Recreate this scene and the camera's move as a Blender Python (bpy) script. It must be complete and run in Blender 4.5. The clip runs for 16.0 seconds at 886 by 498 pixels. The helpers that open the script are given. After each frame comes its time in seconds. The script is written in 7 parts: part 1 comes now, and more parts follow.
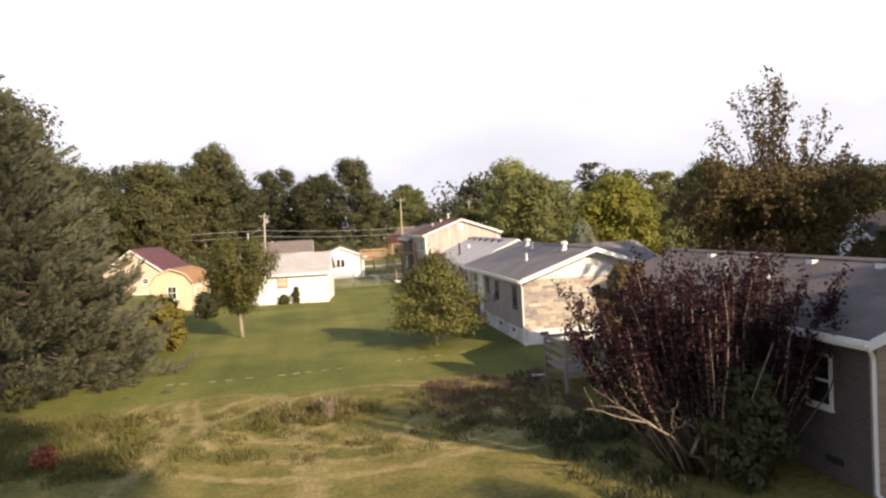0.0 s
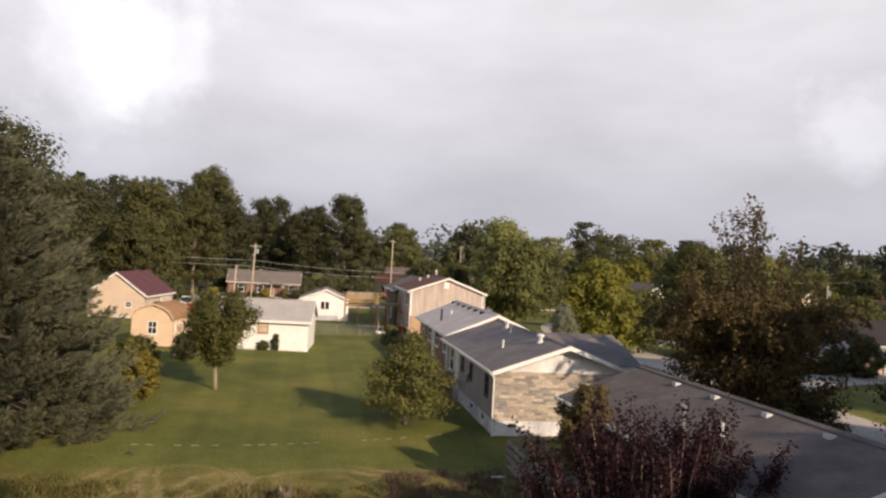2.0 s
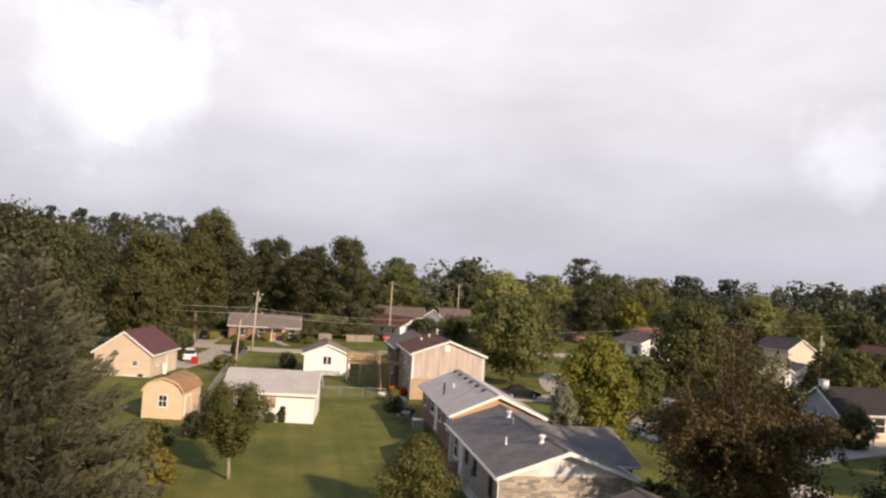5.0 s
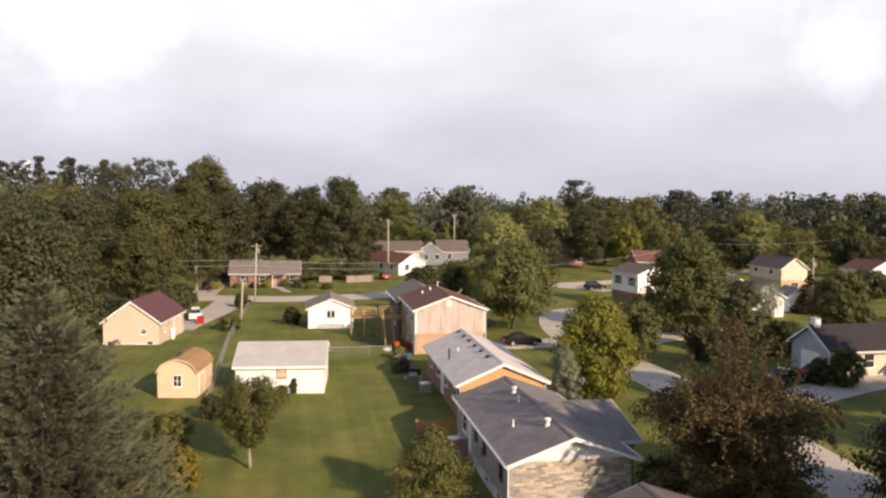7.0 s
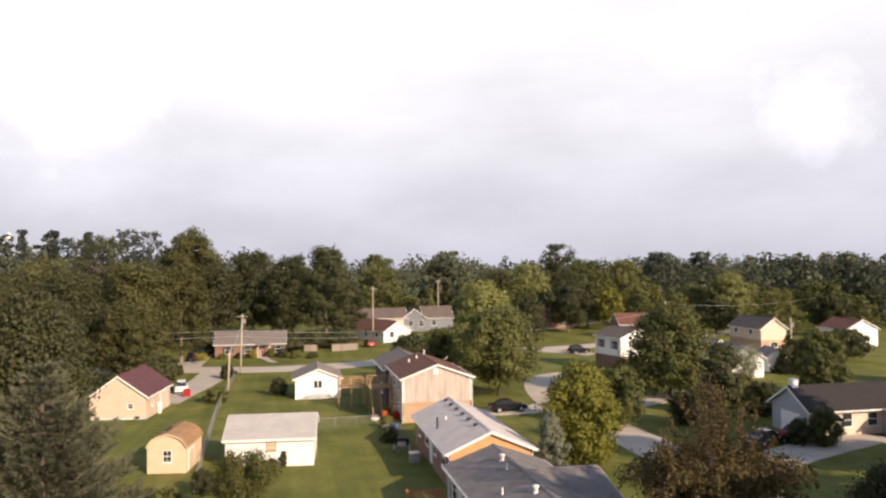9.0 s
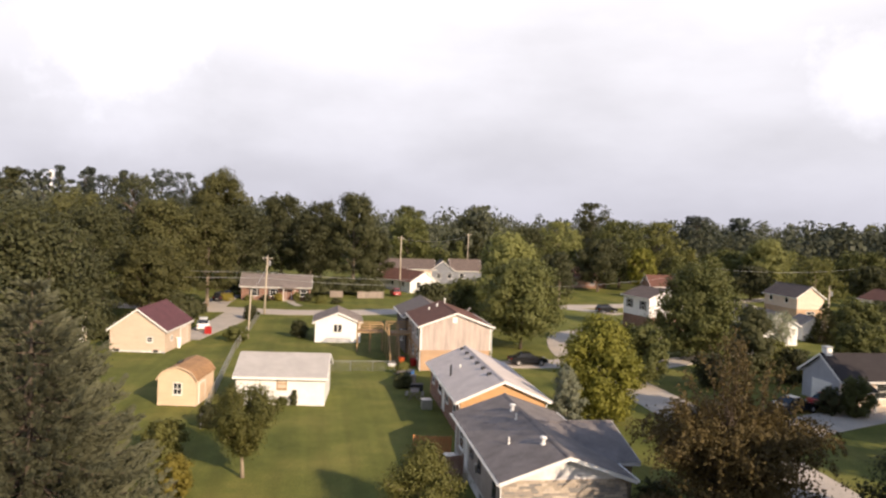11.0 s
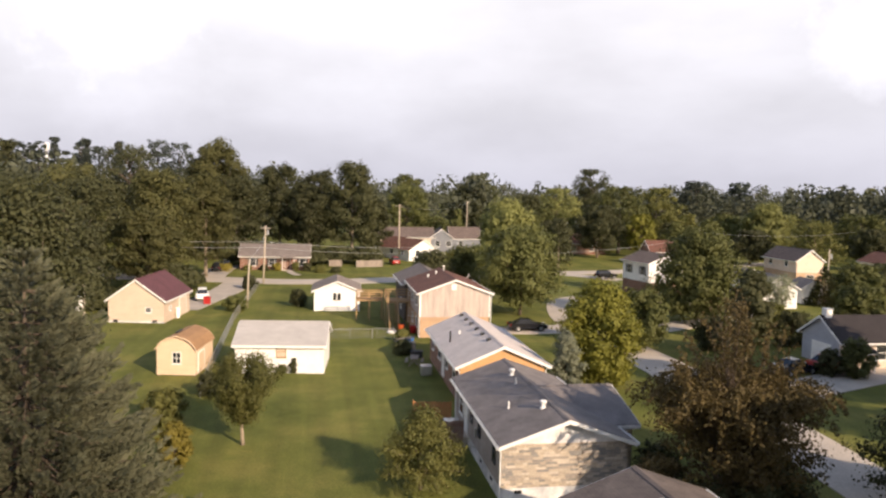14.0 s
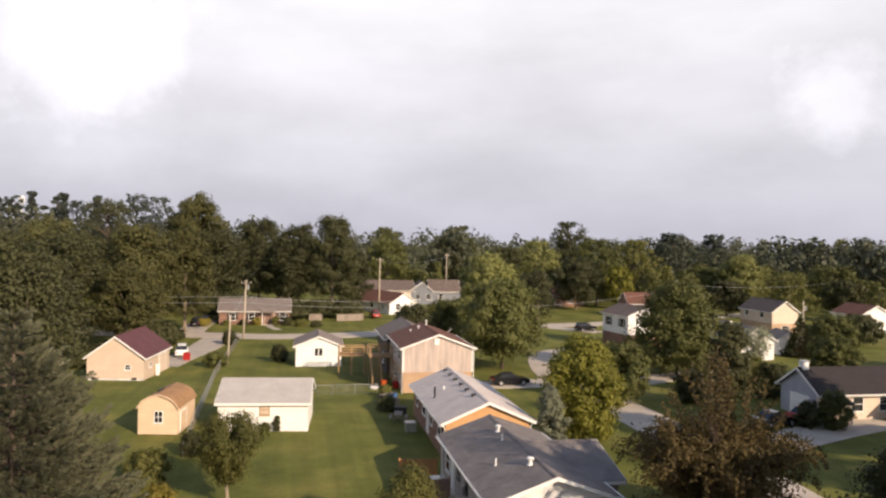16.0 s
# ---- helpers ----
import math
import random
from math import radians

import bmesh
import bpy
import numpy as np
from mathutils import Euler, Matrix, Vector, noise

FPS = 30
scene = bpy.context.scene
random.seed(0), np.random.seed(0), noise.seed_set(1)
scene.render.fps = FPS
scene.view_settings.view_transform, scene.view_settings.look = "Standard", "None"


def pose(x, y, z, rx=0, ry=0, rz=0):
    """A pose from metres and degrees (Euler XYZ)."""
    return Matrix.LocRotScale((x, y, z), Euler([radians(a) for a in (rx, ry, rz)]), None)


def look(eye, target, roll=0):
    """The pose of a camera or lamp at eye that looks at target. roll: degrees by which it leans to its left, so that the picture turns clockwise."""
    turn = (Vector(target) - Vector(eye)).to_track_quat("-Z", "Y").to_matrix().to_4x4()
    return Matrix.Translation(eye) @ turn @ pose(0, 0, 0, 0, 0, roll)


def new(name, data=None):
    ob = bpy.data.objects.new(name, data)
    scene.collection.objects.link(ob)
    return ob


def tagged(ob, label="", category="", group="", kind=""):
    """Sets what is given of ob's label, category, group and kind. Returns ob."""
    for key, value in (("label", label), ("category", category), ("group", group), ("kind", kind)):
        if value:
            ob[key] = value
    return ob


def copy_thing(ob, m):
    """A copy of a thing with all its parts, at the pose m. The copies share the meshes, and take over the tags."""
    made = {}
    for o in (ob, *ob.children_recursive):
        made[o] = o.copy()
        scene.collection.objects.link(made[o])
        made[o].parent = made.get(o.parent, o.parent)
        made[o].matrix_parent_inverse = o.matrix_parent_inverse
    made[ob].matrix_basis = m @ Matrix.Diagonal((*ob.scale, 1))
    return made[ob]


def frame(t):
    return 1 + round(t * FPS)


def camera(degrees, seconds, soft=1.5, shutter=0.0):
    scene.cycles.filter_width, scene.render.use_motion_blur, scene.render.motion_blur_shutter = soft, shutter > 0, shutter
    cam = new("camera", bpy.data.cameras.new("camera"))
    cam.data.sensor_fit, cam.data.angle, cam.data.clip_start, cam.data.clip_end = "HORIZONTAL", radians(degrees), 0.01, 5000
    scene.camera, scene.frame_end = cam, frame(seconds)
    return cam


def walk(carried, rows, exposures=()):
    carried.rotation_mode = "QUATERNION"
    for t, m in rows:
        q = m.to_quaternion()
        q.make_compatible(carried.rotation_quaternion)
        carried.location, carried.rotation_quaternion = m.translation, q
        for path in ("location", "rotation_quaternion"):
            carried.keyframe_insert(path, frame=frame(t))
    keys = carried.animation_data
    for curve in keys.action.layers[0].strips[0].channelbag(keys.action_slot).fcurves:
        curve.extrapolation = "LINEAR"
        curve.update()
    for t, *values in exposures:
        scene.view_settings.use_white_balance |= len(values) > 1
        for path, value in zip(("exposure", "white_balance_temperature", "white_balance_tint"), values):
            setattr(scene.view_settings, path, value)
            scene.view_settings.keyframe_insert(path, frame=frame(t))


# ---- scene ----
cam = camera(62.0, 16.0, soft=2.4)
PATH = [
    (0, (1.264, 2.845, 6.04), (1.59, 4.817, 5.965), -3.0),
    (0.5, (1.439, 2.561, 7.198), (1.755, 4.536, 7.189), -2.0),
    (1, (1.265, 1.612, 7.516), (1.588, 3.569, 7.77), -0.6),
    (1.5, (1.241, 1.418, 7.757), (1.57, 3.375, 8.006), 4.0),
    (2, (1.535, 2.113, 8.31), (1.885, 4.081, 8.335), 3.3),
    (2.5, (1.652, 2.383, 8.755), (2.009, 4.348, 8.644), 0.4),
    (3, (1.416, 2.214, 9.055), (1.782, 4.177, 8.951), -4.7),
    (3.5, (1.276, 1.859, 9.678), (1.633, 3.826, 9.62), -2.2),
    (4, (1.256, 1.403, 10.419), (1.601, 3.372, 10.466), 3.3),
    (4.2, (1.074, 1.15, 10.713), (1.421, 3.118, 10.807), 3.9),
    (6.3, (-0.158, -0.788, 15.567), (0.219, 1.176, 15.609), 1.4),
    (6.5, (-0.243, -0.796, 15.824), (0.131, 1.168, 15.834), 0.8),
    (7, (-0.281, -0.461, 16.957), (0.097, 1.498, 16.823), 0.6),
    (7.5, (-0.301, -0.47, 17.632), (0.079, 1.487, 17.461), 0.6),
    (8, (-0.293, -0.781, 17.91), (0.076, 1.178, 17.757), -0.1),
    (8.5, (-0.345, -1.019, 17.621), (0.045, 0.94, 17.529), -1.9),
    (9, (-0.917, -2.367, 17.582), (-0.493, -0.413, 17.622), -0.4),
    (9.2, (-0.692, -2.025, 17.502), (-0.269, -0.07, 17.507), -0.3),
    (11.3, (0.777, -0.279, 16.227), (1.102, 1.692, 16.147), 2.2),
    (11.5, (0.599, -0.726, 16.095), (0.946, 1.244, 16.065), 0.3),
    (12, (0.561, -0.592, 16.088), (0.918, 1.375, 16.032), 1.3),
    (12.5, (0.575, -0.625, 15.966), (0.938, 1.341, 15.908), 0.2),
    (13, (0.583, -0.759, 15.905), (0.943, 1.208, 15.872), 0.7),
    (13.5, (0.705, -0.334, 16.054), (1.038, 1.637, 15.97), 2.4),
    (14, (0.946, 0.191, 16.229), (1.283, 2.155, 16.065), 1.5),
    (14.5, (0.604, -0.592, 16.317), (0.95, 1.378, 16.286), -0.3),
    (15, (0.495, -0.78, 16.249), (0.852, 1.187, 16.283), 1.2),
    (15.5, (0.314, -0.851, 16.606), (0.694, 1.112, 16.609), 2.0),
    (16, (0.315, -0.53, 16.643), (0.708, 1.431, 16.62), 1.3),
]
EXPOSURES = [(t, stops, 6500, 15) for t, stops in ((0.0, 0.8), (0.5, 0.85), (1.0, 0.45), (1.5, 0.06), (2.0, 0.12), (2.5, 0.5), (3.0, 0.8), (3.5, 0.75), (4.0, 0.53), (6.3, 0.18), (6.6, 0.2), (7.0, 0.45), (8.0, 0.62), (9.0, 0.49), (12.0, 0.5), (14.0, 0.54), (15.0, 0.34), (16.0, 0.33))]
walk(cam, [(t, look(eye, target, roll)) for t, eye, target, roll in PATH], EXPOSURES)

# ---- world and sun ----
SUN_EL, SUN_AZ = 24.0, 31.0   # height, and turn from -y towards +x
world = bpy.data.worlds.new("sky")
scene.world = world
world.use_nodes = True


def node_kit(tree):
    nodes, links = tree.nodes, tree.links

    def add(kind, **given):
        n = nodes.new(kind)
        for key, value in given.items():
            if key == "_operation":
                n.operation = value
            elif key == "_data_type":
                n.data_type = value
            elif key == "_blend_type":
                n.blend_type = value
            elif key == "_offset":
                n.offset = value
            else:
                n.inputs[key].default_value = value
        return n

    return nodes, links, add


def build_sky():
    nodes, links, add = node_kit(world.node_tree)
    nodes.clear()
    out = add("ShaderNodeOutputWorld")
    back = add("ShaderNodeBackground", Strength=1.0)
    sky = add("ShaderNodeTexSky")
    sky.sky_type, sky.sun_disc = "NISHITA", False
    sky.sun_elevation, sky.sun_rotation = radians(SUN_EL), radians(180 - SUN_AZ)
    dim = add("ShaderNodeMix", _data_type="RGBA", _blend_type="MULTIPLY")
    dim.inputs[0].default_value = 1.0
    dim.inputs[7].default_value = (0.135, 0.135, 0.135, 1)
    links.new(sky.outputs[0], dim.inputs[6])
    co = add("ShaderNodeTexCoord")
    sep = add("ShaderNodeSeparateXYZ")
    links.new(co.outputs["Generated"], sep.inputs[0])
    flat = add("ShaderNodeMapping")
    flat.inputs["Scale"].default_value = (1.0, 1.0, 2.6)
    flat.inputs["Location"].default_value = (0.3, 0.1, 0.2)
    links.new(co.outputs["Generated"], flat.inputs[0])
    puff = add("ShaderNodeTexNoise", Scale=2.3, Detail=7.0, Roughness=0.55, Distortion=0.2)
    links.new(flat.outputs[0], puff.inputs["Vector"])
    # cloud cover: thick low down, breaking up high above
    cover = add("ShaderNodeMapRange")
    cover.inputs["From Min"].default_value, cover.inputs["From Max"].default_value = 0.26, 0.50
    cover.inputs["To Min"].default_value, cover.inputs["To Max"].default_value = 0.42, -0.24
    # the cloud tops lie lower over the woods
    dip = add("ShaderNodeMapRange")
    dip.inputs["From Min"].default_value, dip.inputs["From Max"].default_value = -0.20, -0.06
    dip.inputs["To Min"].default_value, dip.inputs["To Max"].default_value = 0.105, 0.0
    links.new(sep.outputs["X"], dip.inputs["Value"])
    level = add("ShaderNodeMath", _operation="ADD")
    links.new(sep.outputs["Z"], level.inputs[0])
    links.new(dip.outputs[0], level.inputs[1])
    links.new(level.outputs[0], cover.inputs["Value"])
    total = add("ShaderNodeMath", _operation="ADD")
    links.new(puff.outputs[0], total.inputs[0])
    links.new(cover.outputs[0], total.inputs[1])
    ramp = add("ShaderNodeValToRGB")
    ramp.color_ramp.elements[0].position, ramp.color_ramp.elements[1].position = 0.49, 0.57
    # cloud colour: lavender haze at the horizon, white above
    tone = add("ShaderNodeValToRGB")
    els = tone.color_ramp.elements
    els[0].position, els[0].color = 0.0, (0.44, 0.445, 0.495, 1)
    els[1].position, els[1].color = 0.30, (0.74, 0.74, 0.755, 1)
    mid = els.new(0.11)
    mid.color = (0.55, 0.555, 0.585, 1)
    links.new(sep.outputs["Z"], tone.inputs[0])
    fine = add("ShaderNodeTexNoise", Scale=4.5, Detail=5.0, Roughness=0.5)
    links.new(flat.outputs[0], fine.inputs["Vector"])
    lift = add("ShaderNodeMapRange")
    lift.inputs["From Min"].default_value, lift.inputs["From Max"].default_value = 0.35, 0.65
    lift.inputs["To Min"].default_value, lift.inputs["To Max"].default_value = 0.94, 1.08
    links.new(fine.outputs[0], lift.inputs["Value"])
    lit = add("ShaderNodeVectorMath", _operation="SCALE")
    links.new(tone.outputs[0], lit.inputs[0])
    links.new(lift.outputs[0], lit.inputs["Scale"])
    # two bright heaps of cloud: one over the houses on the street, one over the woods
    rag = add("ShaderNodeTexNoise", Scale=9.0, Detail=6.0, Roughness=0.6)
    links.new(co.outputs["Generated"], rag.inputs["Vector"])
    for way, far, near, most in (((0.617, 0.769, 0.165), 0.195, 0.14, 1.24), ((-0.19, 0.955, 0.222), 0.215, 0.165, 1.16), ((-0.275, 0.935, 0.222), 0.215, 0.165, 1.16), ((-0.23, 0.95, 0.18), 0.26, 0.17, 1.10), ((0.05, 0.97, 0.24), 0.36, 0.16, 1.10)):
        heap = add("ShaderNodeVectorMath", _operation="DISTANCE")
        heap.inputs[1].default_value = Vector(way).normalized()
        links.new(co.outputs["Generated"], heap.inputs[0])
        size = add("ShaderNodeMath", _operation="MULTIPLY_ADD")
        size.inputs[1].default_value = 0.24
        links.new(rag.outputs[0], size.inputs[0])
        links.new(heap.outputs["Value"], size.inputs[2])
        white = add("ShaderNodeMapRange")
        white.inputs["From Min"].default_value, white.inputs["From Max"].default_value = far, near
        white.inputs["To Min"].default_value, white.inputs["To Max"].default_value = 1.0, most
        links.new(size.outputs[0], white.inputs["Value"])
        lit2 = add("ShaderNodeVectorMath", _operation="SCALE")
        links.new(lit.outputs[0], lit2.inputs[0])
        links.new(white.outputs[0], lit2.inputs["Scale"])
        lit = lit2
    links.new(total.outputs[0], ramp.inputs[0])
    mix = add("ShaderNodeMix", _data_type="RGBA")
    # thin veil over the gaps, gone towards the zenith
    veil = add("ShaderNodeMapRange")
    veil.inputs["From Min"].default_value, veil.inputs["From Max"].default_value = 0.50, 0.66
    veil.inputs["To Min"].default_value, veil.inputs["To Max"].default_value = 0.58, 0.0
    links.new(sep.outputs["Z"], veil.inputs["Value"])
    most = add("ShaderNodeMath", _operation="MAXIMUM")
    links.new(ramp.outputs[0], most.inputs[0])
    links.new(veil.outputs[0], most.inputs[1])
    links.new(most.outputs[0], mix.inputs[0])
    links.new(dim.outputs[2], mix.inputs[6])
    links.new(lit.outputs[0], mix.inputs[7])
    links.new(mix.outputs[2], back.inputs[0])
    links.new(back.outputs[0], out.inputs[0])


build_sky()
sun = new("sun", bpy.data.lights.new("sun", "SUN"))
sun.data.energy, sun.data.angle, sun.data.color = 5.0, radians(0.9), (1.0, 0.80, 0.57)
_to = Vector((math.sin(radians(SUN_AZ)), -math.cos(radians(SUN_AZ)), math.tan(radians(SUN_EL))))
sun.matrix_basis = look(_to * 100, (0, 0, 0))

# ---- materials ----
MATS = {}


def surface(name, a, b=None, rough=0.8, scale=1.0, fine=12.0, bump=0.15, bump_scale=30.0, metal=0.0, detail=0.25, stretch=(1, 1, 1), spec=0.3):
    """A surface of two close colours a and b in soft patches, with fine grain and relief."""
    if name in MATS:
        return MATS[name]
    b = b or tuple(v * 0.8 for v in a)
    m = bpy.data.materials.new(name)
    m.use_nodes = True
    nodes, links, add = node_kit(m.node_tree)
    bsdf = nodes["Principled BSDF"]
    bsdf.inputs["Roughness"].default_value, bsdf.inputs["Metallic"].default_value = rough, metal
    bsdf.inputs["Specular IOR Level"].default_value = spec
    geo = add("ShaderNodeNewGeometry")
    mp = add("ShaderNodeMapping")
    mp.inputs["Scale"].default_value = stretch
    links.new(geo.outputs["Position"], mp.inputs[0])
    big = add("ShaderNodeTexNoise", Scale=scale, Detail=5.0, Roughness=0.6)
    small = add("ShaderNodeTexNoise", Scale=fine, Detail=4.0, Roughness=0.65)
    for n in (big, small):
        links.new(mp.outputs[0], n.inputs["Vector"])
    ramp = add("ShaderNodeValToRGB")
    ramp.color_ramp.elements[0].position, ramp.color_ramp.elements[0].color = 0.35, (*a, 1)
    ramp.color_ramp.elements[1].position, ramp.color_ramp.elements[1].color = 0.65, (*b, 1)
    links.new(big.outputs[0], ramp.inputs[0])
    grain = add("ShaderNodeMapRange")
    grain.inputs["From Min"].default_value, grain.inputs["From Max"].default_value = 0.3, 0.7
    grain.inputs["To Min"].default_value, grain.inputs["To Max"].default_value = 1 - detail, 1 + detail
    links.new(small.outputs[0], grain.inputs["Value"])
    tint = add("ShaderNodeVectorMath", _operation="SCALE")
    links.new(ramp.outputs[0], tint.inputs[0])
    links.new(grain.outputs[0], tint.inputs["Scale"])
    links.new(tint.outputs[0], bsdf.inputs["Base Color"])
    if bump:
        rel = add("ShaderNodeTexNoise", Scale=bump_scale, Detail=4.0)
        links.new(mp.outputs[0], rel.inputs["Vector"])
        bp = add("ShaderNodeBump", Strength=bump, Distance=0.03)
        links.new(rel.outputs[0], bp.inputs["Height"])
        links.new(bp.outputs[0], bsdf.inputs["Normal"])
    MATS[name] = m
    return m


def coursed(name, a, b, mortar, w=0.215, h=0.075, gap=0.012, offset=0.5, rough=0.85, axis="wall", patch=0.5, bump=0.4, patch_scale=0.8):
    """Brick, block, lap siding or shingle courses; axis wall: laid along the wall; x or y: along that axis of a roof."""
    if name in MATS:
        return MATS[name]
    m = bpy.data.materials.new(name)
    m.use_nodes = True
    nodes, links, add = node_kit(m.node_tree)
    bsdf = nodes["Principled BSDF"]
    bsdf.inputs["Roughness"].default_value, bsdf.inputs["Specular IOR Level"].default_value = rough, 0.25
    co = add("ShaderNodeTexCoord")
    sep, com = add("ShaderNodeSeparateXYZ"), add("ShaderNodeCombineXYZ")
    links.new(co.outputs["Object"], sep.inputs[0])
    if axis == "wall":
        s = add("ShaderNodeMath", _operation="ADD")
        links.new(sep.outputs["X"], s.inputs[0])
        links.new(sep.outputs["Y"], s.inputs[1])
        links.new(s.outputs[0], com.inputs["X"])
        links.new(sep.outputs["Z"], com.inputs["Y"])
    elif axis == "x":
        links.new(sep.outputs["X"], com.inputs["X"])
        links.new(sep.outputs["Y"], com.inputs["Y"])
    else:
        links.new(sep.outputs["Y"], com.inputs["X"])
        links.new(sep.outputs["X"], com.inputs["Y"])
    br = add("ShaderNodeTexBrick", _offset=offset)
    for key, value in (("Color1", (*a, 1)), ("Color2", (*b, 1)), ("Mortar", (*mortar, 1)), ("Scale", 1.0), ("Mortar Size", gap), ("Mortar Smooth", 0.2), ("Brick Width", w), ("Row Height", h), ("Bias", -0.1)):
        br.inputs[key].default_value = value
    links.new(com.outputs[0], br.inputs["Vector"])
    big = add("ShaderNodeTexNoise", Scale=patch_scale, Detail=6.0, Roughness=0.65)
    links.new(co.outputs["Object"], big.inputs["Vector"])
    rng = add("ShaderNodeMapRange")
    rng.inputs["From Min"].default_value, rng.inputs["From Max"].default_value = 0.3, 0.7
    rng.inputs["To Min"].default_value, rng.inputs["To Max"].default_value = 1 - patch * 0.5, 1 + patch * 0.5
    links.new(big.outputs[0], rng.inputs["Value"])
    tint = add("ShaderNodeVectorMath", _operation="SCALE")
    links.new(br.outputs["Color"], tint.inputs[0])
    links.new(rng.outputs[0], tint.inputs["Scale"])
    links.new(tint.outputs[0], bsdf.inputs["Base Color"])
    inv = add("ShaderNodeMath", _operation="SUBTRACT")
    inv.inputs[0].default_value = 1.0
    links.new(br.outputs["Fac"], inv.inputs[1])
    bp = add("ShaderNodeBump", Strength=bump, Distance=0.02)
    links.new(inv.outputs[0], bp.inputs["Height"])
    links.new(bp.outputs[0], bsdf.inputs["Normal"])
    MATS[name] = m
    return m


def foliage(name, dark, light, through_light=0.35):
    """Leaves: each leaf its own shade between dark and light, whole trees apart by a little."""
    if name in MATS:
        return MATS[name]
    m = bpy.data.materials.new(name)
    m.use_nodes = True
    nodes, links, add = node_kit(m.node_tree)
    bsdf = nodes["Principled BSDF"]
    out = nodes["Material Output"]
    bsdf.inputs["Roughness"].default_value, bsdf.inputs["Specular IOR Level"].default_value = 0.6, 0.2
    geo, info = add("ShaderNodeNewGeometry"), add("ShaderNodeObjectInfo")
    big = add("ShaderNodeTexNoise", Scale=0.6, Detail=3.0)
    links.new(geo.outputs["Position"], big.inputs["Vector"])
    s = add("ShaderNodeMath", _operation="MULTIPLY")
    s.inputs[1].default_value = 0.15
    links.new(geo.outputs["Random Per Island"], s.inputs[0])
    s2 = add("ShaderNodeMath", _operation="MULTIPLY_ADD")
    s2.inputs[1].default_value = 0.92
    links.new(big.outputs[0], s2.inputs[0])
    links.new(s.outputs[0], s2.inputs[2])
    # patches keep to the middle of the two shades
    dark, light = [a * 0.72 + b * 0.28 for a, b in zip(dark, light)], [a * 0.28 + b * 0.72 for a, b in zip(dark, light)]
    ramp = add("ShaderNodeValToRGB")
    ramp.color_ramp.elements[0].position, ramp.color_ramp.elements[0].color = 0.2, (*dark, 1)
    ramp.color_ramp.elements[1].position, ramp.color_ramp.elements[1].color = 0.85, (*light, 1)
    links.new(s2.outputs[0], ramp.inputs[0])
    vary = add("ShaderNodeMapRange")
    vary.inputs["To Min"].default_value, vary.inputs["To Max"].default_value = 0.78, 1.2
    links.new(info.outputs["Random"], vary.inputs["Value"])
    tint = add("ShaderNodeVectorMath", _operation="SCALE")
    links.new(ramp.outputs[0], tint.inputs[0])
    links.new(vary.outputs[0], tint.inputs["Scale"])
    links.new(tint.outputs[0], bsdf.inputs["Base Color"])
    glow = add("ShaderNodeBsdfTranslucent")
    links.new(tint.outputs[0], glow.inputs["Color"])
    mix = add("ShaderNodeMixShader")
    mix.inputs[0].default_value = through_light
    links.new(bsdf.outputs[0], mix.inputs[1])
    links.new(glow.outputs[0], mix.inputs[2])
    links.new(mix.outputs[0], out.inputs["Surface"])
    MATS[name] = m
    return m


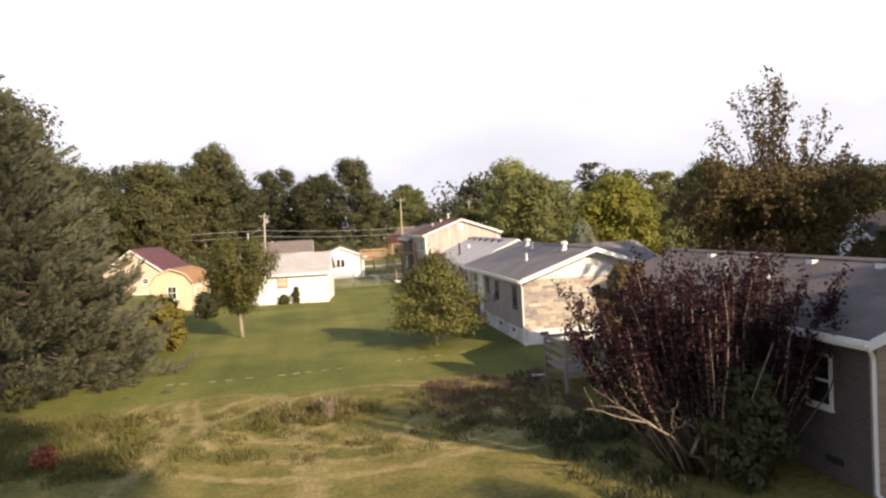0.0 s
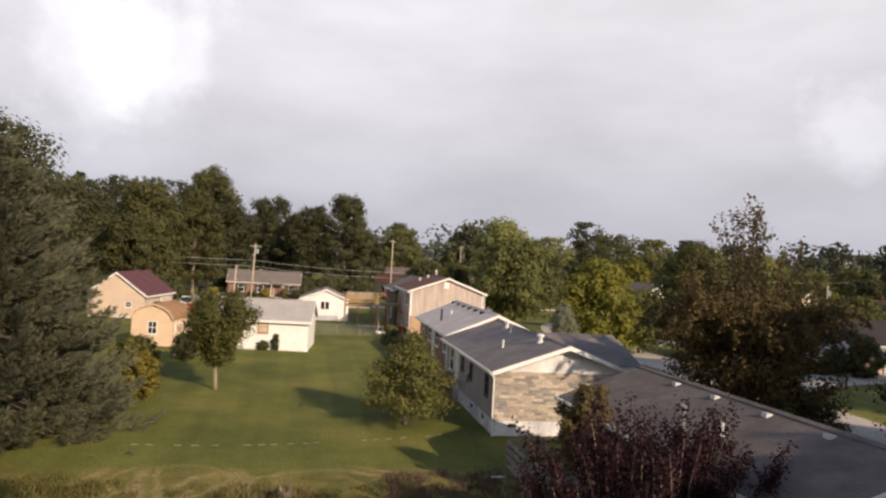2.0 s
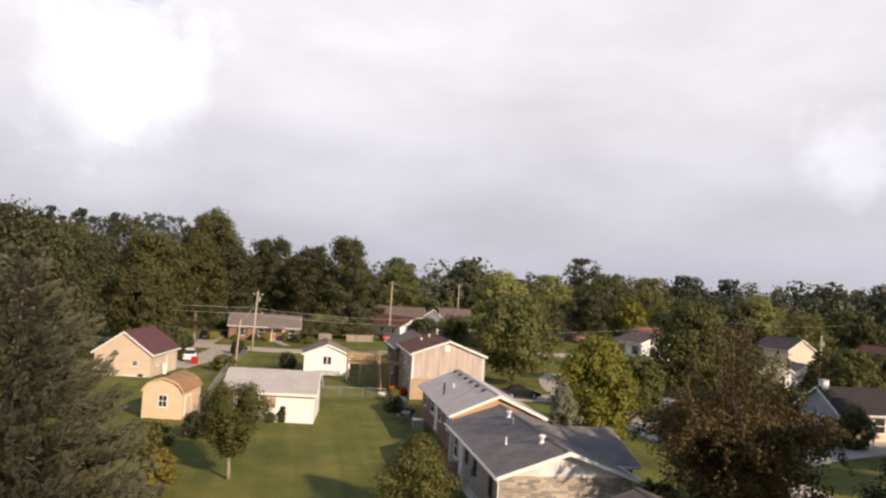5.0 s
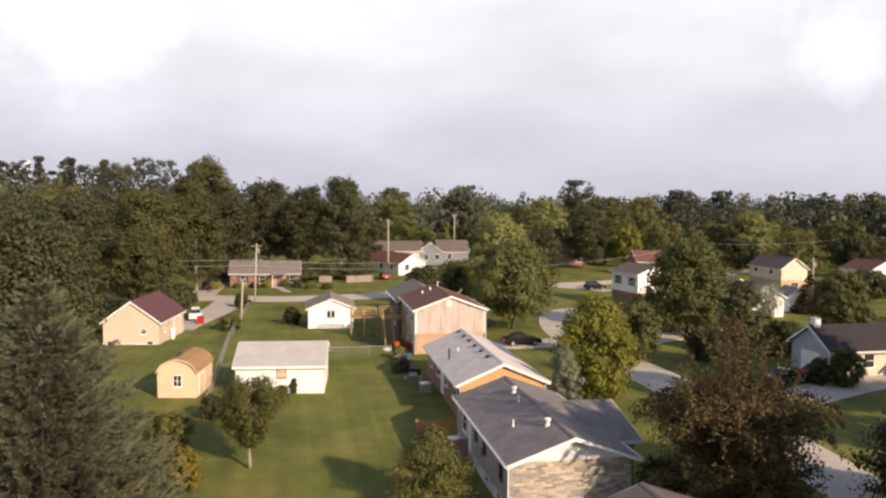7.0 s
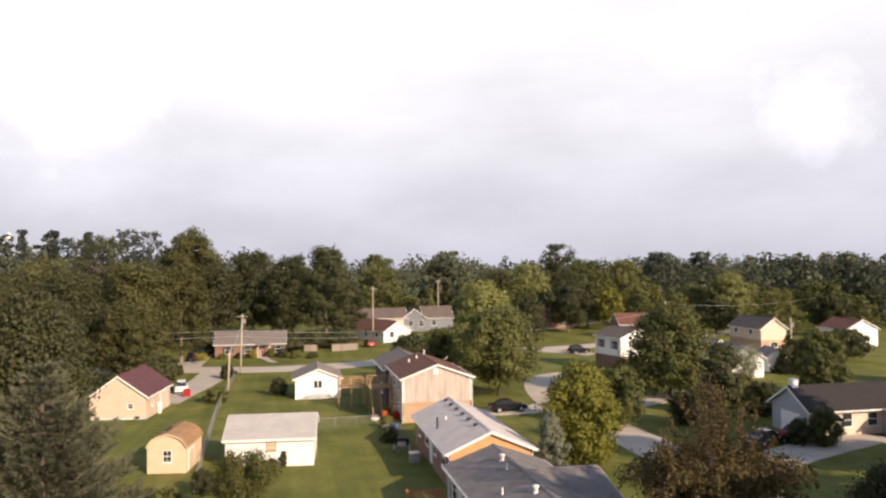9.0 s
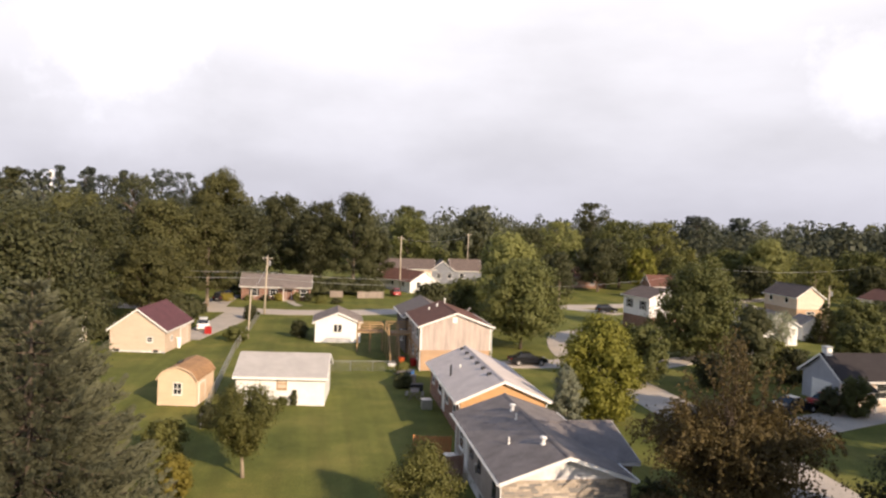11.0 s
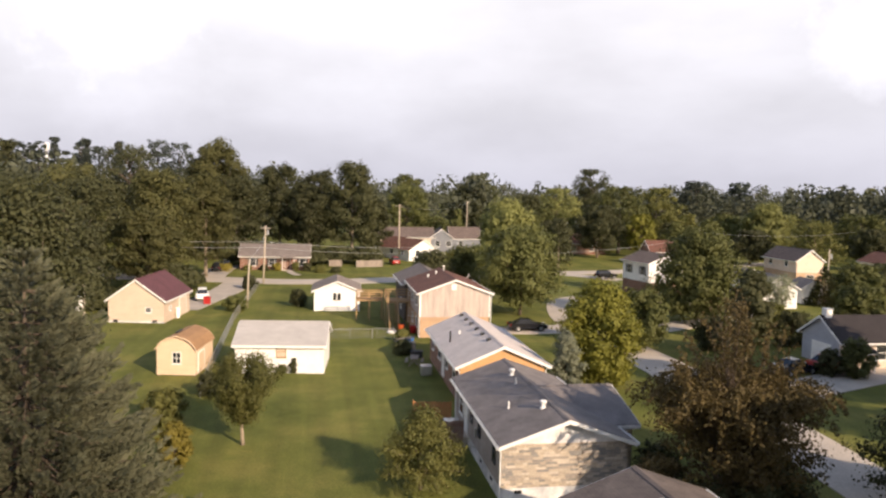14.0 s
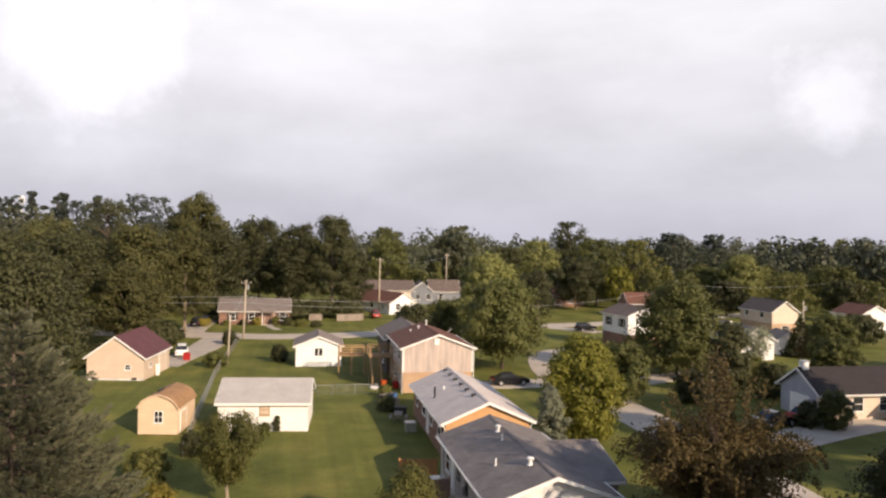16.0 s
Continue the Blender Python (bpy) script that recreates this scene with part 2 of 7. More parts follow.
def ground_material():
    """Mown lawn, with the rough yellowed patch and its wheel tracks in the near yard."""
    m = bpy.data.materials.new("lawn")
    m.use_nodes = True
    nodes, links, add = node_kit(m.node_tree)
    bsdf = nodes["Principled BSDF"]
    bsdf.inputs["Roughness"].default_value, bsdf.inputs["Specular IOR Level"].default_value = 0.9, 0.1
    geo = add("ShaderNodeNewGeometry")
    pos = geo.outputs["Position"]

    def noise_of(scale, detail=5.0, rough=0.6, stretch=None):
        n = add("ShaderNodeTexNoise", Scale=scale, Detail=detail, Roughness=rough)
        src = pos
        if stretch:
            mp = add("ShaderNodeMapping")
            mp.inputs["Scale"].default_value = stretch
            links.new(pos, mp.inputs[0])
            src = mp.outputs[0]
        links.new(src, n.inputs["Vector"])
        return n.outputs[0]

    def ramp_of(value, stops):
        r = add("ShaderNodeValToRGB")
        e = r.color_ramp.elements
        e[0].position, e[0].color = stops[0][0], (*stops[0][1], 1)
        e[1].position, e[1].color = stops[-1][0], (*stops[-1][1], 1)
        for p, c in stops[1:-1]:
            e.new(p).color = (*c, 1)
        links.new(value, r.inputs[0])
        return r.outputs[0]

    def blend(f, a, b):
        x = add("ShaderNodeMix", _data_type="RGBA")
        links.new(f, x.inputs[0])
        links.new(a, x.inputs[6])
        links.new(b, x.inputs[7])
        return x.outputs[2]

    lawn = ramp_of(noise_of(0.16, 6.0, 0.65), [(0.3, (0.084, 0.098, 0.023)), (0.5, (0.131, 0.139, 0.034)), (0.72, (0.200, 0.182, 0.052))])
    blades = ramp_of(noise_of(9.0, 4.0, 0.7, (1, 0.6, 1)), [(0.3, (0.70, 0.70, 0.70)), (0.7, (1.3, 1.3, 1.3))])
    mow = ramp_of(noise_of(0.5, 2.0, 0.5, (1.6, 0.06, 1)), [(0.35, (0.9, 0.9, 0.9)), (0.65, (1.1, 1.1, 1.08))])
    rough_c = ramp_of(noise_of(0.55, 6.0, 0.7), [(0.3, (0.080, 0.095, 0.022)), (0.45, (0.15, 0.135, 0.038)), (0.58, (0.215, 0.175, 0.055)), (0.72, (0.105, 0.115, 0.028))])
    # wheel tracks: worn arcs of pressed straw
    sepp = add("ShaderNodeSeparateXYZ")
    links.new(pos, sepp.inputs[0])
    shake = noise_of(0.8, 3.0)
    total = None
    for cx, cy, rad, half in ((1.9, 26.7, 4.75, 0.26), (1.5, 28.1, 7.3, 0.3), (4.5, 30.6, 8.0, 0.2), (-0.5, 26.6, 2.0, 0.22), (2.6, 27.1, 3.4, 0.24), (-42.8, 25.5, 39.1, 0.42), (-45.2, 18.7, 46.0, 0.5), (6.0, 24.0, 2.6, 0.2), (-2.9, 29.2, 2.0, 0.16)):
        cen = add("ShaderNodeVectorMath", _operation="DISTANCE")
        flat = add("ShaderNodeCombineXYZ")
        links.new(sepp.outputs["X"], flat.inputs["X"])
        links.new(sepp.outputs["Y"], flat.inputs["Y"])
        links.new(flat.outputs[0], cen.inputs[0])
        cen.inputs[1].default_value = (cx, cy, 0)
        wav = add("ShaderNodeMath", _operation="MULTIPLY_ADD")
        wav.inputs[1].default_value, wav.inputs[2].default_value = 0.9, -0.45 - rad
        links.new(shake, wav.inputs[0])
        off = add("ShaderNodeMath", _operation="ADD")
        links.new(cen.outputs["Value"], off.inputs[0])
        links.new(wav.outputs[0], off.inputs[1])
        far = add("ShaderNodeMath", _operation="ABSOLUTE")
        links.new(off.outputs[0], far.inputs[0])
        edge0 = add("ShaderNodeMapRange")
        edge0.inputs["From Min"].default_value, edge0.inputs["From Max"].default_value = half, half * 0.35
        links.new(far.outputs[0], edge0.inputs["Value"])
        if total is None:
            total = edge0.outputs[0]
        else:
            mx = add("ShaderNodeMath", _operation="MAXIMUM")
            links.new(total, mx.inputs[0])
            links.new(edge0.outputs[0], mx.inputs[1])
            total = mx.outputs[0]
    broken = add("ShaderNodeMapRange")
    broken.inputs["From Min"].default_value, broken.inputs["From Max"].default_value = 0.30, 0.48
    broken.inputs["To Max"].default_value = 0.95
    links.new(noise_of(0.5, 4.0), broken.inputs["Value"])
    worn = add("ShaderNodeMath", _operation="MULTIPLY")
    links.new(total, worn.inputs[0])
    links.new(broken.outputs[0], worn.inputs[1])
    band = worn.outputs[0]
    straw = ramp_of(noise_of(2.0), [(0.3, (0.23, 0.185, 0.07)), (0.7, (0.33, 0.26, 0.115))])
    tracked = blend(band, rough_c, straw)
    # the rough patch ends at a mown edge about 31 m out
    sep = add("ShaderNodeSeparateXYZ")
    links.new(pos, sep.inputs[0])
    wob = add("ShaderNodeMath", _operation="MULTIPLY_ADD")
    wob.inputs[1].default_value, wob.inputs[2].default_value = 3.0, -1.5
    links.new(noise_of(0.25, 3.0), wob.inputs[0])
    edge = add("ShaderNodeMath", _operation="ADD")
    links.new(sep.outputs["Y"], edge.inputs[0])
    links.new(wob.outputs[0], edge.inputs[1])
    fade = add("ShaderNodeMapRange")
    fade.inputs["From Min"].default_value, fade.inputs["From Max"].default_value = 31.2, 30.0
    links.new(edge.outputs[0], fade.inputs["Value"])
    right = add("ShaderNodeMapRange")
    right.inputs["From Min"].default_value, right.inputs["From Max"].default_value = 14.0, 11.0
    links.new(sep.outputs["X"], right.inputs["Value"])
    both = add("ShaderNodeMath", _operation="MULTIPLY")
    links.new(fade.outputs[0], both.inputs[0])
    links.new(right.outputs[0], both.inputs[1])
    col = blend(both.outputs[0], lawn, tracked)
    for extra in (blades, mow):
        x = add("ShaderNodeMix", _data_type="RGBA", _blend_type="MULTIPLY")
        x.inputs[0].default_value = 1.0
        links.new(col, x.inputs[6])
        links.new(extra, x.inputs[7])
        col = x.outputs[2]
    links.new(col, bsdf.inputs["Base Color"])
    bp = add("ShaderNodeBump", Strength=0.5, Distance=0.06)
    links.new(noise_of(14.0, 4.0, 0.7), bp.inputs["Height"])
    links.new(bp.outputs[0], bsdf.inputs["Normal"])
    return m


M_LAWN = ground_material()
M_CONC = surface("concrete_paving", (0.48, 0.42, 0.35), (0.40, 0.355, 0.30), scale=0.4, fine=6, detail=0.12)
M_ROAD = surface("worn_road", (0.50, 0.435, 0.36), (0.43, 0.375, 0.315), scale=0.3, fine=7, detail=0.15)
M_EDGING = surface("weathered_edging", (0.20, 0.18, 0.14), (0.15, 0.135, 0.105), fine=9, detail=0.2)


def stone_piece():
    """Facing stone: each piece its own shade from buff to grey."""
    m = surface("facing_stone", (0.45, 0.395, 0.33), (0.36, 0.32, 0.275), scale=3.0, fine=16, detail=0.18, bump=0.4)
    nodes, links, add = node_kit(m.node_tree)
    info = add("ShaderNodeObjectInfo")
    ramp = add("ShaderNodeValToRGB")
    ramp.color_ramp.interpolation = "CONSTANT"
    e = ramp.color_ramp.elements
    e[0].position, e[0].color = 0.0, (1.12, 1.08, 1.02, 1)
    e[1].position, e[1].color = 0.78, (0.62, 0.66, 0.72, 1)
    e.new(0.3).color = (0.95, 0.92, 0.88, 1)
    e.new(0.52).color = (1.3, 1.28, 1.25, 1)
    e.new(0.64).color = (0.8, 0.8, 0.82, 1)
    links.new(info.outputs["Random"], ramp.inputs[0])
    bsdf = nodes["Principled BSDF"]
    old = bsdf.inputs["Base Color"].links[0].from_socket
    x = add("ShaderNodeMix", _data_type="RGBA", _blend_type="MULTIPLY")
    x.inputs[0].default_value = 1.0
    links.new(old, x.inputs[6])
    links.new(ramp.outputs[0], x.inputs[7])
    links.new(x.outputs[2], bsdf.inputs["Base Color"])
    return m


M_STONE_PIECE = stone_piece()
M_WHITE = surface("white_paint", (0.80, 0.79, 0.76), (0.73, 0.72, 0.69), rough=0.5, scale=1.5, fine=10, detail=0.05, bump=0.05)
M_WHITE_WORN = surface("worn_white_paint", (0.78, 0.76, 0.74), (0.42, 0.42, 0.44), rough=0.7, scale=0.9, fine=6, detail=0.12, bump=0.1)
M_GLASS = surface("window_glass", (0.02, 0.022, 0.026), (0.03, 0.032, 0.036), rough=0.06, scale=0.8, detail=0.05, bump=0.0, spec=0.6)
M_SHUT = surface("dark_shutter_paint", (0.035, 0.035, 0.04), rough=0.5, detail=0.1, bump=0.05)
M_METAL = surface("galvanised_metal", (0.55, 0.55, 0.56), (0.45, 0.45, 0.46), rough=0.35, metal=0.8, detail=0.1, bump=0.05)
M_DARK = surface("dark_metal", (0.03, 0.03, 0.032), rough=0.6, detail=0.1, bump=0.05)
M_WOOD = surface("weathered_treated_wood", (0.38, 0.25, 0.125), (0.27, 0.175, 0.09), scale=1.2, fine=14, detail=0.2, stretch=(1, 1, 0.25))
M_BOARD = surface("orange_brown_boards", (0.44, 0.21, 0.085), (0.33, 0.155, 0.065), scale=1.2, fine=14, detail=0.2, stretch=(1, 1, 0.25))
M_BLUE = surface("blue_plastic", (0.05, 0.14, 0.36), rough=0.45, detail=0.08, bump=0.03)
M_GREYWOOD = surface("grey_weathered_wood", (0.29, 0.24, 0.20), (0.21, 0.175, 0.145), scale=1.4, fine=14, detail=0.2, stretch=(1, 1, 0.3))
M_POLE = surface("pole_wood", (0.50, 0.43, 0.34), (0.40, 0.34, 0.265), scale=0.7, fine=9, detail=0.2, stretch=(3, 3, 0.2))
M_BARK = surface("bark", (0.12, 0.09, 0.065), (0.075, 0.058, 0.044), scale=2, fine=12, detail=0.3, bump=0.6, stretch=(1, 1, 0.3))
M_PALEBARK = surface("pale_bark", (0.30, 0.245, 0.18), (0.20, 0.16, 0.12), scale=2, fine=12, detail=0.25, bump=0.5, stretch=(1, 1, 0.3))
M_ORANGE = surface("orange_plastic", (0.62, 0.12, 0.03), rough=0.45, detail=0.08, bump=0.03)
M_RED = surface("red_paint", (0.34, 0.018, 0.016), rough=0.4, detail=0.08, bump=0.03)
M_TYRE = surface("tyre_rubber", (0.02, 0.02, 0.021), rough=0.85, detail=0.1)
M_BLACKPAINT = surface("black_car_paint", (0.012, 0.012, 0.016), rough=0.15, detail=0.05, bump=0, spec=0.6)
M_LAMP = surface("clear_lamp_glass", (0.65, 0.65, 0.62), rough=0.2, detail=0.05, bump=0)
M_TAIL = surface("red_lamp_glass", (0.35, 0.01, 0.01), rough=0.2, detail=0.05, bump=0)

# roofs
M_ROOF_A = coursed("charcoal_shingles", (0.205, 0.182, 0.172), (0.180, 0.161, 0.154), (0.148, 0.134, 0.130), 0.33, 0.14, 0.012, axis="y", patch=0.5, bump=0.25)
M_ROOF_C = coursed("slate_grey_shingles", (0.150, 0.124, 0.110), (0.128, 0.107, 0.097), (0.112, 0.095, 0.087), 0.33, 0.14, 0.012, axis="y", patch=0.6, bump=0.25)
M_ROOF_B = coursed("pale_grey_shingles", (0.60, 0.535, 0.495), (0.54, 0.485, 0.45), (0.46, 0.415, 0.385), 0.33, 0.14, 0.012, axis="y", patch=0.25, bump=0.2)
M_ROOF_SHED = coursed("pale_shed_shingles", (0.45, 0.425, 0.40), (0.40, 0.38, 0.36), (0.34, 0.322, 0.305), 0.33, 0.14, 0.012, axis="x", patch=0.2, bump=0.2)
M_ROOF_PINK = coursed("red_brown_shingles", (0.17, 0.080, 0.058), (0.13, 0.064, 0.048), (0.09, 0.046, 0.036), 0.33, 0.14, 0.012, axis="y", patch=0.35, bump=0.2)
M_ROOF_MAROON = coursed("maroon_shingles", (0.128, 0.054, 0.062), (0.105, 0.046, 0.053), (0.075, 0.034, 0.04), 0.33, 0.14, 0.012, axis="y", patch=0.3, bump=0.2)
M_ROOF_TAN = coursed("orange_brown_shingles", (0.36, 0.21, 0.105), (0.30, 0.175, 0.09), (0.22, 0.13, 0.07), 0.33, 0.14, 0.012, axis="y", patch=0.35, bump=0.2)
M_ROOF_GREY = coursed("brown_grey_shingles", (0.26, 0.215, 0.185), (0.215, 0.18, 0.158), (0.15, 0.128, 0.115), 0.33, 0.14, 0.012, axis="x", patch=0.3, bump=0.2)
M_ROOF_RANCH = coursed("grey_brown_ranch_shingles", (0.20, 0.168, 0.15), (0.168, 0.143, 0.13), (0.125, 0.108, 0.10), 0.33, 0.14, 0.012, axis="x", patch=0.3, bump=0.2)
M_ROOF_UMBER = coursed("umber_shingles", (0.15, 0.115, 0.10), (0.12, 0.094, 0.084), (0.085, 0.068, 0.062), 0.33, 0.14, 0.012, axis="y", patch=0.3, bump=0.2)
M_ROOF_BROWN = coursed("dark_brown_shingles", (0.040, 0.034, 0.034), (0.033, 0.028, 0.029), (0.024, 0.021, 0.022), 0.33, 0.14, 0.012, axis="x", patch=0.3, bump=0.2)
# walls
M_STONE_A = coursed("buff_and_grey_brick", (0.50, 0.385, 0.265), (0.27, 0.225, 0.185), (0.36, 0.31, 0.26), 0.62, 0.155, 0.02, patch=0.7, patch_scale=1.3)
M_BRICK_SIDE = coursed("grey_brown_brick", (0.41, 0.35, 0.315), (0.33, 0.28, 0.255), (0.36, 0.32, 0.29), patch=0.3)
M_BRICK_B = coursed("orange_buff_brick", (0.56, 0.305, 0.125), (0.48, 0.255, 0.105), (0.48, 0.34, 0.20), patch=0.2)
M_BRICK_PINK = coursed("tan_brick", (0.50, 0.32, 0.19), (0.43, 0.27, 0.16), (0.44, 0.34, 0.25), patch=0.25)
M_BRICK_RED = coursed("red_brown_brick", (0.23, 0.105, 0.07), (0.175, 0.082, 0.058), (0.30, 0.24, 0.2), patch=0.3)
# dark brick, also the shaded tone of the near house's west side
M_BRICK_DARK_SHADED = coursed("dark_grey_brown_and_shaded_brick", (0.095, 0.080, 0.074), (0.075, 0.064, 0.060), (0.12, 0.105, 0.098), patch=0.3)
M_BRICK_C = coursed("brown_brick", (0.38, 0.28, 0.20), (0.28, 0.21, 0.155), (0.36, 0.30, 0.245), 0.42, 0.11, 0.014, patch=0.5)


def siding(name, a, lap=0.2, patch=0.18):
    return coursed(name, a, tuple(v * 0.96 for v in a), tuple(v * 0.72 for v in a), 40.0, lap, 0.012, 0.0, 0.6, patch=patch, bump=0.5)


M_SIDE_WHITE = siding("white_lap_siding", (0.80, 0.79, 0.77))
M_SIDE_GABLE = surface("stained_white_boards", (0.80, 0.78, 0.75), (0.50, 0.49, 0.50), rough=0.6, scale=0.8, fine=5, detail=0.10, stretch=(1, 1, 0.7))
M_SIDE_TAN = siding("tan_lap_siding", (0.60, 0.475, 0.365))
M_SIDE_YELLOW = siding("cream_yellow_siding", (0.70, 0.53, 0.37))
M_SIDE_CREAM = siding("cream_lap_siding", (0.66, 0.535, 0.43))
M_SIDE_GREY = siding("blue_grey_siding", (0.36, 0.375, 0.42))
M_SIDE_SLATE = siding("slate_grey_siding", (0.20, 0.21, 0.235))
M_SIDE_PINK = surface("pinkish_beige_board", (0.56, 0.455, 0.40), (0.37, 0.315, 0.285), rough=0.7, scale=1.3, fine=7, detail=0.08, stretch=(1.6, 1.6, 0.2))

# leaves
L_GREEN = foliage("mid_green_leaves", (0.043, 0.055, 0.020), (0.182, 0.186, 0.058))
L_DEEP = foliage("deep_green_leaves", (0.030, 0.036, 0.017), (0.108, 0.109, 0.046))
L_WOOD = foliage("woodland_leaves", (0.049, 0.056, 0.024), (0.198, 0.188, 0.068), 0.45)
L_LIGHT = foliage("light_green_leaves", (0.125, 0.148, 0.046), (0.350, 0.345, 0.115))
L_YELLOW = foliage("yellow_green_leaves", (0.034, 0.052, 0.013), (0.330, 0.310, 0.050))
L_SPRUCE = foliage("blue_green_needles", (0.074, 0.082, 0.048), (0.290, 0.290, 0.182), 0.4)
L_SILVER = foliage("silver_green_leaves", (0.14, 0.16, 0.105), (0.33, 0.34, 0.23))
L_PURPLE = foliage("dark_purple_leaves", (0.012, 0.005, 0.007), (0.050, 0.017, 0.021), 0.2)
L_BRONZE = foliage("bronze_leaves", (0.033, 0.026, 0.011), (0.190, 0.142, 0.054), 0.3)
L_GOLD = foliage("golden_shrub_leaves", (0.10, 0.095, 0.02), (0.40, 0.33, 0.066))
L_OLIVE = foliage("olive_leaves", (0.056, 0.066, 0.020), (0.222, 0.213, 0.062))
L_DRY = foliage("dry_weeds", (0.065, 0.056, 0.026), (0.24, 0.19, 0.085))
L_WEED = foliage("green_weeds", (0.085, 0.090, 0.026), (0.245, 0.215, 0.066))
L_STRAW = foliage("dead_straw_stalks", (0.075, 0.050, 0.034), (0.26, 0.175, 0.115), 0.15)
L_FLOWER = foliage("red_flowers", (0.10, 0.06, 0.03), (0.42, 0.09, 0.06), 0.2)
L_DUSK = foliage("far_dark_leaves", (0.030, 0.040, 0.034), (0.082, 0.094, 0.072), 0.2)
L_FAR = foliage("far_leaves", (0.043, 0.053, 0.035), (0.106, 0.111, 0.069), 0.2)

# ---- mesh tools ----


def part(name, bm, material, parent=None, label="", smooth=False):
    """Links a bmesh as one mesh object, under a thing or a part if one is given."""
    me = bpy.data.meshes.new(name)
    bm.to_mesh(me)
    bm.free()
    if material:
        me.materials.append(material)
    if smooth:
        me.shade_smooth()
    ob = new(name, me)
    if parent:
        ob.parent = parent
    if label:
        ob["label"] = label
    return ob


def thing(name, x, y, z, rz, label, category, group="", kind=""):
    ob = new(name)
    ob.empty_display_size = 0.3
    ob.matrix_basis = pose(x, y, z, 0, 0, rz)
    return tagged(ob, label, category, group, kind)


def add_box(bm, x0, x1, y0, y1, z0, z1):
    v = [bm.verts.new((x, y, z)) for z in (z0, z1) for x, y in ((x0, y0), (x1, y0), (x1, y1), (x0, y1))]
    for f in ((3, 2, 1, 0), (4, 5, 6, 7), (0, 1, 5, 4), (1, 2, 6, 5), (2, 3, 7, 6), (3, 0, 4, 7)):
        bm.faces.new([v[i] for i in f])
    return bm


def box(x0, x1, y0, y1, z0, z1, bevel=0.0):
    bm = add_box(bmesh.new(), x0, x1, y0, y1, z0, z1)
    if bevel:
        bmesh.ops.bevel(bm, geom=bm.edges[:], offset=bevel, segments=1, affect="EDGES")
    return bm


def prism(outline, y0, y1, axis="y"):
    """An outline of (u, z) pulled from y0 to y1 along an axis."""
    bm = bmesh.new()
    at = (lambda u, z, d: (u, d, z)) if axis == "y" else (lambda u, z, d: (d, u, z))
    a = [bm.verts.new(at(u, z, y0)) for u, z in outline]
    b = [bm.verts.new(at(u, z, y1)) for u, z in outline]
    n = len(outline)
    bm.faces.new(a)
    bm.faces.new(b[::-1])
    for i in range(n):
        bm.faces.new((a[i], b[i], b[(i + 1) % n], a[(i + 1) % n]))
    bmesh.ops.recalc_face_normals(bm, faces=bm.faces[:])
    return bm


def tube_data(points, radii, sides=6):
    """Rings round a line of points."""
    verts, faces = [], []
    for i, (p, r) in enumerate(zip(points, radii)):
        p = Vector(p)
        a = Vector(points[min(i + 1, len(points) - 1)]) - Vector(points[max(i - 1, 0)])
        a.normalize()
        u = a.orthogonal().normalized()
        w = a.cross(u)
        for k in range(sides):
            t = 2 * math.pi * k / sides
            verts.append(tuple(p + (u * math.cos(t) + w * math.sin(t)) * r))
    for i in range(len(points) - 1):
        for k in range(sides):
            a0, a1 = i * sides + k, i * sides + (k + 1) % sides
            faces.append((a0, a1, a1 + sides, a0 + sides))
    faces.append(tuple(range(sides - 1, -1, -1)))
    faces.append(tuple(range((len(points) - 1) * sides, len(points) * sides)))
    return verts, faces


def tubes(lines, sides=6):
    """One bmesh of several tubes, each (points, radii)."""
    bm = bmesh.new()
    for points, radii in lines:
        verts, faces = tube_data(points, radii, sides)
        vs = [bm.verts.new(v) for v in verts]
        for f in faces:
            bm.faces.new([vs[i] for i in f])
    return bm


def lathe(profile, sides=12, x=0.0, y=0.0):
    bm = bmesh.new()
    rings = []
    for r, z in profile:
        rings.append([bm.verts.new((x + r * math.cos(2 * math.pi * k / sides), y + r * math.sin(2 * math.pi * k / sides), z)) for k in range(sides)])
    for a, b in zip(rings, rings[1:]):
        for k in range(sides):
            bm.faces.new((a[k], a[(k + 1) % sides], b[(k + 1) % sides], b[k]))
    bm.faces.new(rings[0][::-1])
    bm.faces.new(rings[-1])
    return bm


def gz(x, y):
    """The height of the ground: level near by, falling a little past 65 m."""
    return -0.02 * min(max(y - 65.0, 0.0), 75.0)


# ---- ground ----


def build_ground():
    xs = sorted({*np.linspace(-60, 90, 61), *np.linspace(-2500, 2500, 41)})
    ys = sorted({*np.linspace(-20, 160, 73), *np.linspace(-2500, 2500, 41)})
    bm = bmesh.new()
    rng = random.Random(5)
    grid = [[bm.verts.new((x, y, gz(x, y) + (rng.uniform(-0.02, 0.02) if abs(x) < 90 and y < 160 else 0))) for x in xs] for y in ys]
    for r0, r1 in zip(grid, grid[1:]):
        for i in range(len(xs) - 1):
            bm.faces.new((r0[i], r0[i + 1], r1[i + 1], r1[i]))
    ob = part("ground", bm, M_LAWN, smooth=True)
    return tagged(ob, "green mown lawn with a rough yellowed patch", "lawn", kind="structure")


build_ground()


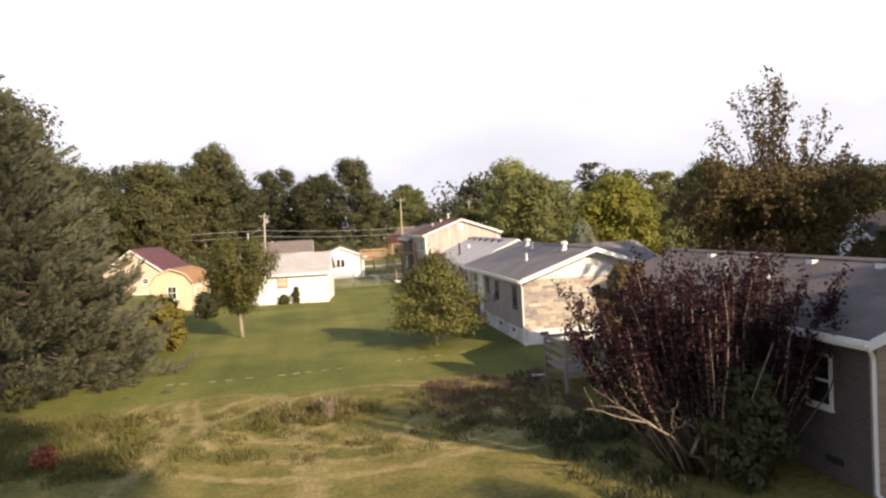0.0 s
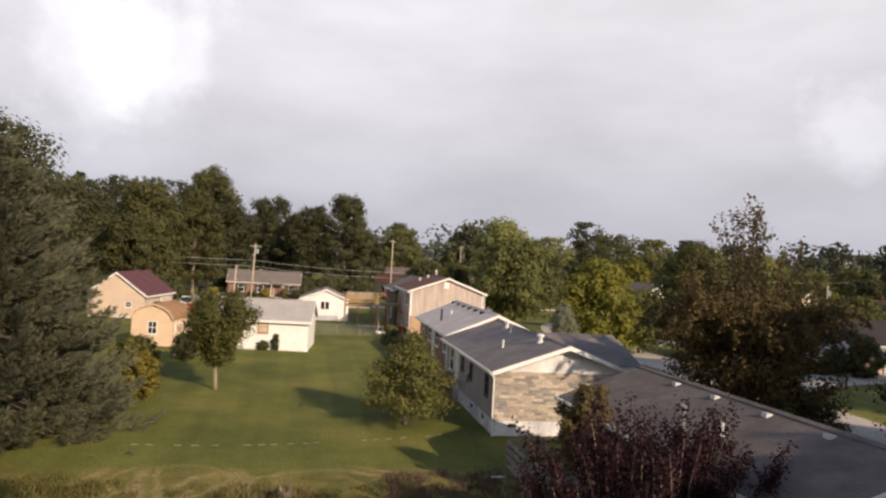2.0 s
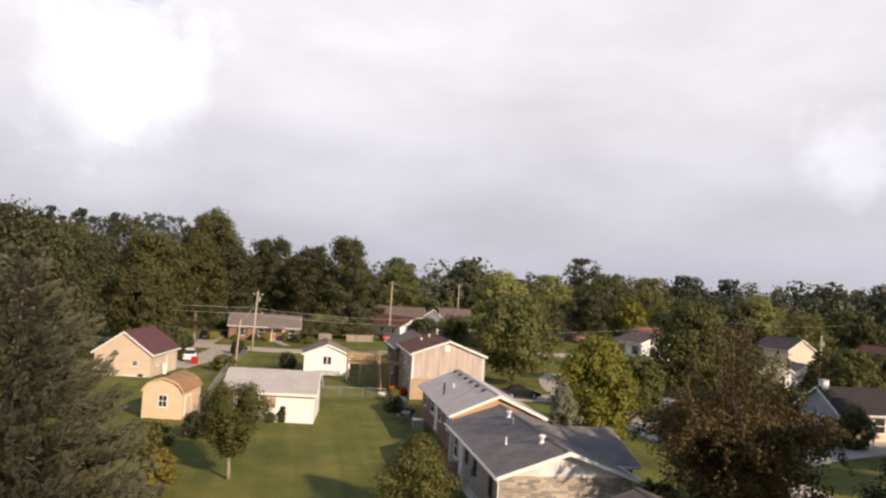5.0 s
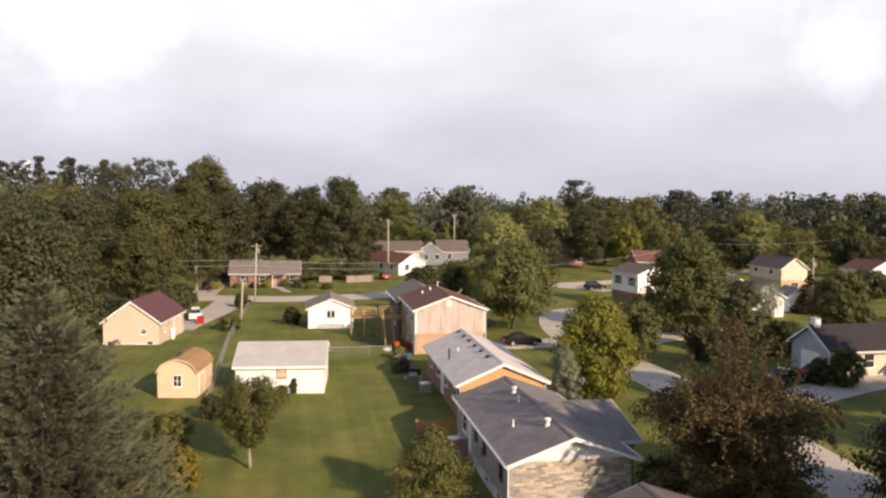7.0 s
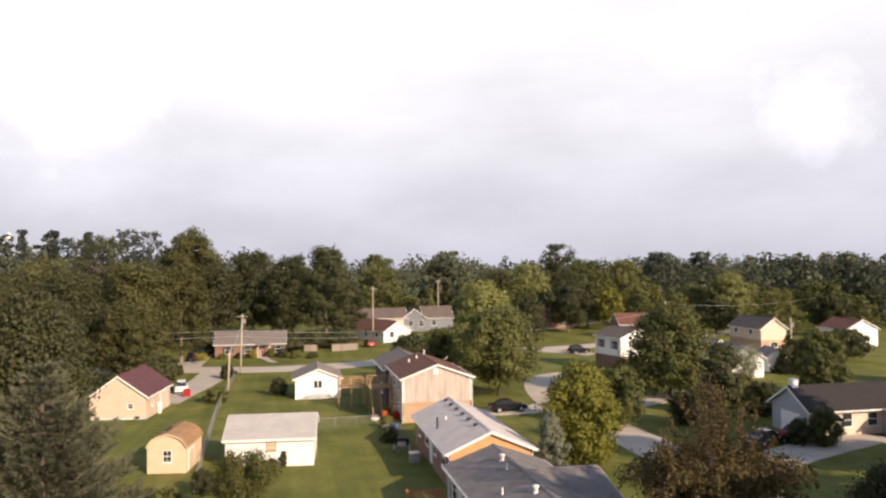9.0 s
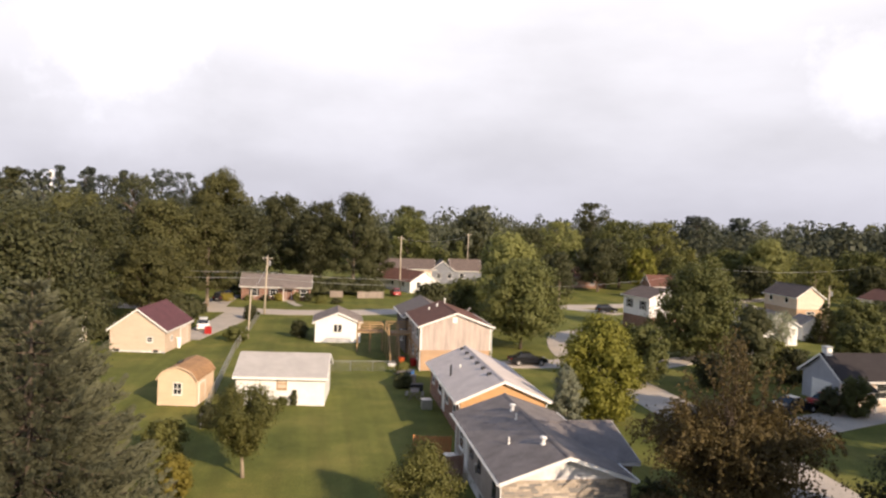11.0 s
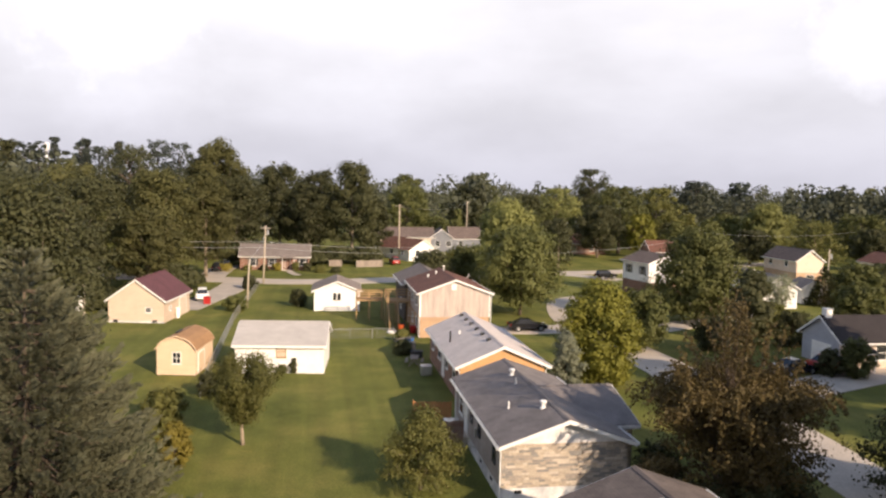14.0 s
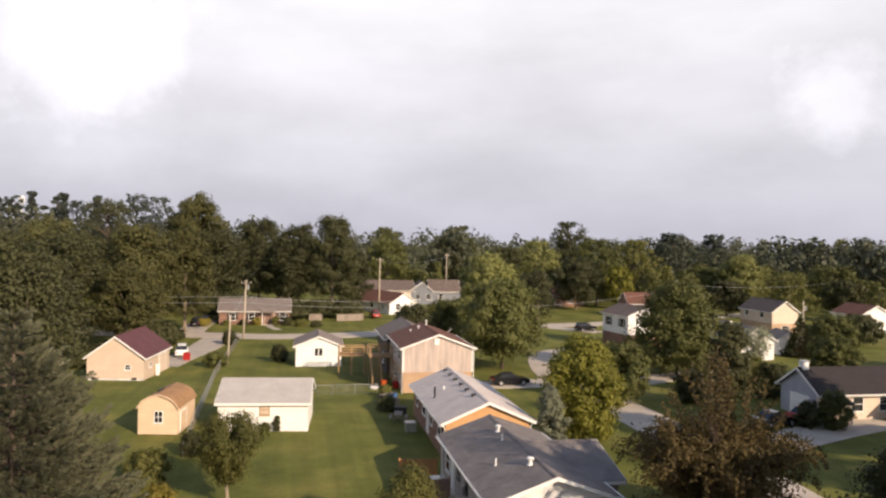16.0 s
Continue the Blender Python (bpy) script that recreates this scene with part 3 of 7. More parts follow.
def ribbon(name, line, width, material, label, category, lift=0.045):
    """A paved strip along a line of (x, y) with square edges."""
    pts = [Vector((x, y, 0)) for x, y in line]
    # resample
    dense = []
    for i in range(len(pts) - 1):
        p0, p1, p2, p3 = pts[max(i - 1, 0)], pts[i], pts[i + 1], pts[min(i + 2, len(pts) - 1)]
        n = max(2, int((p2 - p1).length / 2.0))
        for k in range(n):
            t = k / n
            dense.append(0.5 * ((2 * p1) + (p2 - p0) * t + (2 * p0 - 5 * p1 + 4 * p2 - p3) * t * t + (3 * p1 - p0 - 3 * p2 + p3) * t ** 3))
    dense.append(pts[-1])
    ws = width if isinstance(width, (list, tuple)) else [width] * 2
    bm, rings = bmesh.new(), []
    for i, p in enumerate(dense):
        d = (dense[min(i + 1, len(dense) - 1)] - dense[max(i - 1, 0)]).normalized()
        side = Vector((-d.y, d.x, 0))
        w = ws[0] + (ws[1] - ws[0]) * i / (len(dense) - 1)
        l, r = p + side * w / 2, p - side * w / 2
        rings.append([bm.verts.new((q.x, q.y, gz(q.x, q.y) + z)) for q, z in ((l, -0.15), (l, lift), (r, lift), (r, -0.15))])
    for a, b in zip(rings, rings[1:]):
        for k in range(3):
            bm.faces.new((a[k], a[k + 1], b[k + 1], b[k]))
    bmesh.ops.recalc_face_normals(bm, faces=bm.faces[:])
    return tagged(part(name, bm, material), label, category, kind="structure")


ribbon("road", [(-60, 146), (-30, 142), (-15, 138.5), (-5, 136), (6, 137), (16, 140), (45, 152)], 8.0, M_ROAD, "pale worn concrete street behind the gardens", "road")
ribbon("road", [(29.5, 10), (31.0, 24), (32.2, 37), (33.0, 48), (33.3, 60), (33.3, 74), (33.8, 88), (36.0, 99), (40.0, 109.5), (46, 113.5), (53, 110.5), (62, 105)], (4.8, 6.0), M_ROAD, "pale concrete street between front lawns", "road", 0.05)
ribbon("road", [(38, 152), (58, 154), (72, 158), (120, 178)], 6.0, M_ROAD, "pale concrete street in the distance", "road", 0.055)
ribbon("driveway", [(-12.5, 134), (-13.6, 120), (-15.6, 108), (-16.6, 101)], (5.5, 4.2), M_CONC, "pale concrete driveway to the tan garage", "driveway", 0.06)
ribbon("driveway", [(-18.5, 139), (-18.5, 150), (-17.8, 164)], 5.0, M_CONC, "pale driveway beside the brick ranch house", "driveway", 0.06)
ribbon("driveway", [(22.5, 84.0), (28, 83.8), (34, 87)], (4.2, 5.0), M_CONC, "concrete driveway with a parked dark car", "driveway", 0.06)
ribbon("driveway", [(36.4, 52.6), (41.5, 55.4), (46, 57.4), (51, 59.4), (57, 61.6)], (4.4, 5.0), M_CONC, "concrete driveway to the grey-sided house", "driveway", 0.06)
ribbon("driveway", [(34, 78), (42.5, 84.5), (54, 90), (66, 95)], 4.6, M_CONC, "concrete driveway beyond the street trees", "driveway", 0.06)
ribbon("driveway", [(53, 151.5), (58, 146), (62, 141)], 4.4, M_CONC, "short pale driveway with a black car", "driveway", 0.06)
ribbon("footpath", [(-5.2, 158), (-4.2, 151), (-2.5, 146)], 1.4, M_CONC, "narrow concrete footpath to the front door", "path", 0.06)

# ---- houses ----


def window(root, side, u, z, w, h, d, white=M_WHITE, shutters=False, name="window"):
    """A window on a wall plane; side s, n, w or e; u along the wall, d the plane's place."""
    def at(u0, u1, o0, o1, z0, z1):
        sign = -1 if side in "sw" else 1
        lo, hi = sorted((d + sign * o0, d + sign * o1))
        return box(u0, u1, lo, hi, z0, z1) if side in "sn" else box(lo, hi, u0, u1, z0, z1)

    f = 0.07
    bm = at(u - w / 2 - f, u - w / 2, -0.02, 0.05, z - f, z + h + f)
    for args in ((u + w / 2, u + w / 2 + f, z - f, z + h + f), (u - w / 2, u + w / 2, z + h, z + h + f), (u - w / 2, u + w / 2, z - f, z), (u - w / 2, u + w / 2, z + h / 2 - 0.025, z + h / 2 + 0.025)):
        sign = -1 if side in "sw" else 1
        lo, hi = sorted((d + sign * -0.02, d + sign * 0.05))
        add_box(bm, args[0], args[1], lo, hi, args[2], args[3]) if side in "sn" else add_box(bm, lo, hi, args[0], args[1], args[2], args[3])
    win = part(name, bm, white, root)
    part("pane", at(u - w / 2, u + w / 2, 0.0, 0.02, z, z + h), M_GLASS, win)
    part("sill", at(u - w / 2 - 0.1, u + w / 2 + 0.1, 0.0, 0.09, z - f - 0.06, z - f - 0.002), white, win)
    if shutters:
        for s in (-1, 1):
            c = u + s * (w / 2 + f + 0.2)
            part("shutter", at(c - 0.19, c + 0.19, 0.0, 0.04, z - 0.02, z + h + 0.02), M_SHUT, win)
    return win


def door(root, side, u, z, w, h, d, material, name="door"):
    sign = -1 if side in "sw" else 1

    def at(u0, u1, o0, o1, z0, z1):
        lo, hi = sorted((d + sign * o0, d + sign * o1))
        return box(u0, u1, lo, hi, z0, z1) if side in "sn" else box(lo, hi, u0, u1, z0, z1)

    leaf = part(name, at(u - w / 2, u + w / 2, 0.0, 0.05, z, z + h), material, root)
    for k in (-1, 1):
        c = u + k * (w / 2 + 0.04)
        part("jamb", at(c - 0.04, c + 0.04, 0.0, 0.07, z, z + h), M_WHITE, leaf)
    part("lintel", at(u - w / 2 - 0.08, u + w / 2 + 0.08, 0.0, 0.07, z + h, z + h + 0.09), M_WHITE, leaf)
    part("door_handle", at(u + w * 0.36, u + w * 0.42, 0.05, 0.1, z + 0.95, z + 1.02), M_METAL, leaf)
    return leaf


def gable_roof(root, x0, x1, y0, y1, ze, zr, ov, eave, roof_m, trim_m, axis="y", gutters=True):
    """Two roof slopes over walls x0..x1, y0..y1 with the ridge along an axis; ze at the wall head."""
    if axis == "y":
        lo, hi, a0, a1 = x0, x1, y0 - ov, y1 + ov
    else:
        lo, hi, a0, a1 = y0, y1, x0 - ov, x1 + ov
    c = (lo + hi) / 2
    slope = (zr - ze) / (c - lo)
    th = 0.1
    for s in (-1, 1):
        e = lo - eave if s < 0 else hi + eave
        z_e = ze - slope * eave
        out = [(e, z_e), (c, zr), (c, zr + th), (e, z_e + th)]
        slab = part("roof_slope", prism(out, a0, a1, axis), roof_m, root)
        # boards under the roof edge
        f = 0.03 * s
        part("fascia", prism([(e, z_e - 0.14), (e + f, z_e - 0.14), (e + f, z_e + 0.06), (e, z_e + 0.06)], a0, a1, axis), trim_m, slab)
        if gutters:
            g0 = e + f
            part("gutter", prism([(g0, z_e - 0.05), (g0 + 0.11 * s, z_e - 0.05), (g0 + 0.13 * s, z_e + 0.07), (g0 + 0.1 * s, z_e + 0.07), (g0 + 0.09 * s, z_e - 0.02), (g0, z_e - 0.02)], a0, a1, axis), trim_m, slab)
        for d0, d1 in ((a0 - 0.035, a0), (a1, a1 + 0.035)):
            part("rake_board", prism([(e, z_e - 0.12), (c, zr - 0.12), (c, zr + th * 0.9), (e, z_e + th * 0.9)], d0, d1, axis), trim_m, slab)
    cap = [(c - 0.16, zr + th - 0.16 * slope + 0.012), (c, zr + th + 0.012), (c + 0.16, zr + th - 0.16 * slope + 0.012), (c + 0.16, zr + th - 0.16 * slope + 0.035), (c, zr + th + 0.04), (c - 0.16, zr + th - 0.16 * slope + 0.035)]
    part("ridge_cap", prism(cap, a0 + 0.02, a1 - 0.02, axis), roof_m, root)


def walls(root, x0, x1, y0, y1, z0, z1, material, mats=None, name="wall", th=0.2):
    """Four walls butted at the corners; mats gives another material by side."""
    mats = mats or {}
    south = part(name, box(x0, x1, y0, y0 + th, z0, z1), mats.get("s", material), root)
    part(name, box(x0, x1, y1 - th, y1, z0, z1), mats.get("n", material), root)
    part(name, box(x0, x0 + th, y0 + th, y1 - th, z0, z1), mats.get("w", material), root)
    part(name, box(x1 - th, x1, y0 + th, y1 - th, z0, z1), mats.get("e", material), root)
    return south


def gable_ends(root, x0, x1, y0, y1, ze, zr, material, axis="y", proud=0.0, th=0.2):
    if axis == "y":
        tri = [(x0, ze), (x1, ze), ((x0 + x1) / 2, zr)]
        for d0, d1 in ((y0 - proud, y0 + th), (y1 - th, y1 + proud)):
            part("gable_end", prism(tri, d0, d1, "y"), material, root)
    else:
        tri = [(y0, ze), (y1, ze), ((y0 + y1) / 2, zr)]
        for d0, d1 in ((x0 - proud, x0 + th), (x1 - th, x1 + proud)):
            part("gable_end", prism(tri, d0, d1, "x"), material, root)


def downspout(root, x, y, z0, z1, to=0.0):
    pts = [(x, y, z1), (x, y, z1 - 0.12), (x + to, y + 0.02, z1 - 0.35), (x + to, y + 0.02, z0 + 0.15), (x + to, y - 0.2, z0 + 0.04)]
    part("downspout", tubes([(pts, [0.045] * 5)], 6), M_WHITE, root)


def roof_stack(root, x, y, z, h, r, material=M_WHITE, cap=True, name="vent_pipe"):
    prof = [(r * 1.8, z - 0.05), (r * 1.6, z + 0.05), (r, z + 0.1), (r, z + h - 0.16)]
    if cap:
        prof += [(r * 1.7, z + h - 0.14), (r * 1.9, z + h - 0.05), (r * 1.2, z + h)]
    else:
        prof += [(r, z + h)]
    part(name, lathe(prof, 10, x, y), material, root)


def box_vent(root, x, y, z, material=M_WHITE, s=0.16):
    bm = prism([(x - s, z - 0.12), (x + s, z - 0.12), (x + s * 0.8, z + 0.1), (x - s * 0.8, z + 0.12)], y - s, y + s)
    part("roof_vent", bm, material, root)


STONE_WALLS = []


def house_a():
    """The buff brick ranch house with the worn white gable and a wing to the street."""
    r = thing("house", 10.5, 36.32, 0, 0, "single-storey buff brick house with worn white gable and charcoal roof", "house")
    w, l, ze, zr = 6.95, 12.7, 3.13, 4.37
    walls(r, 0, w, 0, l, 0, 0.72, M_WHITE_WORN, name="foundation")
    STONE_WALLS.append((walls(r, 0, w, 0, l, 0.72, ze - 0.06, M_STONE_A, {"w": M_BRICK_SIDE}), 0.02, w - 0.02, 0.74, ze - 0.1))
    gable_ends(r, 0, w, 0, l, ze - 0.06, zr - 0.06, M_SIDE_GABLE, proud=0.03)
    part("ceiling", box(0.2, w - 0.2, 0.2, l - 0.2, ze - 0.2, ze - 0.1), M_WHITE, r)
    gable_roof(r, 0, w, 0, l, ze + 0.02, zr, 0.55, 0.26, M_ROOF_A, M_WHITE)
    # crawl-space vents and small windows along the garden side
    for u in (0.95,):
        part("crawl_vent", box(u - 0.2, u + 0.2, -0.03, 0.05, 0.42, 0.6), M_DARK, r)
    for u in (2.0, 4.6, 8.6):
        part("crawl_vent", box(-0.03, 0.05, u - 0.2, u + 0.2, 0.4, 0.58), M_DARK, r)
    for u, ww, z, h in ((1.5, 0.55, 1.7, 0.95), (5.2, 0.5, 1.85, 0.8), (7.4, 0.55, 2.0, 0.7), (10.6, 1.1, 1.5, 1.3)):
        window(r, "w", u, z, ww, h, 0.0, M_WHITE if u > 10 else M_SHUT)
    door(r, "w", 9.0, 0.72, 0.9, 2.05, 0.0, M_WHITE)
    part("door_step", box(-1.2, -0.02, 8.3, 9.7, 0, 0.62), M_CONC, r)
    downspout(r, -0.16, -0.1, 0.0, 3.05, 0.1)
    downspout(r, -0.16, l - 0.3, 0.0, 3.05, 0.1)
    part("louvre", prism([(w / 2 - 0.3, 3.65), (w / 2 + 0.3, 3.65), (w / 2 + 0.3, 3.9), (w / 2, 4.1), (w / 2 - 0.3, 3.9)], -0.06, -0.02), M_WHITE, r)
    # wing with its own ridge towards the street
    wx, wy0, wy1 = 8.35, 2.6, 10.6
    part("wall", box(w + 0.02, wx, wy0, wy0 + 0.2, 0, ze - 0.04), M_STONE_A, r)
    part("wall", box(w + 0.02, wx, wy1 - 0.2, wy1, 0, ze - 0.04), M_STONE_A, r)
    part("wall", box(wx - 0.2, wx, wy0 + 0.2, wy1 - 0.2, 0, ze - 0.04), M_STONE_A, r)
    part("gable_end", prism([(wy0, ze - 0.04), (wy1, ze - 0.04), ((wy0 + wy1) / 2, 4.18)], wx - 0.2, wx, "x"), M_SIDE_GABLE, r)
    gable_roof(r, 3.9, wx, wy0, wy1, ze + 0.04, 4.24, 0.3, 0.35, M_ROOF_A, M_WHITE, "x", gutters=False)
    roof_stack(r, 3.0, 9.35, 4.27, 0.46, 0.11, name="turbine_vent")
    roof_stack(r, 2.75, 7.5, 4.2, 0.42, 0.05, M_LAMP, False)
    roof_stack(r, 1.4, 4.05, 3.73, 0.42, 0.05, M_WHITE, False)
    roof_stack(r, 2.9, 2.3, 4.24, 0.46, 0.11, name="turbine_vent")
    # electric meter and box on the side wall
    part("meter_box", box(-0.14, 0.0, 5.7, 6.0, 1.5, 2.0, 0.02), M_METAL, r)
    return r


def house_b():
    """The orange-buff brick house with the pale roof."""
    r = thing("house", 11.66, 53.62, 0, 0, "single-storey orange brick house with pale grey roof", "house")
    w, l, ze, zr = 6.6, 14.8, 2.98, 4.4
    # the west side's shade is put into its colour by the darker brick
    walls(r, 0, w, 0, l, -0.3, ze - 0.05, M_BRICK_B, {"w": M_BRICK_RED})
    gable_ends(r, 0, w, 0, l, ze - 0.05, zr - 0.05, M_BRICK_B)
    part("ceiling", box(0.2, w - 0.2, 0.2, l - 0.2, ze - 0.2, ze - 0.1), M_WHITE, r)
    gable_roof(r, 0, w, 0, l, ze + 0.02, zr, 0.3, 0.4, M_ROOF_B, M_WHITE)
    for k in range(6):
        box_vent(r, w / 2 - 0.45, 2.9 + k * 2.25, zr - 0.05, M_DARK, 0.19)
    roof_stack(r, 0.5, 7.1, 3.25, 0.98, 0.08, M_DARK, False, "stove_pipe")
    roof_stack(r, 1.5, 8.2, 3.7, 0.35, 0.05)
    for u, ww in ((2.2, 1.1), (5.6, 0.9), (9.2, 1.4), (12.8, 1.0)):
        window(r, "w", u, 1.45, ww, 1.2, 0.0)
    door(r, "w", 7.3, 0.3, 0.9, 2.05, 0.0, M_WHITE)
    downspout(r, -0.2, -0.08, 0.0, 2.85, 0.12)
    downspout(r, w + 0.2, -0.08, 0.0, 2.85, -0.12)
    return r


def house_c():
    """The near house, whose grey roof runs back from the camera."""
    r = thing("house", 12.05, 15.85, 0, 2.2, "single-storey brown brick house with grey shingle roof", "house")
    w, l, ze, zr = 6.0, 13.0, 3.34, 4.42
    # west wall: same brown brick, its shade put into a darker colour
    walls(r, 0, w, 0, l, 0, ze - 0.05, M_BRICK_C, {"w": M_BRICK_DARK_SHADED})
    gable_ends(r, 0, w, 0, l, ze - 0.05, zr - 0.05, M_BRICK_C)
    part("ceiling", box(0.2, w - 0.2, 0.2, l - 0.2, ze - 0.2, ze - 0.1), M_WHITE, r)
    gable_roof(r, 0, w, 0, l, ze + 0.02, zr, 0.3, 0.4, M_ROOF_C, M_WHITE)
    for u, ww, z, h in ((1.65, 0.68, 1.6, 1.05), (5.0, 0.9, 1.5, 1.2), (9.4, 1.1, 1.4, 1.3)):
        window(r, "w", u, z, ww, h, 0.0)
    door(r, "w", 10.9, 0.5, 0.9, 2.05, 0.0, M_WHITE)
    downspout(r, -0.3, -0.1, 0.0, 3.25, 0.16)
    part("crawl_vent", box(-0.04, 0.04, 1.0, 1.5, 0.35, 0.5), M_DARK, r)
    for u in (2.5, 4.95, 7.5, 9.85):
        box_vent(r, 2.62, u + 0.15, 4.36, M_LAMP, 0.12)
    roof_stack(r, 0.22, 5.45, 3.4, 1.2, 0.06, M_METAL, name="flue_pipe")
    roof_stack(r, 1.1, 4.9, 3.78, 0.45, 0.06, M_LAMP, False)
    return r


def house_pink():
    """The taller beige house with a brick lower storey and red-brown roof."""
    r = thing("house", 12.27, 79.85, -0.3, 0, "two-level house, pinkish siding above tan brick, red-brown roof", "house")
    w, l, z1, ze, zr = 7.75, 11.5, 2.3, 5.02, 6.45
    walls(r, 0, w, 0, l, -0.3, z1, M_BRICK_PINK)
    walls(r, -0.04, w + 0.04, -0.04, l + 0.04, z1, ze - 0.05, M_SIDE_PINK, name="upper_wall")
    gable_ends(r, -0.04, w + 0.04, -0.04, l + 0.04, ze - 0.05, zr - 0.05, M_SIDE_PINK)
    part("floor_slab", box(0.2, w - 0.2, 0.2, l - 0.2, ze - 0.2, ze - 0.1), M_WHITE, r)
    gable_roof(r, 0, w, 0, l, ze + 0.02, zr, 0.3, 0.4, M_ROOF_PINK, M_WHITE)
    part("gable_vent", box(w / 2 - 0.45, w / 2 + 0.1, -0.1, -0.04, 5.35, 6.0), M_WHITE, r)
    for s, x in ((-1, -0.08), (1, w - 0.06)):
        part("corner_board", box(x, x + 0.14, -0.09, -0.05, z1, ze - 0.08), M_WHITE, r)
    for x, y, h in ((1.9, 7.5, 0.5), (2.9, 7.8, 0.55), (3.9, 8.2, 0.85)):
        roof_stack(r, x, y, ze + x * 0.34, h, 0.07)
    for u in (3.0, 6.4, 9.4):
        window(r, "w", u, 3.3, 1.0, 1.2, -0.04)
        window(r, "w", u, 0.8, 1.0, 1.0, 0.0)
    downspout(r, -0.25, -0.12, 0.0, 4.9, 0.12)
    downspout(r, w + 0.3, -0.12, 0.0, 4.9, -0.12)
    return r


def house_lean():
    """A lower grey-brown roof behind the beige house."""
    r = thing("house", 11.9, 91.4, -0.6, 0, "low house with a grey-brown shingle roof", "house")
    w, l, ze, zr = 6.4, 10.5, 4.8, 6.25
    walls(r, 0, w, 0, l, -0.3, ze - 0.05, M_BRICK_DARK_SHADED)
    gable_ends(r, 0, w, 0, l, ze - 0.05, zr - 0.05, M_BRICK_DARK_SHADED)
    gable_roof(r, 0, w, 0, l, ze + 0.02, zr, 0.3, 0.4, M_ROOF_RANCH, M_WHITE)
    window(r, "w", 4, 1.2, 1.2, 1.2, 0.0)
    return r


def shed_white():
    r = thing("garden_shed", -2.1, 64.0, 0.0, -5, "white garden building with a pale grey roof", "shed")
    w, l, ze, zr = 7.55, 6.6, 2.5, 3.85
    x0, x1 = -w / 2, w / 2
    walls(r, x0, x1, 0, l, -0.3, ze - 0.05, M_WHITE, {"w": M_SIDE_TAN})
    gable_ends(r, x0, x1, 0, l, ze - 0.05, zr - 0.05, M_WHITE, "x")
    gable_roof(r, x0, x1, 0, l, ze + 0.02, zr, 0.22, 0.3, M_ROOF_SHED, M_WHITE, "x", gutters=False)
    window(r, "s", 0.12, 1.45, 0.72, 0.85, 0.0, M_WOOD)
    part("boarded_panel", box(-0.23, 0.47, -0.035, -0.025, 1.46, 2.29), M_SIDE_TAN, r, "tan board in the window")
    part("footing", box(x0 - 0.04, x1 + 0.04, -0.05, 0.0, -0.3, 0.12), M_WHITE_WORN, r)
    return r


def shed_yellow():
    """The barn-roofed yellow shed."""
    r = thing("barn_shed", -10.55, 63.7, 0.06, -9, "cream yellow shed with an orange-brown barn roof", "shed")
    w, l, zs = 3.25, 4.8, 2.3
    prof = [(-w / 2, zs), (-w / 2 + 0.36, zs + 0.48), (-0.8, zs + 0.76), (0, zs + 1.0), (0.8, zs + 0.76), (w / 2 - 0.36, zs + 0.48), (w / 2, zs)]
    walls(r, -w / 2, w / 2, 0, l, 0, zs, M_SIDE_YELLOW, th=0.1)
    for d0, d1 in ((0.0, 0.1), (l - 0.1, l)):
        part("gable_end", prism(prof, d0, d1), M_SIDE_YELLOW, r)
    big = [(-w / 2 - 0.12, zs - 0.1), (-w / 2 + 0.32, zs + 0.53), (-0.8, zs + 0.83), (0, zs + 1.07), (0.8, zs + 0.83), (w / 2 - 0.32, zs + 0.53), (w / 2 + 0.12, zs - 0.1)]
    inner = [(x * 0.995, z - 0.055) for x, z in big]
    for a in range(6):
        part("roof_slope", prism([inner[a], inner[a + 1], big[a + 1], big[a]], -0.16, l + 0.16), M_ROOF_TAN, r)
        for d0, d1 in ((-0.19, -0.162), (l + 0.162, l + 0.19)):
            part("trim_board", prism([(inner[a][0], inner[a][1] - 0.05), (inner[a + 1][0], inner[a + 1][1] - 0.05), big[a + 1], big[a]], d0, d1), M_SIDE_YELLOW, r)
    part("roof_vent", box(-0.62, -0.42, 1.6, 2.9, zs + 0.9, zs + 1.03), M_DARK, r)
    window(r, "s", 0.05, 1.0, 0.62, 0.9, 0.0)
    part("glazing_bar", box(0.03, 0.07, -0.05, -0.022, 1.0, 1.9), M_WHITE, r)
    door(r, "e", 1.4, 0.05, 1.5, 1.7, w / 2, M_SIDE_YELLOW)
    for x in (-1.5, 0, 1.5):
        part("skid", box(x - 0.08, x + 0.08, -0.02, l, -0.26, 0.0), M_GREYWOOD, r)
    return r


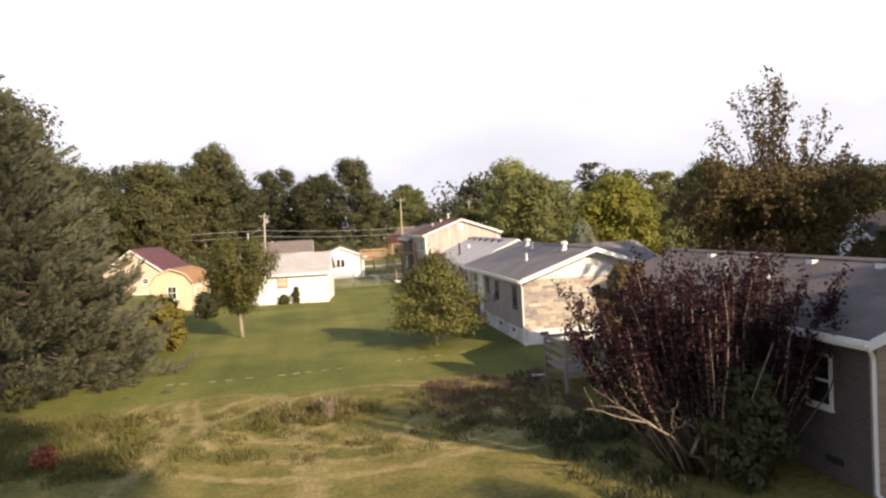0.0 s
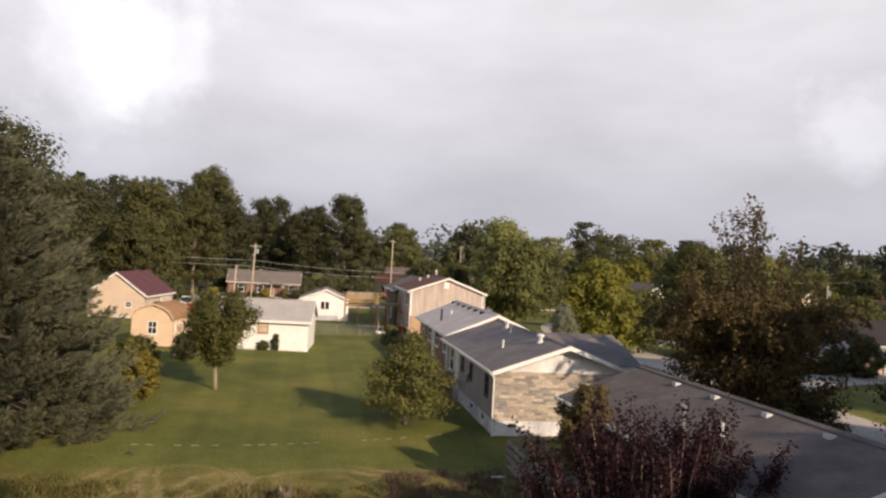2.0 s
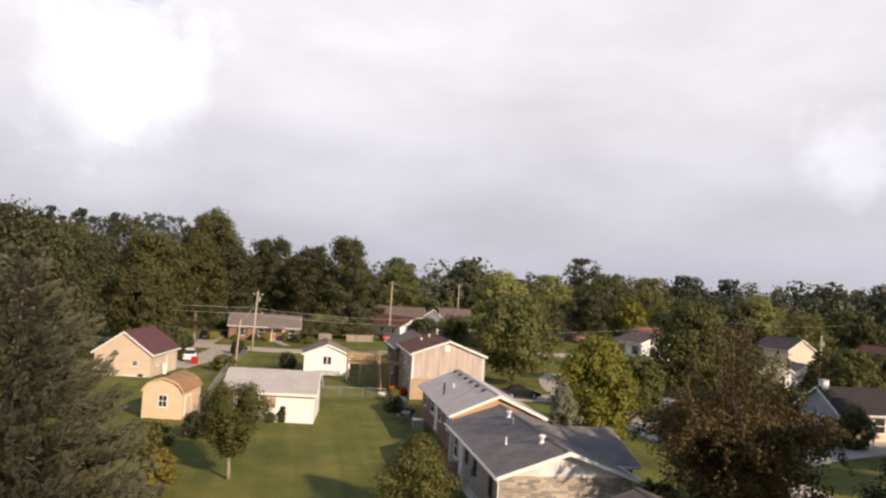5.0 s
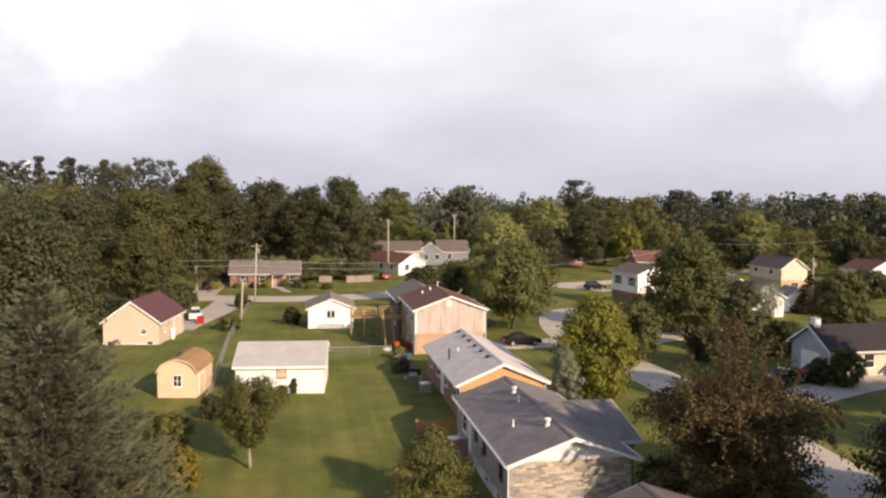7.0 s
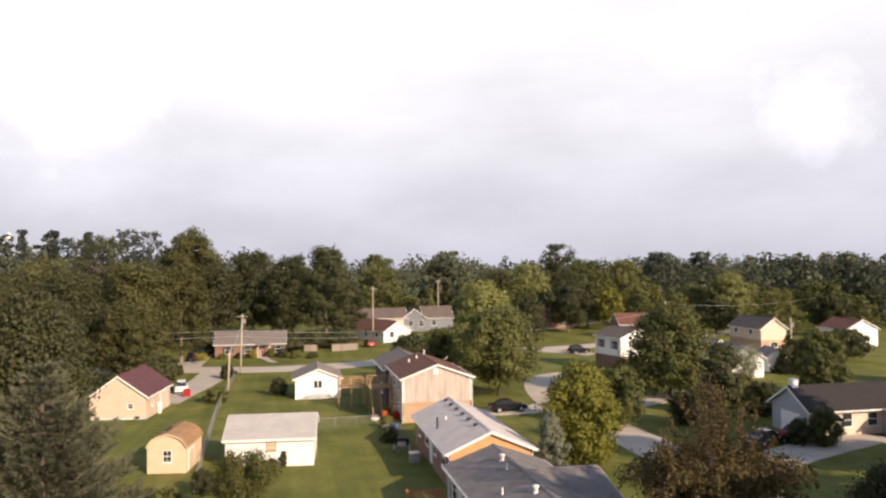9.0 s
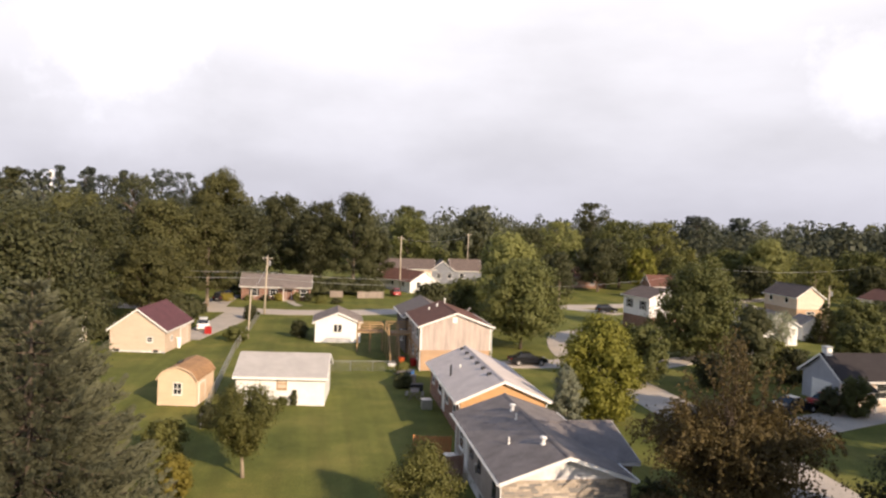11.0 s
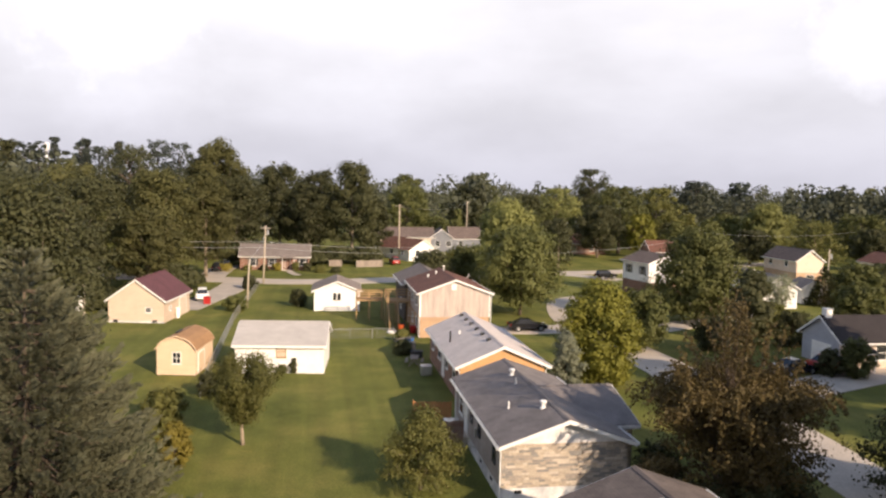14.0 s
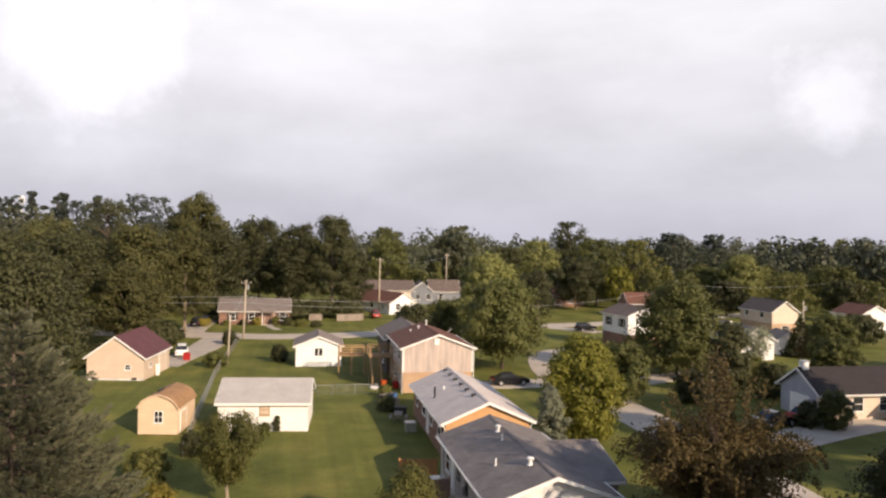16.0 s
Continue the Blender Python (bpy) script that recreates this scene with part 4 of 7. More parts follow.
def garage_tan():
    r = thing("garage", -20.0, 91.1, -0.6, -8, "tan sided garage with a maroon shingle roof", "garage")
    w, l, ze, zr = 6.5, 9.6, 2.8, 5.16
    walls(r, -w / 2, w / 2, 0, l, -0.3, ze - 0.05, M_SIDE_TAN)
    gable_ends(r, -w / 2, w / 2, 0, l, ze - 0.05, zr - 0.05, M_SIDE_TAN)
    gable_roof(r, -w / 2, w / 2, 0, l, ze + 0.02, zr, 0.25, 0.3, M_ROOF_MAROON, M_WHITE, gutters=False)
    window(r, "s", 1.45, 1.35, 0.6, 0.5, 0.0)
    part("footing", box(-w / 2 - 0.04, w / 2 + 0.04, -0.05, 0.0, -0.3, 0.25), M_WHITE_WORN, r)
    for u in (-2.4, 2.2):
        part("crawl_vent", box(u - 0.3, u + 0.3, -0.075, -0.05, 0.12, 0.4), M_DARK, r)
    door(r, "e", 6.8, 0.0, 2.6, 2.2, w / 2, M_SIDE_CREAM, "garage_door")
    window(r, "e", 2.2, 1.3, 0.6, 0.5, w / 2)
    return r


def garage_white():
    r = thing("garage", 3.7, 100.0, -0.68, -1, "white garage with a brown-grey gable roof", "garage")
    w, l, ze, zr = 6.1, 7.6, 2.74, 4.0
    walls(r, -w / 2, w / 2, 0, l, -0.3, ze - 0.05, M_SIDE_WHITE)
    gable_ends(r, -w / 2, w / 2, 0, l, ze - 0.05, zr - 0.05, M_SIDE_WHITE)
    gable_roof(r, -w / 2, w / 2, 0, l, ze + 0.02, zr, 0.25, 0.35, M_ROOF_GREY, M_WHITE, gutters=False)
    for u in (-0.3, 0.28):
        window(r, "s", u, 1.58, 0.28, 0.75, 0.0, M_SHUT)
    return r


def ranch_brick():
    r = thing("house", -14.6, 155.5, -1.5, 0, "red-brown brick ranch house with a grey roof and white trim", "house")
    w, l, ze, zr = 14.0, 8.2, 2.9, 5.0
    walls(r, 0, w, 0, l, -0.2, ze - 0.05, M_BRICK_RED)
    gable_ends(r, 0, w, 0, l, ze - 0.05, zr - 0.05, M_SIDE_GREY, "x")
    gable_roof(r, 0, w, 0, l, ze + 0.02, zr, 0.35, 0.45, M_ROOF_RANCH, M_WHITE, "x")
    for u, ww in ((2.6, 1.1), (6.4, 1.1), (12.6, 1.2)):
        window(r, "s", u, 0.9, ww, 1.45, 0.0, shutters=True)
    door(r, "s", 9.6, 0.1, 1.0, 2.1, 0.0, M_BRICK_RED)
    # small porch under the long eave
    for x in (8.6, 10.9):
        part("porch_post", box(x - 0.07, x + 0.07, -1.4, -1.26, -0.1, ze - 0.25), M_WHITE, r)
    part("porch_roof", prism([(-1.7, ze - 0.3), (0.3, ze + 0.25), (0.3, ze + 0.36), (-1.7, ze - 0.19)], 8.3, 11.2, "x"), M_ROOF_GREY, r)
    part("porch_floor", box(8.3, 11.2, -1.6, -0.01, -0.2, 0.1), M_CONC, r)
    roof_stack(r, 6.0, 4.6, 4.8, 0.5, 0.08)
    return r


def plain_house(x, y, rz, w, l, ze, zr, wall, roof, label, axis="y", wins=(), base=None, bz=0.0, shutters=False):
    """A house seen from far away, with its walls, roof and windows."""
    r = thing("house", x, y, gz(x, y), rz, label, "house")
    if base:
        walls(r, 0, w, 0, l, -0.3, bz, base, name="lower_wall")
    walls(r, -0.02, w + 0.02, -0.02, l + 0.02, bz - (0.0 if base else 0.3), ze - 0.05, wall)
    gable_ends(r, -0.02, w + 0.02, -0.02, l + 0.02, ze - 0.05, zr - 0.05, wall, axis)
    gable_roof(r, 0, w, 0, l, ze + 0.02, zr, 0.35, 0.4, roof, M_WHITE, axis)
    for side, u, z, ww, h in wins:
        d = {"s": -0.02, "n": l + 0.02, "w": -0.02, "e": w + 0.02}[side]
        window(r, side, u, z, ww, h, d, shutters=shutters)
    return r


house_a(), house_b(), house_c(), house_pink(), house_lean()
shed_white(), shed_yellow(), garage_tan(), garage_white(), ranch_brick()
plain_house(22.9, 176.0, 26, 8.0, 16, 2.7, 5.0, M_SIDE_WHITE, M_ROOF_PINK, "white house with a red-brown roof and bright gable", "y", [("w", 3, 1.2, 1.2, 1.3), ("w", 8, 1.2, 1.2, 1.3), ("s", 2.4, 1.2, 1.2, 1.3)])
plain_house(16.4, 204, 0, 17.0, 9, 4.0, 6.4, M_SIDE_CREAM, M_ROOF_UMBER, "cream house with a long grey roof", "x", [("s", 4, 1.5, 1.3, 1.4), ("s", 9, 1.5, 1.3, 1.4)])
plain_house(32.4, 204, -6, 6, 10, 4.0, 6.3, M_SIDE_SLATE, M_ROOF_UMBER, "blue-grey house with a steep gable", "y", [("s", 2, 1.5, 1.2, 1.4), ("s", 5, 1.5, 1.2, 1.4)])
plain_house(38.2, 205, 0, 8.6, 8, 3.8, 6.7, M_SIDE_SLATE, M_ROOF_UMBER, "grey house with a long brown-grey roof", "x", [("s", 3, 1.5, 1.3, 1.4)])
plain_house(55.9, 115.6, 10, 7.0, 7.6, 5.6, 7.0, M_SIDE_WHITE, M_ROOF_UMBER, "two-level white house with dark shutters over a brick base", "y", [("w", 1.8, 3.5, 1.0, 1.4), ("w", 5.8, 3.5, 1.0, 1.4), ("s", 3.5, 3.5, 1.0, 1.2)], M_BRICK_RED, 2.3, True)
plain_house(100.6, 140.0, 0, 6.2, 11.5, 4.5, 6.7, M_SIDE_CREAM, M_ROOF_UMBER, "tall cream house with a brown roof above a tan brick base", "y", [("w", 3.5, 3.0, 1.0, 1.5), ("w", 9.0, 3.0, 1.0, 1.5), ("s", 3.2, 0.4, 1.8, 1.0)], M_BRICK_PINK, 1.9)
plain_house(67.8, 102, -8, 5.6, 7.0, 3.2, 4.9, M_SIDE_WHITE, M_ROOF_GREY, "white gabled garage among garden trees", "y", [("s", 2.8, 1.2, 0.9, 1.1)])
plain_house(78.0, 106.5, -12, 3.4, 5.0, 2.7, 3.8, M_SIDE_WHITE, M_ROOF_GREY, "small bright white shed with a dark opening", "y", [("s", 1.9, 0.8, 0.8, 1.1)])
plain_house(75.5, 119, 0, 3.2, 5.0, 3.2, 4.4, M_SIDE_WHITE, M_ROOF_GREY, "narrow white outbuilding behind the garage", "y")
plain_house(120.5, 138, 0, 8.0, 8.5, 4.0, 6.0, M_SIDE_WHITE, M_ROOF_PINK, "white gabled house with a dull red roof", "y", [("s", 2.4, 1.2, 1.1, 1.3)])
plain_house(70.0, 200, -5, 12.0, 8.0, 3.2, 5.6, M_BRICK_RED, M_ROOF_PINK, "red-brown brick house half hidden by trees", "x", [("s", 3, 1.0, 1.2, 1.3), ("s", 8, 1.0, 1.2, 1.3)])
plain_house(79.0, 236, 0, 9.0, 8.0, 5.0, 7.4, M_SIDE_SLATE, M_SIDE_GREY, "house with a blue-grey metal roof", "x")
plain_house(82.0, 170, -8, 10.0, 8.0, 3.6, 6.0, M_BRICK_RED, M_ROOF_PINK, "brick house with a red-brown roof behind the trees", "x")


def house_grey_right():
    """The grey-sided house with a dark brown roof, white chimney and garage."""
    r = thing("house", 50.2, 62.0, -0.1, 0, "grey-white sided house with dark brown roof and white chimney", "house")
    w, l, ze, zr = 15.0, 5.6, 2.9, 4.75
    # sun on the south wall and shade elsewhere are coloured into the siding
    walls(r, 0, w, 0, l, -0.3, ze - 0.05, M_SIDE_GREY, {"s": M_SIDE_CREAM})
    gable_ends(r, 0, w, 0, l, ze - 0.05, zr - 0.05, M_SIDE_GREY, "x")
    gable_roof(r, 0, w, 0, l, ze + 0.02, zr, 0.35, 0.45, M_ROOF_BROWN, M_WHITE, "x")
    ch = part("chimney", box(0.12, 0.8, 2.45, 3.15, 4.0, 5.42, 0.03), M_WHITE, r)
    part("chimney_cap", box(0.06, 0.86, 2.39, 3.21, 5.42, 5.52, 0.02), M_METAL, ch)
    gd = part("garage_door", box(-0.06, -0.01, 1.3, 4.1, 0.0, 2.2), M_WHITE, r)
    for z in (0.55, 1.1, 1.65):
        part("door_panel", box(-0.085, -0.06, 1.4, 4.0, z - 0.45, z - 0.06), M_SIDE_WHITE, gd)
    part("porch_roof", prism([(-2.0, 2.05), (-0.5, 2.62), (-0.5, 2.72), (-2.0, 2.15)], -0.1, 2.4, "x"), M_ROOF_BROWN, r)
    for x in (0.05, 2.25):
        part("porch_post", box(x - 0.06, x + 0.06, -1.9, -1.78, -0.2, 2.1), M_WHITE, r)
    part("porch_beam", box(-0.05, 2.35, -1.9, -1.8, 1.92, 2.06), M_WHITE, r)
    for u in (4.4, 7.4):
        window(r, "s", u, 1.0, 1.1, 1.3, 0.0)
    # gabled garage at the end of the drive
    x0, x1, y0 = 8.6, 14.6, -4.2
    for b in ((x0, x1, y0, y0 + 0.2), (x0, x0 + 0.2, y0 + 0.2, -0.02), (x1 - 0.2, x1, y0 + 0.2, -0.02)):
        part("wall", box(*b, -0.3, 2.8), M_SIDE_GREY, r)
    part("gable_end", prism([(x0, 2.8), (x1, 2.8), ((x0 + x1) / 2, 4.2)], y0, y0 + 0.2), M_SIDE_GREY, r)
    gable_roof(r, x0, x1, y0, 1.6, 2.86, 4.26, 0.3, 0.35, M_ROOF_PINK, M_WHITE)
    part("garage_door", box(x0 + 1.2, x1 - 1.2, y0 - 0.05, y0 - 0.01, 0, 2.2), M_WHITE, r)
    return r


house_grey_right()

# ---- trees ----


def leaf_mesh(name, points, outward, size, rng, material, long=1.5, loose=0.75):
    """One mesh of many small leaves (folded diamonds), each facing about outward."""
    n = len(points)
    normal = outward + rng.normal(0, loose, (n, 3))
    normal /= np.linalg.norm(normal, axis=1, keepdims=True) + 1e-9
    ref = rng.normal(0, 1, (n, 3))
    u = np.cross(normal, ref)
    u /= np.linalg.norm(u, axis=1, keepdims=True) + 1e-9
    w = np.cross(normal, u)
    s = size * rng.uniform(0.6, 1.3, (n, 1))
    a, b = u * s * long / 2, w * s / 2
    verts = np.stack([points - a, points - b + normal * s * 0.12, points + a, points + b + normal * s * 0.12], 1).reshape(-1, 3)
    me = bpy.data.meshes.new(name)
    me.vertices.add(4 * n)
    me.vertices.foreach_set("co", verts.astype(np.float32).ravel())
    me.loops.add(4 * n)
    me.loops.foreach_set("vertex_index", np.arange(4 * n, dtype=np.int32))
    me.polygons.add(n)
    me.polygons.foreach_set("loop_start", np.arange(0, 4 * n, 4, dtype=np.int32))
    me.update(calc_edges=True)
    me.materials.append(material)
    return me


def cloud_points(lobes, n, rng, inner=0.25):
    """Points on and in round lobes (x, y, z, r): the places and the way out of the lobe."""
    lobes = np.array(lobes, float)
    area = lobes[:, 3] ** 2
    pick = rng.choice(len(lobes), n, p=area / area.sum())
    d = rng.normal(0, 1, (n, 3))
    d /= np.linalg.norm(d, axis=1, keepdims=True)
    rad = np.where(rng.random(n) < inner, rng.uniform(0.3, 0.85, n), rng.uniform(0.82, 1.12, n))
    p = lobes[pick, :3] + d * (lobes[pick, 3] * rad)[:, None] * np.array([1, 1, 0.8])
    return p, d


def crown_way(p, d, h, r, base):
    """The way that leaves face: out of their lobe and out of the whole crown."""
    c = (p - np.array([0, 0, base + (h - base) * 0.4])) / np.array([r, r, (h - base) * 0.55])
    c /= np.linalg.norm(c, axis=1, keepdims=True) + 1e-6
    return d * 0.85 + c * 0.5


def crown_lobes(h, r, base, rng, n=26, shape="round"):
    """Lobes spread unevenly over a crown of height h from base, radius r."""
    out = []
    bulge = [rng.uniform(0.72, 1.18) for _ in range(7)]
    for k in range(n):
        f = min(max((k + 0.5) / n + rng.uniform(-0.05, 0.05), 0), 1)
        if shape == "round":
            prof = math.sin(math.pi * min(1, 0.16 + 0.78 * f)) ** 0.6
        elif shape == "cone":
            prof = max(0.12, 1.0 - f) ** 0.75 * min(1, 0.5 + 3 * f)
        elif shape == "vase":
            prof = 0.35 + 0.75 * f if f < 0.7 else 0.95 * math.cos((f - 0.7) * 3.6)
        else:
            prof = math.sin(math.pi * min(1, 0.26 + 0.68 * f)) ** 0.75
        a = k * 2.39996 + rng.uniform(-0.6, 0.6)
        b = bulge[int(a / (2 * math.pi) * 7) % 7]
        d = r * prof * b * rng.uniform(0.3, 0.92)
        s = r * rng.uniform(0.55, 1.15) * 2.05 / math.sqrt(n) * (0.6 + 0.4 * prof)
        z = base + (h - base) * f
        out.append((math.cos(a) * d, math.sin(a) * d, min(z, h - s * 0.75), s))
    return out


def limbs(h, base, lobes, r0, rng, lean=(0.0, 0.0), stems=1):
    """A tapered trunk and limbs that reach into the lobes."""
    lines = []
    top = base + (h - base) * 0.7
    for k in range(stems):
        off = Vector((rng.uniform(-0.2, 0.2), rng.uniform(-0.2, 0.2), 0)) * (stems > 1)
        pts = [Vector((0, 0, -0.3)) + off, Vector((lean[0] * 0.3, lean[1] * 0.3, base * 0.5)) + off * 1.5, Vector((lean[0], lean[1], base)) + off * 2.5, Vector((lean[0] * 1.2, lean[1], (base + top) / 2)) + off * 4, Vector((lean[0], lean[1], top)) + off * 5]
        lines.append((pts, [r0 * 1.25, r0, r0 * 0.85, r0 * 0.5, r0 * 0.18]))
    for x, y, z, s in lobes[:: max(1, len(lobes) // 14)]:
        z0 = min(max(base * 0.85, z - s - 0.35 * math.hypot(x, y)), top)
        a = Vector((lean[0], lean[1], z0))
        b = Vector((x, y, z))
        m = a.lerp(b, 0.5) + Vector((0, 0, 0.12 * (b - a).length))
        lines.append(([a, m, b], [r0 * 0.42, r0 * 0.28, r0 * 0.08]))
    return tubes(lines, 6)


def crown_profile(shape, f):
    """How wide a crown is at the fraction f of its height."""
    if shape == "round":
        return math.sin(math.pi * min(1, 0.16 + 0.78 * f)) ** 0.6
    if shape == "cone":
        return max(0.10, 1.0 - f) ** 0.75 * min(1, 0.5 + 3 * f)
    if shape == "spread":
        return (0.62 + 0.38 * min(1, f / 0.2)) * max(0.08, 1.06 - f ** 1.25)
    if shape == "vase":
        return 0.26 + 1.1 * f if f < 0.62 else 0.94 * math.cos((f - 0.62) * 3.0)
    return math.sin(math.pi * min(1, 0.26 + 0.68 * f)) ** 0.75


def shoot_crown(h, r, base, shoots, n, shape, rng_py, rng, lean=(0.0, 0.0), flat=0.62, tuft=1.0):
    """Branches that rise out of the trunk to an uneven crown, with leaves along them."""
    bulge = [rng_py.uniform(0.8, 1.15) for _ in range(9)]
    lines, pts, outs = [], [], []
    for k in range(shoots):
        f = min(max((k + 0.5) / shoots + rng_py.uniform(-0.03, 0.03), 0), 1)
        a = k * 2.39996 + rng_py.uniform(-0.5, 0.5)
        prof = crown_profile(shape, f) * bulge[int(a / (2 * math.pi) * 9) % 9] * rng_py.uniform(0.55, 1.12)
        prof *= 0.86
        tip = Vector((math.cos(a) * r * prof, math.sin(a) * r * prof, base + (h - base) * f * rng_py.uniform(0.95, 1.0)))
        z0 = max(base * 0.85, min(tip.z * 0.55, tip.z - 0.7 * r * prof))
        foot = Vector((lean[0], lean[1], z0))
        ln = (tip - foot).length
        line = []
        for j in range(6):
            g = j / 5
            q = foot.lerp(tip, g) + Vector((rng_py.uniform(-1, 1), rng_py.uniform(-1, 1), rng_py.uniform(-1, 1))) * ln * 0.03
            q.z += ln * 0.08 * math.sin(math.pi * g)
            line.append(q)
        w = 0.012 + 0.009 * ln
        lines.append((line, [w, w * 0.85, w * 0.68, w * 0.5, w * 0.32, w * 0.12]))
        m = max(8, int(n * ln / (shoots * 0.75 * r)))
        along = m // 3 if h > 7 else 2 * m // 3
        p, d = shoot_leaves(line, along, 0.25, r * 0.13 + 0.08, rng)
        pts.append(p)
        outs.append(d)
        # a ragged, flattened clump of leaves about the shoot's end
        m -= along
        d = rng.normal(0, 1, (m, 3))
        d /= np.linalg.norm(d, axis=1, keepdims=True)
        wide = (r * rng_py.uniform(0.15, 0.27) + 0.08) * tuft
        p = np.array(line[4].lerp(line[5], 0.3)) + d * (wide * rng.uniform(0.35, 1.25, (m, 1)) ** 0.8) * np.array([1, 1, flat])
        pts.append(p)
        outs.append(d * 1.3 + np.array([0, 0, 0.35]))
    return lines, np.concatenate(pts), np.concatenate(outs)


def shoot_leaves(line, m, lo, spread, rng):
    """Leaves set along a bent shoot from the fraction lo to its tip."""
    n = len(line) - 1
    f = (lo + (1.02 - lo) * rng.random(m) ** 0.8) * n
    i = np.clip(f.astype(int), 0, n - 1)
    arr = np.array([tuple(v) for v in line])
    q = arr[i] + (arr[i + 1] - arr[i]) * (f - i)[:, None]
    d = rng.normal(0, 1, (m, 3))
    d /= np.linalg.norm(d, axis=1, keepdims=True)
    return q + d * rng.uniform(0.02, spread, (m, 1)), d


def make_tree(x, y, h, r, base, leaves, label, seed=1, n=6000, size=0.3, bark=None, r0=0.2, shape="round", lobes=26, category="tree", name="tree", group="", lean=(0, 0), stems=1, inner=0.25, shoots=0, flat=0.62, tuft=1.0):
    rng_py, rng = random.Random(seed), np.random.default_rng(seed)
    t = thing(name, x, y, gz(x, y), rng_py.uniform(0, 360), label, category, group)
    if shoots:
        lines, p, d = shoot_crown(h, r, base, shoots, n, shape, rng_py, rng, lean, flat, tuft)
        stem = ([(0, 0, -0.3), (lean[0] * 0.4, lean[1] * 0.4, base * 0.5), (lean[0], lean[1], base), (lean[0], lean[1], base + (h - base) * 0.55)], [r0 * 1.3, r0, r0 * 0.85, r0 * 0.25])
        part("trunk", tubes([stem, *(lines if h < 7 else lines[::3])], 6 if h < 7 else 4), bark or M_BARK, t, smooth=True)
        ob = new("crown", leaf_mesh("crown", p, crown_way(p, d, h, r, base), size, rng, leaves, loose=0.34))
        ob.parent = t
        return t
    lb = crown_lobes(h, r, base, rng_py, lobes, shape)
    part("trunk", limbs(h, base, lb, r0, rng_py, lean, stems), bark or M_BARK, t, smooth=True)
    p, d = cloud_points(lb, n, rng, inner)
    ob = new("crown", leaf_mesh("crown", p, crown_way(p, d, h, r, base), size, rng, leaves, loose=0.5))
    ob.parent = t
    return t


def needle_mesh(name, points, axis, length, width, rng, material, outward=None):
    """One mesh of many slim needle sprays, each lying along its axis and turned outward if a way is given."""
    n = len(points)
    u = axis / (np.linalg.norm(axis, axis=1, keepdims=True) + 1e-9)
    turn = rng.normal(0, 1, (n, 3)) + np.array([0, 0, 1.2]) if outward is None else outward + rng.normal(0, 0.3, (n, 3))
    w = np.cross(u, turn)
    w /= np.linalg.norm(w, axis=1, keepdims=True) + 1e-9
    s = rng.uniform(0.65, 1.3, (n, 1))
    a, b = u * s * length / 2, w * s * width / 2
    verts = np.stack([points - a, points - b, points + a, points + b], 1).reshape(-1, 3)
    me = bpy.data.meshes.new(name)
    me.vertices.add(4 * n)
    me.vertices.foreach_set("co", verts.astype(np.float32).ravel())
    me.loops.add(4 * n)
    me.loops.foreach_set("vertex_index", np.arange(4 * n, dtype=np.int32))
    me.polygons.add(n)
    me.polygons.foreach_set("loop_start", np.arange(0, 4 * n, 4, dtype=np.int32))
    me.update(calc_edges=True)
    me.materials.append(material)
    return me


